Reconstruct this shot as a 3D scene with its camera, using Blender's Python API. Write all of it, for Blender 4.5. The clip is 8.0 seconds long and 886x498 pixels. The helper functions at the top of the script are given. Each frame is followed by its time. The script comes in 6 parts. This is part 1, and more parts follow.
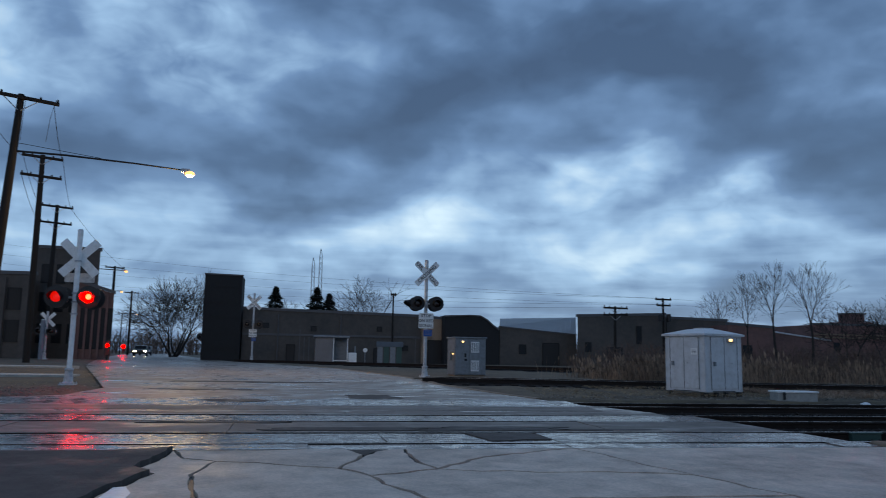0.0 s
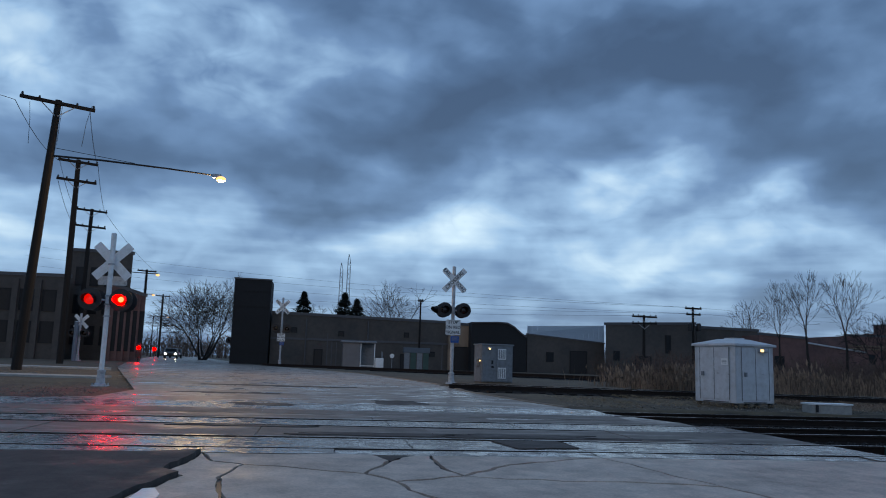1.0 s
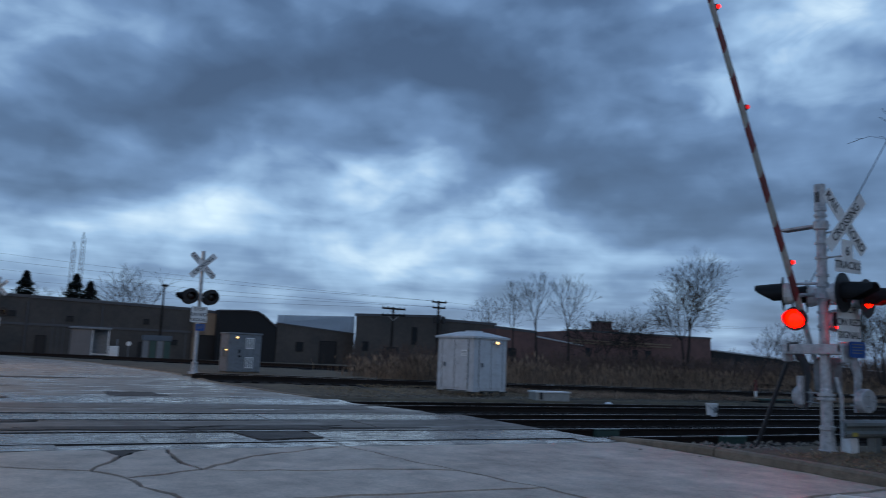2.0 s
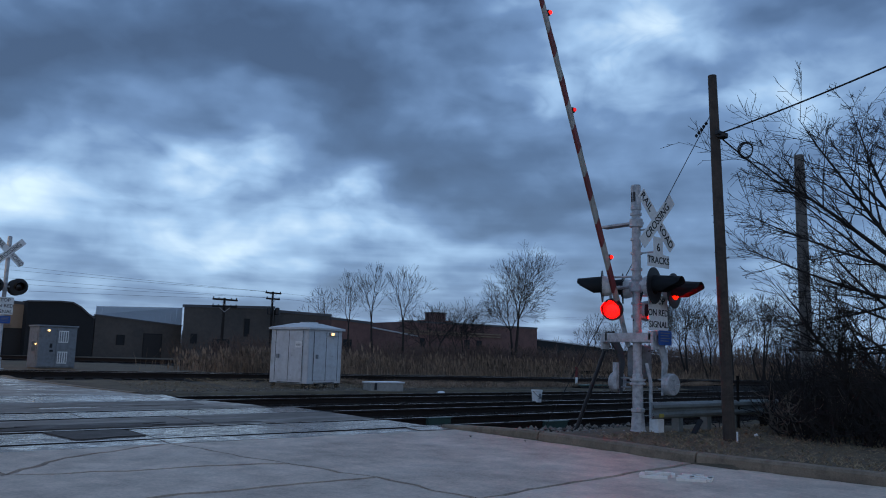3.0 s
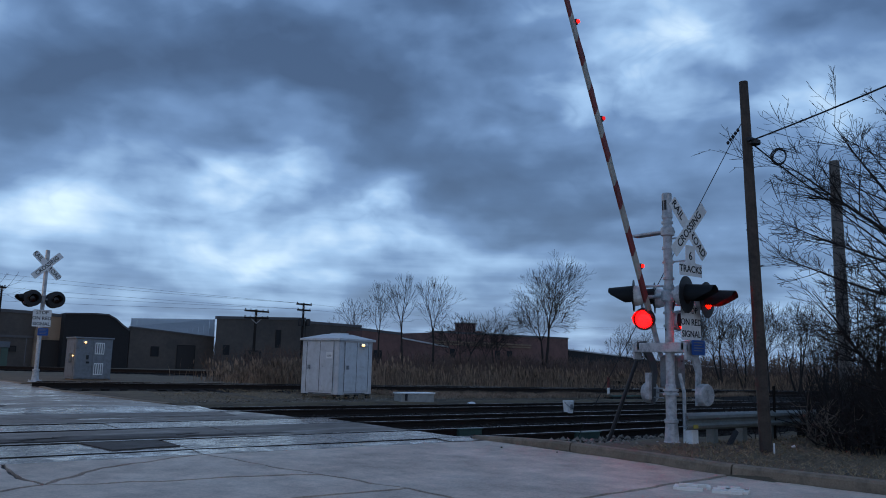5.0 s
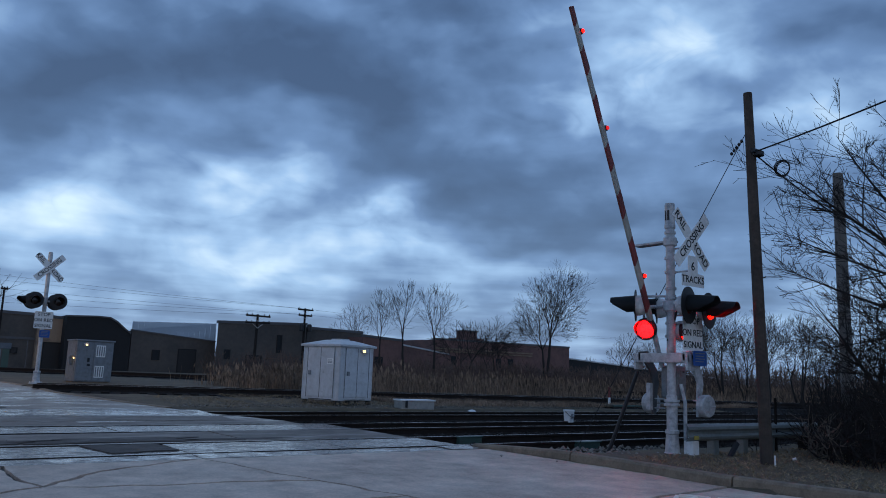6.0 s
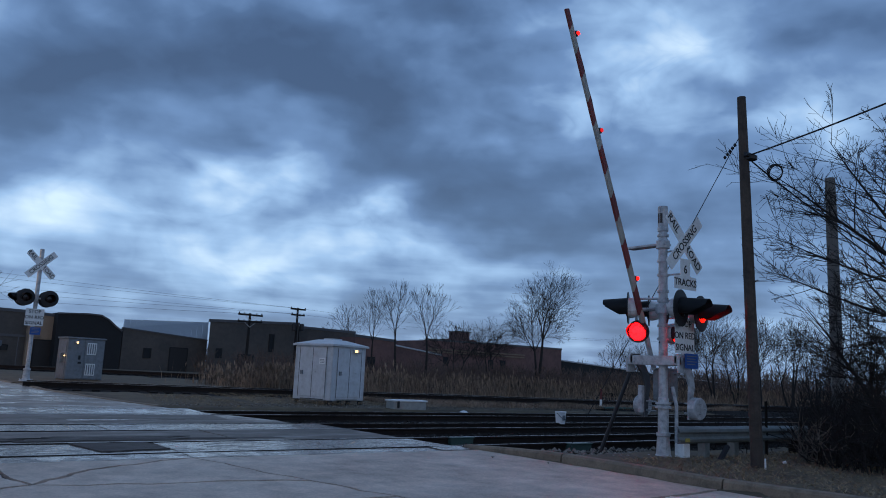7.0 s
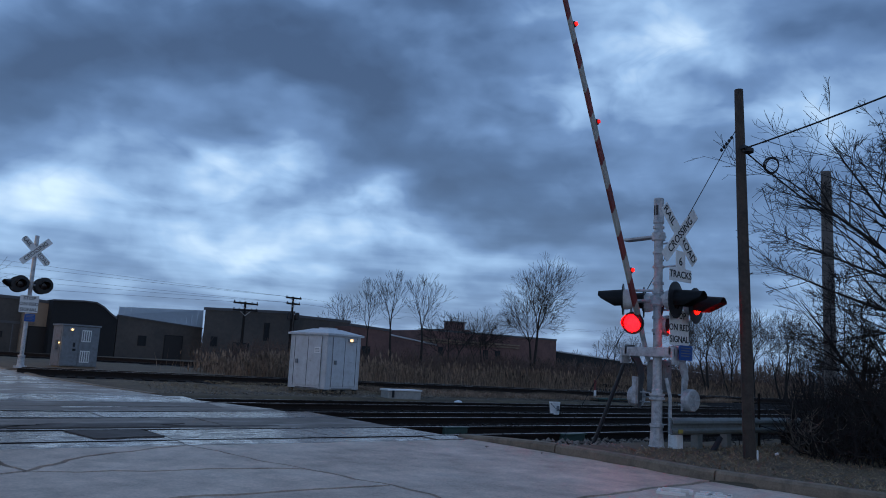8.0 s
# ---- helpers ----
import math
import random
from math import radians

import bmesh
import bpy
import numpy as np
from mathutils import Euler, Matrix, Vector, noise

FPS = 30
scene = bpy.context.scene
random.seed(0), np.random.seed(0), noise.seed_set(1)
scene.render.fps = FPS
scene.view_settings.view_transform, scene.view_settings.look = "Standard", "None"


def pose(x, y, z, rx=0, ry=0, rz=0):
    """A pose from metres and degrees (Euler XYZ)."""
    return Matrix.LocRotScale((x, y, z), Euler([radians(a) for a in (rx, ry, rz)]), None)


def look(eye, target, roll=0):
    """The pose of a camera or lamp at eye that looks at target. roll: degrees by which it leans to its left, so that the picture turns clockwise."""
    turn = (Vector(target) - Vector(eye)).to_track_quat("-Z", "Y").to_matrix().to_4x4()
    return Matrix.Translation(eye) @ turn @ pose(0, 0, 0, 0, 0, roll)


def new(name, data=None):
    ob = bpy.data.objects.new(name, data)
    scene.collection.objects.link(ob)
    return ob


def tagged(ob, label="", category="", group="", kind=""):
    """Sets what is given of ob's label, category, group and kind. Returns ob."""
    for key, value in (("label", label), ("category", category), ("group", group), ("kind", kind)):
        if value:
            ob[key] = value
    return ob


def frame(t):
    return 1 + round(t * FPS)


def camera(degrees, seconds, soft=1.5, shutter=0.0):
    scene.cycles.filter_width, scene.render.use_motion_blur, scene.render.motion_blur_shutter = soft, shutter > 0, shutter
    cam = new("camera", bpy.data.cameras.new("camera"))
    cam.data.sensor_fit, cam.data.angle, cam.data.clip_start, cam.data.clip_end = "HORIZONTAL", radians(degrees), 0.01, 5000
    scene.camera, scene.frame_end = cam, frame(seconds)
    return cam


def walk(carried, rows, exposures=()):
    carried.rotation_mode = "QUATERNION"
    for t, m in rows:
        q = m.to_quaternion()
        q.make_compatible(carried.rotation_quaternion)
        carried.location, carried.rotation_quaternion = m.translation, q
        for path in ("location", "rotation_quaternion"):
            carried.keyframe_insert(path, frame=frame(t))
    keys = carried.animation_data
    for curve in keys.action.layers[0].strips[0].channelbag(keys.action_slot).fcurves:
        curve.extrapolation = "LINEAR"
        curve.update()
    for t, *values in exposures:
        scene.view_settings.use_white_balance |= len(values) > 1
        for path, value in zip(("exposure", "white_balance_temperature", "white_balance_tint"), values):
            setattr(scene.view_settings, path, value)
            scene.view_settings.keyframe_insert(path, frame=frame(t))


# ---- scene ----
# The camera stands beside the kerb of a street and turns to the right.
EYE = (0.0, 0.0, 1.15)
TURNS = [  # seconds, yaw, pitch, roll
    (0.0, -10.87, 7.93, -1.03), (0.3, -8.4, 8.2, -1.4), (0.5, -7.76, 8.34, -1.64), (1.0, -8.90, 8.36, -1.81), (1.2, -10.3, 8.33, -2.0),
    (1.5, -15.13, 8.28, -2.24), (1.6, -17.5, 8.24, -2.24), (1.7, -20.05, 8.2, -2.2), (1.8, -22.58, 8.16, -2.15), (1.9, -25.0, 8.2, -2.2),
    (2.0, -27.22, 8.27, -2.21), (2.2, -31.27, 8.25, -2.06), (3.3, -39.88, 7.94, -1.27), (3.5, -39.87, 7.91, -1.17), (4.0, -39.02, 8.04, -1.06),
    (4.5, -38.0, 8.32, -1.16), (5.0, -37.09, 8.72, -1.31), (6.5, -37.31, 9.40, -2.36), (7.0, -37.61, 9.33, -2.54), (7.5, -37.73, 9.0, -2.78),
    (8.0, -37.99, 8.61, -2.97),
]
cam = camera(59.81, 8.0, soft=0.95, shutter=0.25)
walk(cam, [(t, pose(*EYE, 90 + p, r, y)) for t, y, p, r in TURNS],
     [(0.0, 0.0, 6600, 11), (2.0, 0.01, 6560, 12), (3.5, 0.09, 6480, 14), (5.0, 0.08, 6420, 14), (8.0, 0.02, 6290, 15)])

# ---- sky: dusk under broken cloud ----
world = bpy.data.worlds.new("dusk_sky")
scene.world = world
world.use_nodes = True
WT = world.node_tree
WT.nodes.clear()


def wn(kind, **props):
    n = WT.nodes.new(kind)
    for k, v in props.items():
        setattr(n, k, v)
    return n


def wm(op, a, b=None, c=None):
    n = wn("ShaderNodeMath", operation=op)
    for i, v in enumerate((a, b, c)):
        if v is None:
            continue
        if isinstance(v, (int, float)):
            n.inputs[i].default_value = v
        else:
            WT.links.new(v, n.inputs[i])
    return n.outputs[0]


def wnoise(vec, scale, detail, rough, distort=0.0):
    n = wn("ShaderNodeTexNoise")
    n.inputs["Scale"].default_value, n.inputs["Detail"].default_value = scale, detail
    n.inputs["Roughness"].default_value, n.inputs["Distortion"].default_value = rough, distort
    WT.links.new(vec, n.inputs["Vector"])
    return n.outputs["Fac"]


def wcombine(x, y, z=0.0):
    n = wn("ShaderNodeCombineXYZ")
    for i, v in enumerate((x, y, z)):
        if isinstance(v, (int, float)):
            n.inputs[i].default_value = v
        else:
            WT.links.new(v, n.inputs[i])
    return n.outputs[0]


sky_xyz = wn("ShaderNodeSeparateXYZ")
WT.links.new(wn("ShaderNodeTexCoord").outputs["Generated"], sky_xyz.inputs[0])
SX, SY, SZ = sky_xyz.outputs
AZ = wm("MULTIPLY", wm("ARCTAN2", SX, SY), 57.2958)
EL = wm("MULTIPLY", wm("ARCSINE", SZ), 57.2958)
# the cloud deck, seen in perspective
HIGH = wm("ADD", wm("MAXIMUM", SZ, 0.0), 0.10)
DECK = wcombine(wm("DIVIDE", SX, HIGH), wm("DIVIDE", SY, HIGH))
SKYDIR = wcombine(wm("MULTIPLY", AZ, 0.05), wm("MULTIPLY", EL, 0.11))
LEANED = wcombine(wm("ADD", wm("MULTIPLY", AZ, 0.05), wm("MULTIPLY", EL, 0.015)), wm("SUBTRACT", wm("MULTIPLY", EL, 0.085), wm("MULTIPLY", AZ, 0.012)), 2.7)
warp_a = wm("SUBTRACT", wnoise(SKYDIR, 1.8, 2.5, 0.42), 0.5)
warp_b = wm("SUBTRACT", wnoise(wcombine(wm("MULTIPLY", AZ, 0.05), wm("MULTIPLY", EL, 0.11), 7.3), 2.2, 2.5, 0.42), 0.5)
AZW = wm("ADD", AZ, wm("MULTIPLY", warp_a, 15.0))
ELW = wm("ADD", EL, wm("MULTIPLY", warp_b, 8.0))


def cloud_mass(az, el, half_wide, half_high, lean, weight):
    """A soft mass of brighter or darker cloud; lean: degrees by which its long axis climbs to the right."""
    c, s = math.cos(radians(lean)), math.sin(radians(lean))
    dx, dy = wm("SUBTRACT", AZW, az), wm("SUBTRACT", ELW, el)
    u = wm("DIVIDE", wm("ADD", wm("MULTIPLY", dx, c), wm("MULTIPLY", dy, s)), half_wide)
    v = wm("DIVIDE", wm("SUBTRACT", wm("MULTIPLY", dy, c), wm("MULTIPLY", dx, s)), half_high)
    q = wm("ADD", wm("MULTIPLY", u, u), wm("MULTIPLY", v, v))
    return wm("MULTIPLY", wm("EXPONENT", wm("MULTIPLY", q, -1.0)), weight)


MASSES = [
    (-6, 21.5, 6, 4, 0, 0.22), (-21, 20, 10, 5, -10, 0.26), (-20, 8.2, 8, 2.0, 0, 0.20), (8, 9.4, 8, 1.6, 12, 0.20),
    (21.0, 12.3, 3.4, 2.0, 28, 0.28), (24.0, 14.4, 3.0, 1.3, 25, 0.18), (31.8, 11.3, 3.8, 2.2, 15, 0.33), (23.5, 8.0, 7, 1.4, 0, 0.20),
    (37, 9.0, 7, 1.3, -5, 0.12), (24.5, 18.0, 4, 1.2, 8, 0.13), (53, 23.0, 4, 3.0, 40, 0.24), (59, 19.2, 6, 2.5, 10, 0.15), (46, 21, 7, 1.9, 15, 0.14),
    (66, 17, 6, 4, 0, 0.14), (50, 9.5, 12, 1.0, 0, 0.02), (44, 27, 7, 2, 20, 0.10),
    (17.5, 20.8, 14, 3.6, 14, -0.22), (31, 21.5, 10, 4.2, 10, -0.30), (-11.5, 14.6, 9, 2.4, 4, -0.16), (-1, 11.9, 5, 1.5, -6, -0.16), (5, 16.6, 7, 2.2, 18, -0.15),
    (41.5, 13.2, 7, 2.6, -6, -0.20), (33.5, 17.5, 5, 2.0, -12, -0.14), (66, 23.5, 7, 2.2, 5, -0.20), (57, 14.6, 8, 1.7, -4, -0.10), (50, 5.5, 8, 2.2, 0, -0.11), (60, 8.0, 9, 3.4, 0, -0.11), (2, 26, 12, 3, 10, -0.12),
    (43.0, 10.0, 4.5, 1.6, 0, -0.20), (50, 11.2, 6, 2.0, 0, -0.14), (46.5, 19.5, 6, 3, 10, 0.09),
]
total = None
for mass in MASSES:
    m = cloud_mass(*mass)
    total = m if total is None else wm("ADD", total, m)


def crisp(value, half):
    """Turns a noise into cloud shapes with soft but definite edges, from -0.5 to 0.5."""
    n = wn("ShaderNodeMapRange", interpolation_type="SMOOTHSTEP")
    n.inputs["From Min"].default_value, n.inputs["From Max"].default_value = 0.5 - half, 0.5 + half
    WT.links.new(value, n.inputs["Value"])
    return wm("SUBTRACT", n.outputs[0], 0.5)


def rounded(value):
    """Swollen tops with creases between them, about -0.5 to 0.5."""
    return wm("SUBTRACT", wm("MULTIPLY", wm("ABSOLUTE", wm("SUBTRACT", value, 0.5)), 4.0), 0.5)


billow = crisp(wnoise(DECK, 1.5, 4, 0.45), 0.15)
wisps = wm("SUBTRACT", wnoise(LEANED, 2.4, 3, 0.45), 0.5)
tufts = crisp(wnoise(LEANED, 4.2, 4, 0.46, 0.15), 0.13)
heads = rounded(wnoise(wcombine(wm("MULTIPLY", AZW, 0.05), wm("MULTIPLY", ELW, 0.07), 3.9), 5.0, 4, 0.45, 0.1))
puffs = wm("SUBTRACT", wnoise(wcombine(wm("ADD", wm("MULTIPLY", AZ, 0.05), wm("MULTIPLY", EL, 0.02)), wm("SUBTRACT", wm("MULTIPLY", EL, 0.075), wm("MULTIPLY", AZ, 0.010)), 9.1), 4.6, 3.5, 0.45), 0.5)
puff_gain = wm("ADD", wm("MULTIPLY", wm("MAXIMUM", total, 0.0), 1.5), 0.22)
streaks = wm("SUBTRACT", wnoise(wcombine(wm("MULTIPLY", AZ, 0.03), wm("MULTIPLY", EL, 0.6), 1.7), 1.6, 5, 0.48, 0.2), 0.5)
low_band = wm("MULTIPLY", wm("EXPONENT", wm("MULTIPLY", wm("POWER", wm("DIVIDE", wm("SUBTRACT", EL, 6.5), 5.0), 2.0), -1.0)), 0.15)
near_horizon = wm("EXPONENT", wm("MULTIPLY", wm("MAXIMUM", EL, 0.0), -0.16))
light = wm("ADD", wm("ADD", wm("ADD", total, low_band), wm("MULTIPLY", billow, 0.10)), wm("ADD", wm("ADD", wm("MULTIPLY", wisps, 0.54), wm("ADD", wm("ADD", wm("MULTIPLY", tufts, 0.06), wm("MULTIPLY", heads, wm("MULTIPLY", puff_gain, 0.20))), wm("MULTIPLY", puffs, puff_gain))), wm("MULTIPLY", wm("MULTIPLY", streaks, near_horizon), 0.75)))
ramp = wn("ShaderNodeValToRGB")
WT.links.new(wm("ADD", light, 0.45), ramp.inputs[0])
stops = [(0.10, (0.044, 0.086, 0.172)), (0.30, (0.070, 0.136, 0.262)), (0.50, (0.138, 0.250, 0.445)), (0.70, (0.310, 0.500, 0.740)), (0.95, (0.640, 0.835, 0.970))]
ramp.color_ramp.elements[0].position, ramp.color_ramp.elements[0].color = stops[0][0], (*stops[0][1], 1)
ramp.color_ramp.elements[1].position, ramp.color_ramp.elements[1].color = stops[-1][0], (*stops[-1][1], 1)
for at, col in stops[1:-1]:
    e = ramp.color_ramp.elements.new(at)
    e.color = (*col, 1)
# the clear evening sky behind the cloud adds a little blue
clear = wn("ShaderNodeTexSky", sky_type="NISHITA", sun_disc=False, sun_elevation=radians(12.0), sun_rotation=radians(205))
clear_bg, cloud_bg, sky_sum, sky_out = wn("ShaderNodeBackground"), wn("ShaderNodeBackground"), wn("ShaderNodeAddShader"), wn("ShaderNodeOutputWorld")
clear_bg.inputs["Strength"].default_value, cloud_bg.inputs["Strength"].default_value = 0.012, 1.0
WT.links.new(clear.outputs[0], clear_bg.inputs["Color"])
WT.links.new(ramp.outputs[0], cloud_bg.inputs["Color"])
WT.links.new(clear_bg.outputs[0], sky_sum.inputs[0])
WT.links.new(cloud_bg.outputs[0], sky_sum.inputs[1])
WT.links.new(sky_sum.outputs[0], sky_out.inputs["Surface"])

# what is left of the sun, spread wide by the cloud
sun_data = bpy.data.lights.new("sun", "SUN")
sun_data.energy, sun_data.angle, sun_data.color = 0.10, radians(60), (0.80, 0.90, 1.0)
sun = new("sun", sun_data)
sun.matrix_world = look((30, 60, 25), (0, 0, 0))
scene.view_settings.exposure = 0.0

# ---- materials ----
def mat(name, color, rough=0.8, metal=0.0, vary=0.25, grain=40.0, patch=1.5, bump=0.3, bump_scale=60.0, tint=None, coords="Object", rand=0.0, spec=0.5, island=0.0):
    """A weathered surface: fine grain and broad patches in the colour, gloss and relief."""
    m = bpy.data.materials.new(name)
    m.use_nodes = True
    nt = m.node_tree
    b = nt.nodes["Principled BSDF"]
    b.inputs["Metallic"].default_value = metal
    b.inputs["Specular IOR Level"].default_value = spec
    tc = nt.nodes.new("ShaderNodeTexCoord")
    src = tc.outputs[coords]
    if coords == "World":
        src = tc.outputs["Object"]

    def nz(scale, detail=6, r=0.6):
        n = nt.nodes.new("ShaderNodeTexNoise")
        n.inputs["Scale"].default_value, n.inputs["Detail"].default_value, n.inputs["Roughness"].default_value = scale, detail, r
        nt.links.new(src, n.inputs["Vector"])
        return n.outputs["Fac"]

    fine, broad = nz(grain), nz(patch, 8, 0.65)

    def mathn(op, a, c):
        n = nt.nodes.new("ShaderNodeMath")
        n.operation = op
        for i, v in enumerate((a, c)):
            if isinstance(v, (int, float)):
                n.inputs[i].default_value = v
            else:
                nt.links.new(v, n.inputs[i])
        return n.outputs[0]

    k = mathn("ADD", mathn("MULTIPLY", mathn("SUBTRACT", fine, 0.5), vary * 1.6), mathn("MULTIPLY", mathn("SUBTRACT", broad, 0.5), vary * 3.0))
    if rand:
        info = nt.nodes.new("ShaderNodeObjectInfo")
        k = mathn("ADD", k, mathn("MULTIPLY", mathn("SUBTRACT", info.outputs["Random"], 0.5), rand))
    if island:
        geo = nt.nodes.new("ShaderNodeNewGeometry")
        k = mathn("ADD", k, mathn("MULTIPLY", mathn("SUBTRACT", geo.outputs["Random Per Island"], 0.5), island))
    k = mathn("ADD", k, 1.0)
    mixn = nt.nodes.new("ShaderNodeMix")
    mixn.data_type = "RGBA"
    mixn.inputs["A"].default_value = (*color, 1)
    mixn.inputs["B"].default_value = (*(tint or color), 1)
    sharp = nt.nodes.new("ShaderNodeMapRange")
    sharp.inputs["From Min"].default_value, sharp.inputs["From Max"].default_value = 0.45, 0.68
    nt.links.new(nz(patch * 2.3, 9, 0.7), sharp.inputs["Value"])
    nt.links.new(sharp.outputs[0], mixn.inputs["Factor"])
    scale = nt.nodes.new("ShaderNodeVectorMath")
    scale.operation = "SCALE"
    nt.links.new(mixn.outputs["Result"], scale.inputs[0])
    nt.links.new(k, scale.inputs["Scale"])
    nt.links.new(scale.outputs[0], b.inputs["Base Color"])
    rr = mathn("ADD", mathn("MULTIPLY", mathn("SUBTRACT", broad, 0.5), 0.35), rough)
    nt.links.new(rr, b.inputs["Roughness"])
    if bump:
        bn = nt.nodes.new("ShaderNodeBump")
        bn.inputs["Strength"].default_value, bn.inputs["Distance"].default_value = bump, 0.01
        nt.links.new(nz(bump_scale, 5), bn.inputs["Height"])
        nt.links.new(bn.outputs[0], b.inputs["Normal"])
    return m


def wet(name, color, tint, patch, dry=0.55, pool=0.08, at=0.5, bump=0.25, scale=30.0, rand=0.0, stretch=(1, 1, 1), film=0.55, vary=0.22, soft=0.08, spec=0.5):
    """Rain-wet paving: dull where it has drained, glossy where a film of water stands."""
    m = mat(name, color, dry, vary=vary, grain=scale, patch=patch, bump=0, tint=tint, rand=rand, spec=spec)
    nt = m.node_tree
    b = nt.nodes["Principled BSDF"]
    tc = nt.nodes.new("ShaderNodeTexCoord")
    mp = nt.nodes.new("ShaderNodeMapping")
    mp.inputs["Scale"].default_value = stretch
    nt.links.new(tc.outputs["Object"], mp.inputs["Vector"])
    n = nt.nodes.new("ShaderNodeTexNoise")
    n.inputs["Scale"].default_value, n.inputs["Detail"].default_value, n.inputs["Roughness"].default_value = film, 10, 0.68
    nt.links.new(mp.outputs[0], n.inputs["Vector"])
    r = nt.nodes.new("ShaderNodeMapRange")
    r.inputs["From Min"].default_value, r.inputs["From Max"].default_value = at - soft, at + soft
    r.inputs["To Min"].default_value, r.inputs["To Max"].default_value = dry, pool
    nt.links.new(n.outputs["Fac"], r.inputs["Value"])
    nt.links.new(r.outputs[0], b.inputs["Roughness"])
    g = nt.nodes.new("ShaderNodeTexNoise")
    g.inputs["Scale"].default_value, g.inputs["Detail"].default_value = 55.0, 6
    nt.links.new(tc.outputs["Object"], g.inputs["Vector"])
    s = nt.nodes.new("ShaderNodeMapRange")
    s.inputs["From Min"].default_value, s.inputs["From Max"].default_value = at - soft, at + soft
    s.inputs["To Min"].default_value, s.inputs["To Max"].default_value = bump, bump * 0.25
    nt.links.new(n.outputs["Fac"], s.inputs["Value"])
    bn = nt.nodes.new("ShaderNodeBump")
    bn.inputs["Distance"].default_value = 0.008
    nt.links.new(s.outputs[0], bn.inputs["Strength"])
    nt.links.new(g.outputs["Fac"], bn.inputs["Height"])
    nt.links.new(bn.outputs[0], b.inputs["Normal"])
    return m


def glow(name, color, strength, base=None):
    m = bpy.data.materials.new(name)
    m.use_nodes = True
    b = m.node_tree.nodes["Principled BSDF"]
    b.inputs["Base Color"].default_value = (*(base or color), 1)
    b.inputs["Emission Color"].default_value = (*color, 1)
    b.inputs["Emission Strength"].default_value = strength
    b.inputs["Roughness"].default_value = 0.25
    return m


CONCRETE = wet("concrete_wet", (0.60, 0.475, 0.385), (0.44, 0.35, 0.285), 1.3, dry=0.66, pool=0.40, at=0.56, rand=0.18, vary=0.46, bump=0.7, film=0.8, soft=0.12, spec=0.28)
ASPHALT = wet("asphalt_wet", (0.090, 0.080, 0.072), (0.062, 0.056, 0.052), 1.6, dry=0.85, pool=0.55, at=0.58, bump=0.8, film=1.0, vary=0.3, spec=0.3)
STREET = wet("street_wet", (0.29, 0.235, 0.19), (0.185, 0.155, 0.13), 0.9, dry=0.60, pool=0.13, at=0.54, bump=0.6, stretch=(0.45, 1, 1), film=1.7, vary=0.42)
LANE = wet("crossing_asphalt_wet", (0.20, 0.168, 0.142), (0.135, 0.115, 0.10), 1.2, dry=0.72, pool=0.34, at=0.57, bump=0.7, stretch=(0.4, 1, 1), film=1.4, vary=0.35, rand=0.2, spec=0.4)
PANEL = wet("crossing_panel_wet", (0.18, 0.155, 0.135), (0.10, 0.09, 0.082), 1.6, dry=0.46, pool=0.11, at=0.47, bump=0.9, stretch=(0.6, 1, 1), film=5.0, vary=0.55, rand=0.35)
PALE = mat("pale_concrete", (0.40, 0.39, 0.36), 0.8, vary=0.25, patch=3, tint=(0.30, 0.29, 0.27), bump=0.4)
JOINT = mat("joint_tar", (0.025, 0.025, 0.026), 0.5, vary=0.3)
KERB = mat("kerb_concrete", (0.27, 0.205, 0.145), 0.8, spec=0.3, vary=0.45, grain=60, patch=2, tint=(0.15, 0.115, 0.085), bump=0.5)
DIRT = mat("dirt_and_dead_grass", (0.135, 0.102, 0.062), 0.95, vary=0.5, grain=30, patch=0.7, tint=(0.072, 0.055, 0.042), bump=1.0, bump_scale=25)
BALLAST = mat("track_ballast", (0.024, 0.020, 0.018), 0.95, spec=0.2, vary=0.6, grain=22, patch=1.1, tint=(0.014, 0.012, 0.011), bump=1.0, bump_scale=18)
STONE = mat("ballast_stone", (0.046, 0.040, 0.036), 0.9, spec=0.25, vary=0.4, island=1.0, bump=0.4)
GRAVEL = mat("yard_gravel", (0.21, 0.185, 0.155), 0.9, vary=0.4, island=1.0, bump=0.3)
RUST = mat("rail_rust", (0.024, 0.017, 0.014), 0.8, spec=0.25, vary=0.4, grain=30)
STEEL = mat("rail_polished", (0.35, 0.35, 0.36), 0.28, metal=1.0, vary=0.2, bump=0.1)
TIE = mat("tie_wood", (0.020, 0.017, 0.015), 0.95, spec=0.2, vary=0.5, grain=25, bump=0.8, rand=0.4)
WHITE = mat("aluminium_white", (0.62, 0.64, 0.66), 0.5, vary=0.14, grain=30, patch=2.5, tint=(0.52, 0.53, 0.53), bump=0.08)
GALV = mat("galvanised_steel", (0.56, 0.57, 0.58), 0.5, metal=0.2, vary=0.25, grain=35, patch=4, tint=(0.30, 0.31, 0.32), bump=0.15)
GREY = mat("grey_cabinet_paint", (0.23, 0.25, 0.27), 0.5, metal=0.2, vary=0.2, patch=3, tint=(0.17, 0.18, 0.19), bump=0.1)
BLACK = mat("black_paint", (0.016, 0.016, 0.018), 0.5, vary=0.3, bump=0.1)
SIGNWHITE = mat("sign_white", (0.88, 0.89, 0.88), 0.45, vary=0.10, patch=5, tint=(0.76, 0.75, 0.72), bump=0.05)
SIGNBLUE = mat("sign_blue", (0.02, 0.09, 0.34), 0.45, vary=0.15, bump=0.05)
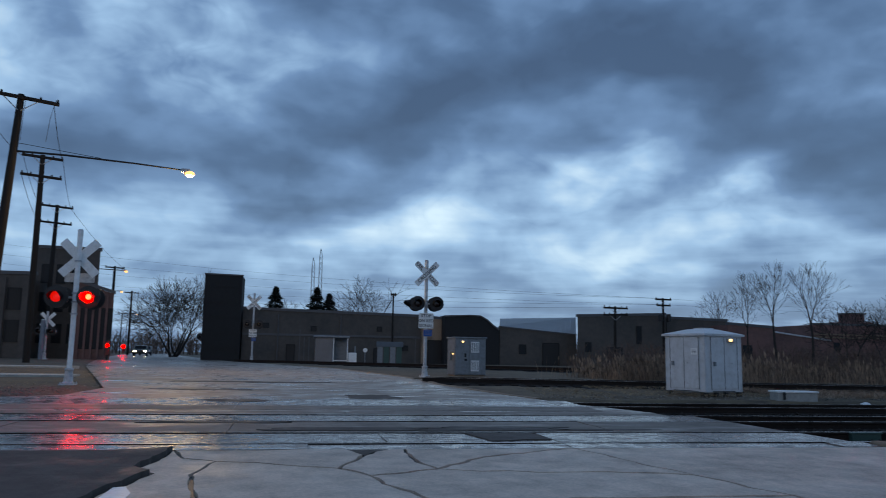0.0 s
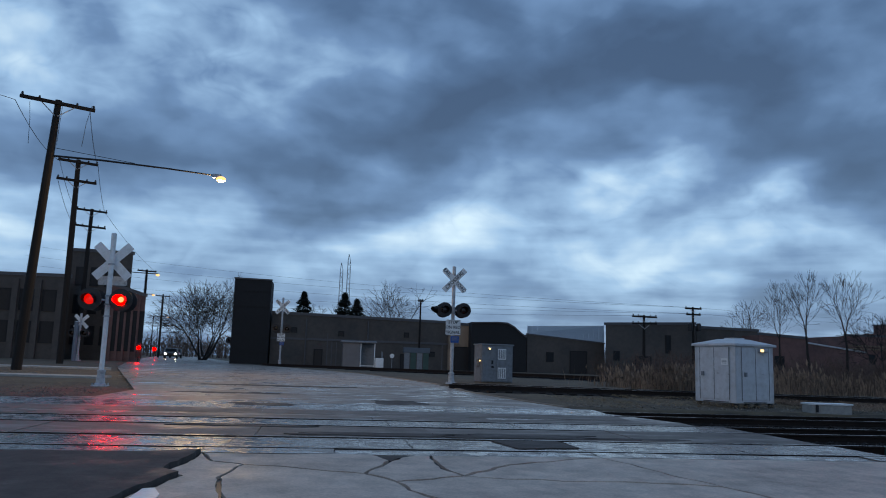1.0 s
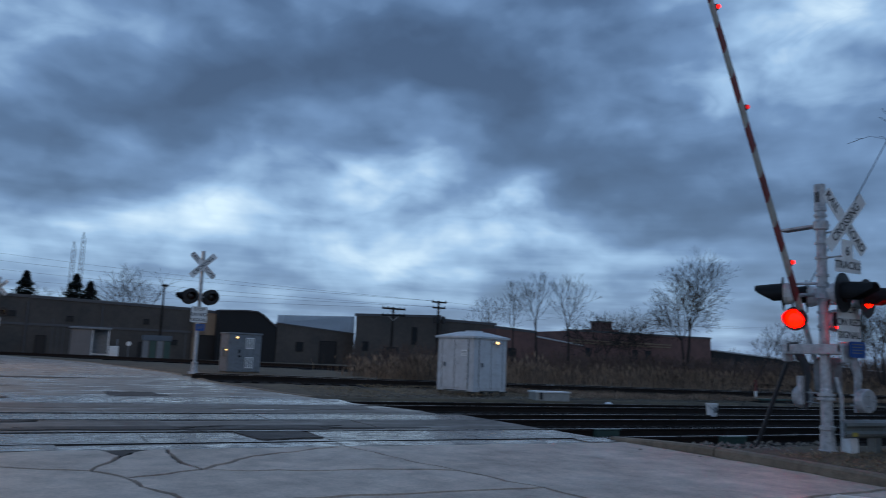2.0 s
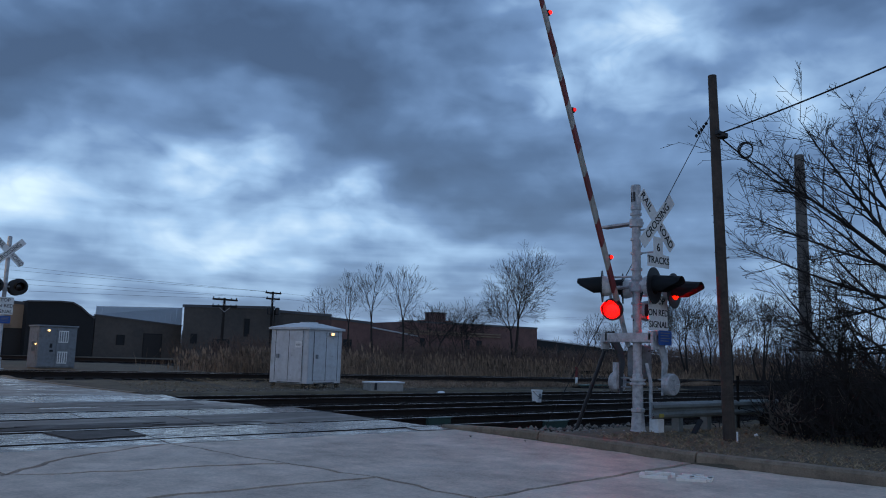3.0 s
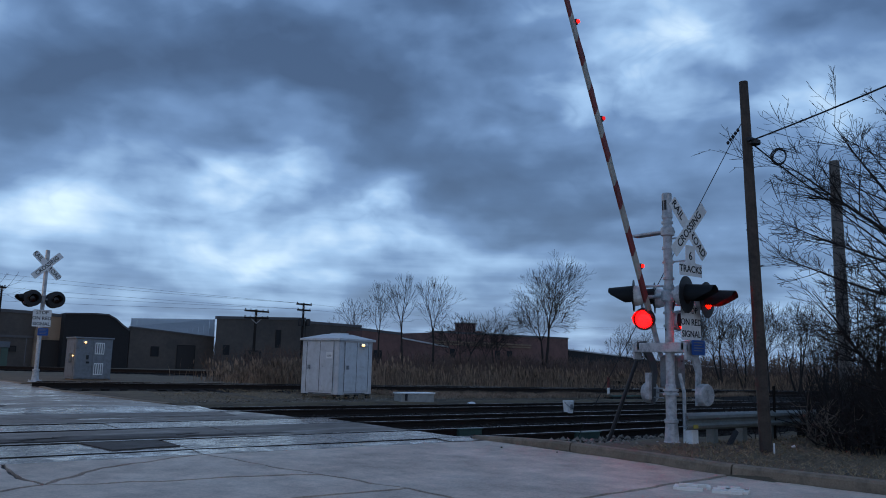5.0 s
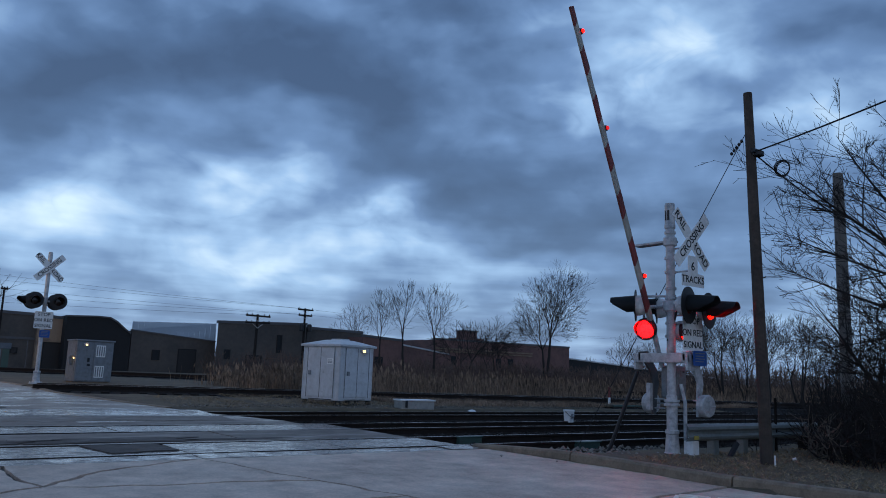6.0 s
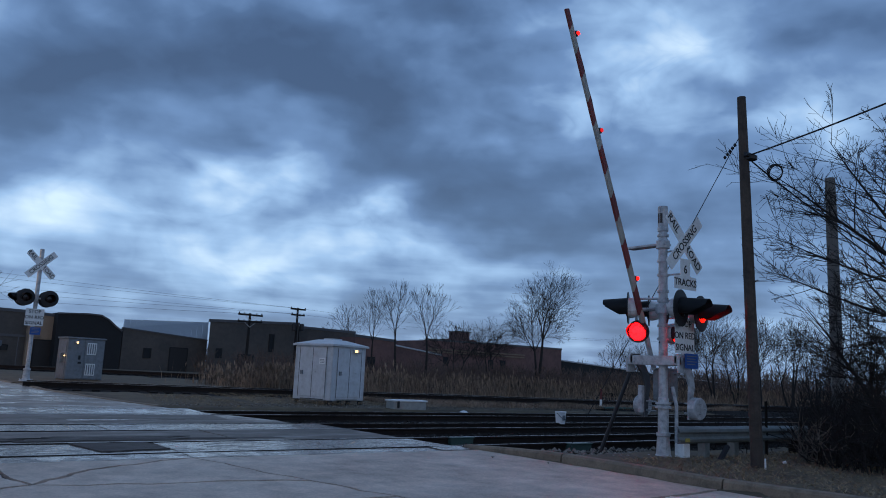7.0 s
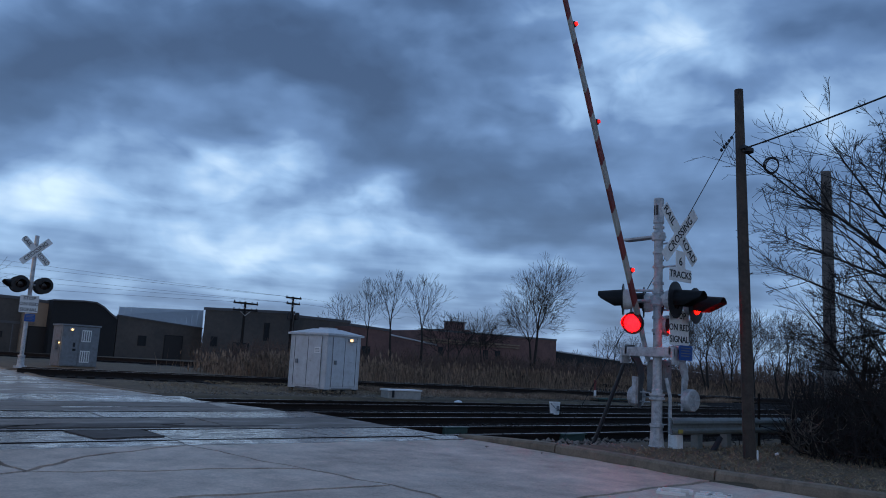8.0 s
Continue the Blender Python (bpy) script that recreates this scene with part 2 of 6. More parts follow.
LETTER = mat("sign_black", (0.018, 0.018, 0.02), 0.6, vary=0.2, bump=0)
MARKPAINT = mat("sprayed_white", (0.97, 0.87, 0.77), 0.5, vary=0.08, patch=9, tint=(0.88, 0.79, 0.70), bump=0.2)
GATEWHITE = mat("gate_arm_white", (0.38, 0.36, 0.31), 0.55, vary=0.3, patch=3, tint=(0.30, 0.27, 0.23), bump=0.1)
GATERED = mat("gate_arm_red", (0.21, 0.032, 0.028), 0.55, vary=0.35, patch=3, tint=(0.13, 0.035, 0.03), bump=0.1)
RAILSTEEL = mat("weathered_guard_steel", (0.22, 0.245, 0.235), 0.5, metal=0.3, vary=0.3, grain=25, patch=3, tint=(0.19, 0.20, 0.185), bump=0.2)
POLE = mat("pole_wood", (0.085, 0.064, 0.050), 0.9, vary=0.5, grain=18, patch=2, tint=(0.045, 0.034, 0.028), bump=0.9, bump_scale=22)
POLEDARK = mat("pole_wood_dark", (0.016, 0.013, 0.011), 0.9, vary=0.4, grain=18, bump=0.8)
WIRE = mat("cable_black", (0.014, 0.014, 0.015), 0.6, vary=0.1, bump=0)
BARK = mat("tree_bark", (0.030, 0.025, 0.022), 0.95, vary=0.4, grain=20, bump=0.9)
TWIG = mat("twig", (0.026, 0.020, 0.017), 0.95, vary=0.3, bump=0)
STRAW = mat("dead_straw", (0.34, 0.245, 0.14), 0.95, vary=0.4, patch=0.8, tint=(0.22, 0.155, 0.10), bump=0, island=0.8)
REED = mat("dry_reed", (0.33, 0.235, 0.165), 0.95, vary=0.5, patch=0.5, tint=(0.115, 0.080, 0.058), bump=0, island=1.1)
BRUSH = mat("dead_brush", (0.125, 0.084, 0.066), 0.95, vary=0.4, bump=0, island=0.7)
FIR = mat("fir_needles", (0.018, 0.030, 0.022), 0.9, vary=0.4, bump=0.2)
WALLGREY = mat("warehouse_block", (0.100, 0.087, 0.077), 0.85, vary=0.35, grain=3, patch=0.25, tint=(0.078, 0.072, 0.067), bump=0.4, bump_scale=8)
WALLDARK = mat("warehouse_dark", (0.020, 0.020, 0.021), 0.85, vary=0.3, grain=3, patch=0.3, bump=0.3, bump_scale=8)
WALLTAN = mat("warehouse_tan", (0.36, 0.26, 0.18), 0.85, vary=0.25, grain=3, patch=0.3, tint=(0.12, 0.10, 0.085), bump=0.3, bump_scale=8)
BRICKRED = mat("brick_red", (0.19, 0.105, 0.092), 0.9, vary=0.3, grain=4, patch=0.3, tint=(0.12, 0.072, 0.066), bump=0.4, bump_scale=10)
ROOFMETAL = mat("metal_roof", (0.44, 0.47, 0.50), 0.45, metal=0.3, vary=0.2, grain=3, patch=0.3, bump=0.1)
TRIM = mat("roof_trim", (0.10, 0.10, 0.105), 0.6, vary=0.2, bump=0.1)
DARKDOOR = mat("dark_door", (0.022, 0.02, 0.02), 0.6, vary=0.3, bump=0.1)
PANE = mat("dusty_window_glass", (0.018, 0.020, 0.023), 0.4, spec=0.25, vary=0.3, grain=6, patch=0.8, bump=0.05)
RED = glow("red_lens_lit", (1.0, 0.00035, 0.00003), 260.0, (0.3, 0.01, 0.01))
REDHOT = glow("red_lens_core", (1.0, 0.009, 0.0012), 60.0, (0.3, 0.01, 0.01))
CORE = glow("lamp_core", (1.0, 0.055, 0.02), 12.0)


def ribbed_lens(name, color, low, high):
    """A lit lens whose moulded ribs show as brighter and duller spots."""
    m = glow(name, color, high, (0.3, 0.01, 0.004))
    nt = m.node_tree
    ribs, gain = nt.nodes.new("ShaderNodeTexVoronoi"), nt.nodes.new("ShaderNodeMapRange")
    ribs.inputs["Scale"].default_value = 26.0
    gain.inputs["From Max"].default_value, gain.inputs["To Min"].default_value, gain.inputs["To Max"].default_value = 0.8, high, low
    nt.links.new(ribs.outputs["Distance"], gain.inputs["Value"])
    nt.links.new(gain.outputs[0], nt.nodes["Principled BSDF"].inputs["Emission Strength"])
    return m


GATELENS = ribbed_lens("gate_lens_lit", (1.0, 0.0032, 0.0), 4.0, 18.0)
SIDELENS = ribbed_lens("side_lens_lit", (1.0, 0.0009, 0.0), 18.0, 90.0)
REDDIM = glow("red_lens_dim", (1.0, 0.006, 0.001), 0.7, (0.3, 0.01, 0.01))
REDSMALL = glow("arm_lamp_lens", (1.0, 0.006, 0.0004), 3.0, (0.3, 0.01, 0.01))
REDOFF = mat("red_lens_off", (0.014, 0.004, 0.004), 0.15, vary=0.1, bump=0)
SODIUM = glow("sodium_lamp", (1.0, 0.52, 0.17), 1.7)
BULB = glow("warm_bulb", (1.0, 0.62, 0.22), 3.0)
HEAD = glow("headlight_lit", (1.0, 0.86, 0.58), 40.0)


# ---- building helpers ----
def part(name, bm, material, parent=None, label="", smooth=False):
    """Links a bmesh as one mesh object under a thing or part."""
    me = bpy.data.meshes.new(name)
    bm.to_mesh(me)
    bm.free()
    if smooth:
        for p in me.polygons:
            p.use_smooth = True
    me.materials.append(material)
    ob = new(name, me)
    ob.parent = parent
    if label:
        tagged(ob, label)
    return ob


def thing(name, m, label, category, group="", kind=""):
    ob = new(name)
    ob.empty_display_size = 0.1
    ob.matrix_world = m
    return tagged(ob, label, category, group, kind)


def box(bm, x0, x1, y0, y1, z0, z1, bevel=0.0, m=None):
    made = bmesh.ops.create_cube(bm, size=1.0)["verts"]
    t = Matrix.Translation(((x0 + x1) / 2, (y0 + y1) / 2, (z0 + z1) / 2)) @ Matrix.Diagonal((abs(x1 - x0), abs(y1 - y0), abs(z1 - z0), 1))
    bmesh.ops.transform(bm, matrix=t, verts=made)
    if bevel:
        edges = list({e for v in made for e in v.link_edges})
        out = bmesh.ops.bevel(bm, geom=edges, offset=bevel, segments=2, affect="EDGES", profile=0.5)
        made = list({v for f in out["faces"] for v in f.verts} | {v for v in made if v.is_valid})
    if m is not None:
        bmesh.ops.transform(bm, matrix=m, verts=made)
    return bm


def boxed(*args, **kw):
    return box(bmesh.new(), *args, **kw)


def tube(bm, points, radii, sides=8, caps=True):
    """A round bar along a line of points, with a radius at each."""
    pts = [Vector(p) for p in points]
    if isinstance(radii, (int, float)):
        radii = [radii] * len(pts)
    rings = []
    side = None
    for i, p in enumerate(pts):
        d = (pts[min(i + 1, len(pts) - 1)] - pts[max(i - 1, 0)]).normalized()
        ref = Vector((0, 0, 1)) if abs(d.z) < 0.9 else Vector((1, 0, 0))
        a = d.cross(ref).normalized() if side is None else (side - d * side.dot(d)).normalized()
        side = a
        b = d.cross(a)
        rings.append([bm.verts.new(p + (a * math.cos(k * 2 * math.pi / sides) + b * math.sin(k * 2 * math.pi / sides)) * radii[i]) for k in range(sides)])
    for r0, r1 in zip(rings, rings[1:]):
        for k in range(sides):
            bm.faces.new((r0[k], r0[(k + 1) % sides], r1[(k + 1) % sides], r1[k]))
    if caps and sides > 2:
        bm.faces.new(rings[0][::-1])
        bm.faces.new(rings[-1])
    return bm


def tubed(points, radii, sides=10):
    return tube(bmesh.new(), points, radii, sides)


def prism(bm, outline, z0, z1):
    """An upright block over a ground outline; z0 and z1 may be functions of (x, y)."""
    f0 = z0 if callable(z0) else (lambda x, y: z0)
    f1 = z1 if callable(z1) else (lambda x, y: z1)
    lo = [bm.verts.new((x, y, f0(x, y))) for x, y in outline]
    hi = [bm.verts.new((x, y, f1(x, y))) for x, y in outline]
    n = len(outline)
    for i in range(n):
        bm.faces.new((lo[i], lo[(i + 1) % n], hi[(i + 1) % n], hi[i]))
    bm.faces.new(hi)
    bm.faces.new(lo[::-1])
    bmesh.ops.recalc_face_normals(bm, faces=bm.faces)
    return bm


def lathe(profile, sides=20, axis="Z", bm=None):
    """A turned solid from (radius, along) pairs."""
    bm = bm or bmesh.new()
    rings = []
    for r, h in profile:
        ring = []
        for k in range(sides):
            a = k * 2 * math.pi / sides
            c, s = r * math.cos(a), r * math.sin(a)
            ring.append(bm.verts.new((c, s, h) if axis == "Z" else (c, -h, s)))
        rings.append(ring)
    for r0, r1 in zip(rings, rings[1:]):
        for k in range(sides):
            bm.faces.new((r0[k], r0[(k + 1) % sides], r1[(k + 1) % sides], r1[k]))
    bm.faces.new(rings[0][::-1])
    bm.faces.new(rings[-1])
    bmesh.ops.recalc_face_normals(bm, faces=bm.faces)
    return bm


def moved(bm, m):
    bmesh.ops.transform(bm, matrix=m, verts=bm.verts)
    return bm


# ---- the lie of the land: the street climbs a little to and past the tracks ----
KNOTS = [(-1000, -0.12), (6, -0.12), (9.6, -0.02), (10.4, 0.0), (16, 0.0), (20, 0.12), (27, 0.28), (55, 0.45), (10000, 0.45)]


def zg(y):
    for (a, za), (b, zb) in zip(KNOTS, KNOTS[1:]):
        if y <= b:
            return za + (zb - za) * (y - a) / (b - a)
    return KNOTS[-1][1]


def sheet(outline_rows, lift, cols=2):
    """A surface over the land between a left and a right edge, row by row of (y, x_left, x_right)."""
    bm = bmesh.new()
    rows = [[bm.verts.new((xl + (xr - xl) * i / (cols - 1), y, zg(y) + lift)) for i in range(cols)] for y, xl, xr in outline_rows]
    for a, b in zip(rows, rows[1:]):
        for i in range(cols - 1):
            bm.faces.new((a[i], a[i + 1], b[i + 1], b[i]))
    return bm


rnd = random.Random(4)

# the street runs away over the tracks, bearing a little to the left
EDGE_R = [(-30, 9.6), (-6, 9.6), (2, 9.4), (4, 9.22), (6, 9.0), (7.4, 8.85), (8.8, 8.6), (10.4, 8.3), (14.8, 8.25), (16.5, 7.6), (18.2, 6.6), (21, 5.6), (25, 4.6), (31, 4.3), (43, 2.2), (50, -0.5), (62, -4.4), (80, -8), (140, -19), (400, -62)]
EDGE_L = [(-30, -30), (9, -30), (16, -30), (17.5, -9), (19.5, -5.2), (22, -4.9), (27, -6.3), (42, -10.3), (60, -14), (80, -18), (140, -29), (400, -75)]


def edge_x(edge, y):
    for (a, xa), (b, xb) in zip(edge, edge[1:]):
        if y <= b:
            return xa + (xb - xa) * (y - a) / (b - a)
    return edge[-1][1]


def track_c(x):
    """The line of the track behind the shed."""
    return 36.1 - 0.25 * (x + 30)


def track_d(x):
    """The line of the furthest track."""
    return 62.4 - 0.953 * (x + 4)


# ground to the horizon
bm = bmesh.new()
gx = [-3000, -900, -300, -120, -60, -40] + [-30 + 1.5 * i for i in range(15)] + [-8 + 0.4 * i for i in range(60)] + [16.5 + 1.5 * i for i in range(30)] + [70, 100, 160, 300, 900, 3000]
gy = [-3000, -600, -100, -20] + [-6 + 0.5 * i for i in range(80)] + [34 + 1.5 * i for i in range(24)] + [72, 90, 120, 200, 400, 1000, 3500]
grid = []
for y in gy:
    row = []
    for x in gx:
        z = zg(y) - 0.10
        if abs(x) < 60 and -8 < y < 70:
            z += 0.03 * noise.noise(Vector((x * 0.5, y * 0.5, 0))) + 0.015 * noise.noise(Vector((x * 2.1, y * 2.1, 3)))
            if x > edge_x(EDGE_R, y) + 0.12 and y < 9.0:
                z += 0.17
            elif y > 16.5 and (x > edge_x(EDGE_R, y) + 0.2 or x < edge_x(EDGE_L, y) - 0.2):
                z += 0.11
            if x > edge_x(EDGE_R, y) + 0.05 and 9.4 <= y < 19.0:
                z = -0.45
            if x > edge_x(EDGE_R, y) + 0.3 and abs(y - track_c(x)) < 2.3:
                z = min(z, -0.02)
            if x > edge_x(EDGE_R, y) + 0.3 and abs(y - track_d(x)) < 3.2:
                z = min(z, 0.25)
        row.append(bm.verts.new((x, y, z)))
    grid.append(row)
for a, b in zip(grid, grid[1:]):
    for i in range(len(gx) - 1):
        bm.faces.new((a[i], a[i + 1], b[i + 1], b[i]))
ground = part("ground", bm, DIRT, smooth=True)
tagged(ground, "bare dirt with dead winter grass beside the street", "ground", kind="structure")

ys = [16.0 + 0.5 * i for i in range(30)] + [31 + 2 * i for i in range(25)] + [90, 110, 140, 200, 300, 400]
road = part("road", sheet([(y, edge_x(EDGE_L, y), edge_x(EDGE_R, y)) for y in ys], 0.0, 12), STREET)
tagged(road, "wet grey street running away past the tracks", "road", kind="structure")

# ---- rail tracks across the street ----
def rail_bm(length):
    bm = bmesh.new()
    prof = [(-0.07, -0.17), (0.07, -0.17), (0.07, -0.155), (0.012, -0.135), (0.012, -0.045), (0.036, -0.035), (0.036, -0.006), (0.028, 0.0), (-0.028, 0.0), (-0.036, -0.006), (-0.036, -0.035), (-0.012, -0.045), (-0.012, -0.135), (-0.07, -0.155)]
    ends = [[bm.verts.new((x, y, z)) for y, z in prof] for x in (0, length)]
    n = len(prof)
    for i in range(n):
        bm.faces.new((ends[0][i], ends[1][i], ends[1][(i + 1) % n], ends[0][(i + 1) % n]))
    return bm


def tread_bm(length):
    return boxed(0, length, -0.024, 0.024, 0.0, 0.003)


def railway(x0, y0, x1, y1, z, first_tie, last_tie, label, shine=True):
    """A track from one place to another; ties between two distances along it."""
    d = Vector((x1 - x0, y1 - y0, 0))
    m = Matrix.Translation((x0, y0, z)) @ Matrix.Rotation(math.atan2(d.y, d.x), 4, "Z")
    t = thing("railway_track", m, label, "track", "tracks at the crossing")
    for s in (-0.7175, 0.7175):
        r = part("rail", moved(rail_bm(d.length), Matrix.Translation((0, s, 0))), RUST, t)
        if shine:
            part("tread", moved(tread_bm(d.length), Matrix.Translation((0, s, 0))), STEEL, r, "rail top worn bright by wheels")
    tie = None
    u = first_tie
    while u < last_tie:
        if tie is None:
            tie = part("tie", boxed(-0.115, 0.115, -1.28, 1.28, -0.16, 0, 0.012), TIE, t)
            o = tie
        else:
            o = new("tie", tie.data)
            o.parent = t
        o.location = (u, rnd.uniform(-0.06, 0.06), -0.175 + rnd.uniform(-0.012, 0.008))
        o.rotation_euler = (0, 0, rnd.uniform(-0.03, 0.03))
        u += rnd.uniform(0.50, 0.60)
    return t


railway(-60, 11.12, 110, 11.12, 0.0, 68.3, 118, "rusty rail track with bright rail tops set into the wet street")
railway(-60, 14.58, 110, 14.58, 0.0, 68.4, 118, "second rusty rail track with bright rail tops in the wet street")
railway(6.75, 18.04, 110, 18.04, 0.05, 0.3, 52, "third rusty rail track with bright rail tops beside the white shed")
railway(4.6, 27.45, 70, 11.1, 0.41, 0.4, 40, "rusty track on a low dark ballast bank behind the shed")
railway(-4, 62.4, 34, 26.2, 0.62, 0.4, 40, "far rusty track curving off past the warehouse", shine=False)


# the same tracks lie flush in the street
flush = thing("flush_rails", pose(0, 0, 0), "rails of the further tracks set flush in the wet street", "track", kind="structure")
for x0, y0, x1, y1 in [(-12, 31.6, 4.6, 27.45), (-13, 71, -4, 62.4), (-30, 18.04, 6.75, 18.04)]:
    d = Vector((x1 - x0, y1 - y0, 0))
    side = Vector((-d.y, d.x, 0)).normalized()
    for s in (-0.7175, 0.7175):
        for off, wide, mt, up in ((0.0, 0.035, STEEL, 0.006), (0.075, 0.04, JOINT, 0.004)):
            a, b = Vector((x0, y0, 0)) + side * (s + off), Vector((x1, y1, 0)) + side * (s + off)
            bm = bmesh.new()
            q = [a - side * wide, b - side * wide, b + side * wide, a + side * wide]
            prism(bm, [(v.x, v.y) for v in q], lambda x, y: zg(y) - 0.02, lambda x, y: zg(y) + up)
            part("rail_top" if mt is STEEL else "flangeway", bm, mt, flush)


def bank(x0, y0, x1, y1, z, wide, label):
    """The ballast bank under a track."""
    d = Vector((x1 - x0, y1 - y0, 0))
    m = Matrix.Translation((x0, y0, z)) @ Matrix.Rotation(math.atan2(d.y, d.x), 4, "Z")
    bm = bmesh.new()
    n = int(d.length / 0.6)
    prof = [(-wide, -0.62), (-1.75, -0.24), (-1.0, -0.225), (0, -0.23), (1.0, -0.225), (1.75, -0.24), (wide, -0.62)]
    rows = []
    for i in range(n + 1):
        x = d.length * i / n
        rows.append([bm.verts.new((x, y, h + 0.03 * noise.noise(Vector((x * 1.3, y * 1.7, z * 9))))) for y, h in prof])
    for a, b in zip(rows, rows[1:]):
        for i in range(len(prof) - 1):
            bm.faces.new((a[i], b[i], b[i + 1], a[i + 1]))
    o = part("ballast_bank", bm, BALLAST)
    o.matrix_world = m
    return tagged(o, label, "ballast", kind="structure")


bank(4.5, 27.45, 70, 11.1, 0.41, 3.0, "dark stone ballast under the track behind the shed")
bank(-4, 62.4, 34, 26.2, 0.62, 3.0, "dark stone ballast under the far track")

# flat ballast field of the two near tracks, right of the street
bm = bmesh.new()
rows = []
for j in range(36):
    y = 9.0 + 10.3 * j / 35
    row = []
    for i in range(150):
        x = edge_x(EDGE_R, y) - 0.05 + (i * 0.22 if i < 100 else 22 + (i - 100) * 1.6)
        h = -0.185 if 9.8 < y < 19.0 else -0.13
        h += 0.05 * noise.noise(Vector((x * 0.9, y * 0.9, 5))) + 0.035 * noise.noise(Vector((x * 4.1, y * 4.1, 2)))
        row.append(bm.verts.new((x, y, max(zg(y), -0.02) + h)))
    rows.append(row)
for a, b in zip(rows, rows[1:]):
    for i in range(len(a) - 1):
        bm.faces.new((a[i], a[i + 1], b[i + 1], b[i]))
tagged(part("ballast_field", bm, BALLAST), "dark stone ballast between and beside the tracks", "ballast", kind="structure")


def stones(name, count, place, label, size=(0.02, 0.055), material=None):
    """Loose angular stones, one object."""
    verts, faces = [], []
    for _ in range(count):
        x, y, z = place()
        s = rnd.uniform(*size)
        a = rnd.uniform(0, 6.28)
        base = len(verts)
        for k, (px, py, pz) in enumerate([(1, 0, 0), (0, 0.8, 0), (-0.9, 0, 0.1), (0, -0.8, 0), (0.1, 0.1, 0.75), (0, 0, -0.6)]):
            j = rnd.uniform(0.7, 1.25)
            verts.append((x + s * j * (px * math.cos(a) - py * math.sin(a)), y + s * j * (px * math.sin(a) + py * math.cos(a)), z + s * j * pz))
        for f in ((0, 1, 4), (1, 2, 4), (2, 3, 4), (3, 0, 4), (1, 0, 5), (2, 1, 5), (3, 2, 5), (0, 3, 5)):
            faces.append(tuple(base + i for i in f))
    me = bpy.data.meshes.new(name)
    me.from_pydata(verts, [], faces)
    me.materials.append(material or STONE)
    return tagged(new(name, me), label, "stones", kind="stuff")


def field_place():
    y = rnd.uniform(9.2, 19.2)
    x = edge_x(EDGE_R, y) + abs(rnd.gauss(0, 9)) + 0.05
    return x, y, -0.165 + max(zg(y), 0.0) + rnd.uniform(-0.02, 0.035)


stones("ballast_stones", 10500, field_place, "loose dark ballast stones lying between the rails")
stones("rubble", 260, lambda: (rnd.gauss(10.5, 0.9), rnd.uniform(8.2, 9.5), -0.03 + rnd.uniform(-0.03, 0.03)), "pale broken rubble round the gate mast", (0.02, 0.075), GRAVEL)
stones("gravel", 2500, lambda: (rnd.uniform(-14, -5.2), rnd.uniform(18, 26), zg(22) + rnd.uniform(-0.03, 0.03)), "loose gravel on the dirt beside the street", (0.01, 0.03), GRAVEL)
stones("gravel_strip", 9000, lambda: (rnd.uniform(6.5, 30), rnd.uniform(19.3, 23.5), zg(20.3) + 0.0 + rnd.uniform(-0.05, 0.03)), "loose tan gravel and litter round the white shed", (0.012, 0.04), GRAVEL)

# ---- paving ----
base = part("crossing_bed", sheet([(y, -30, edge_x(EDGE_R, y) - 0.02) for y in [-30, -6, 2, 4, 6, 7.4, 8.8, 9.6, 10.4, 12, 14, 16.2]], -0.035, 6), JOINT)
tagged(base, "dark tarred bed under the paving", "paving bed", kind="structure")


def broken(p, q, seed, step=0.14, jag=0.045):
    """Points from p to q along a ragged crack; the same for both neighbours."""
    if (p[0], p[1]) > (q[0], q[1]):
        return broken(q, p, seed, step, jag)[::-1]
    n = max(1, int(math.dist(p, q) / step))
    nx, ny = (q[1] - p[1]) / max(math.dist(p, q), 1e-6), -(q[0] - p[0]) / max(math.dist(p, q), 1e-6)
    out = []
    for i in range(n + 1):
        f = i / n
        x, y = p[0] + (q[0] - p[0]) * f, p[1] + (q[1] - p[1]) * f
        k = jag * math.sin(math.pi * f) * (1.6 * noise.noise(Vector((x * 2.3, y * 2.3, 1))) + 0.7 * noise.noise(Vector((x * 7, y * 7, 4))))
        out.append((x + nx * k, y + ny * k))
    return out


def slab(name, corners, material, parent, lift=0.0, gap=0.025, jag=0.05):
    """A paving slab with ragged edges, a little inside its outline."""
    outline = []
    for p, q in zip(corners, corners[1:] + corners[:1]):
        outline += broken(p, q, 0, jag=jag)[:-1]
    n = len(outline)
    cx, cy = sum(p[0] for p in outline) / n, sum(p[1] for p in outline) / n
    inner = []
    for i in range(n):
        a, b = Vector(outline[i - 1]), Vector(outline[(i + 1) % n])
        t = (b - a).normalized()
        p = Vector(outline[i])
        side = Vector((-t.y, t.x))
        g = gap * rnd.uniform(0.6, 1.6)
        inner.append((p.x + side.x * g, p.y + side.y * g))
    bm = bmesh.new()
    tx, ty = rnd.uniform(-0.003, 0.003), rnd.uniform(-0.003, 0.003)
    top = [bm.verts.new((x, y, zg(y) + lift + tx * (x - cx) + ty * (y - cy))) for x, y in inner]
    low = [bm.verts.new((x, y, zg(y) - 0.06)) for x, y in inner]
    for i in range(n):
        bm.faces.new((top[i], low[i], low[(i + 1) % n], top[(i + 1) % n]))
    f = bm.faces.new(top)
    f.normal_update()
    if f.normal.z < 0:
        bmesh.ops.reverse_faces(bm, faces=bm.faces)
    bmesh.ops.triangulate(bm, faces=[f])
    return part(name, bm, material, parent)


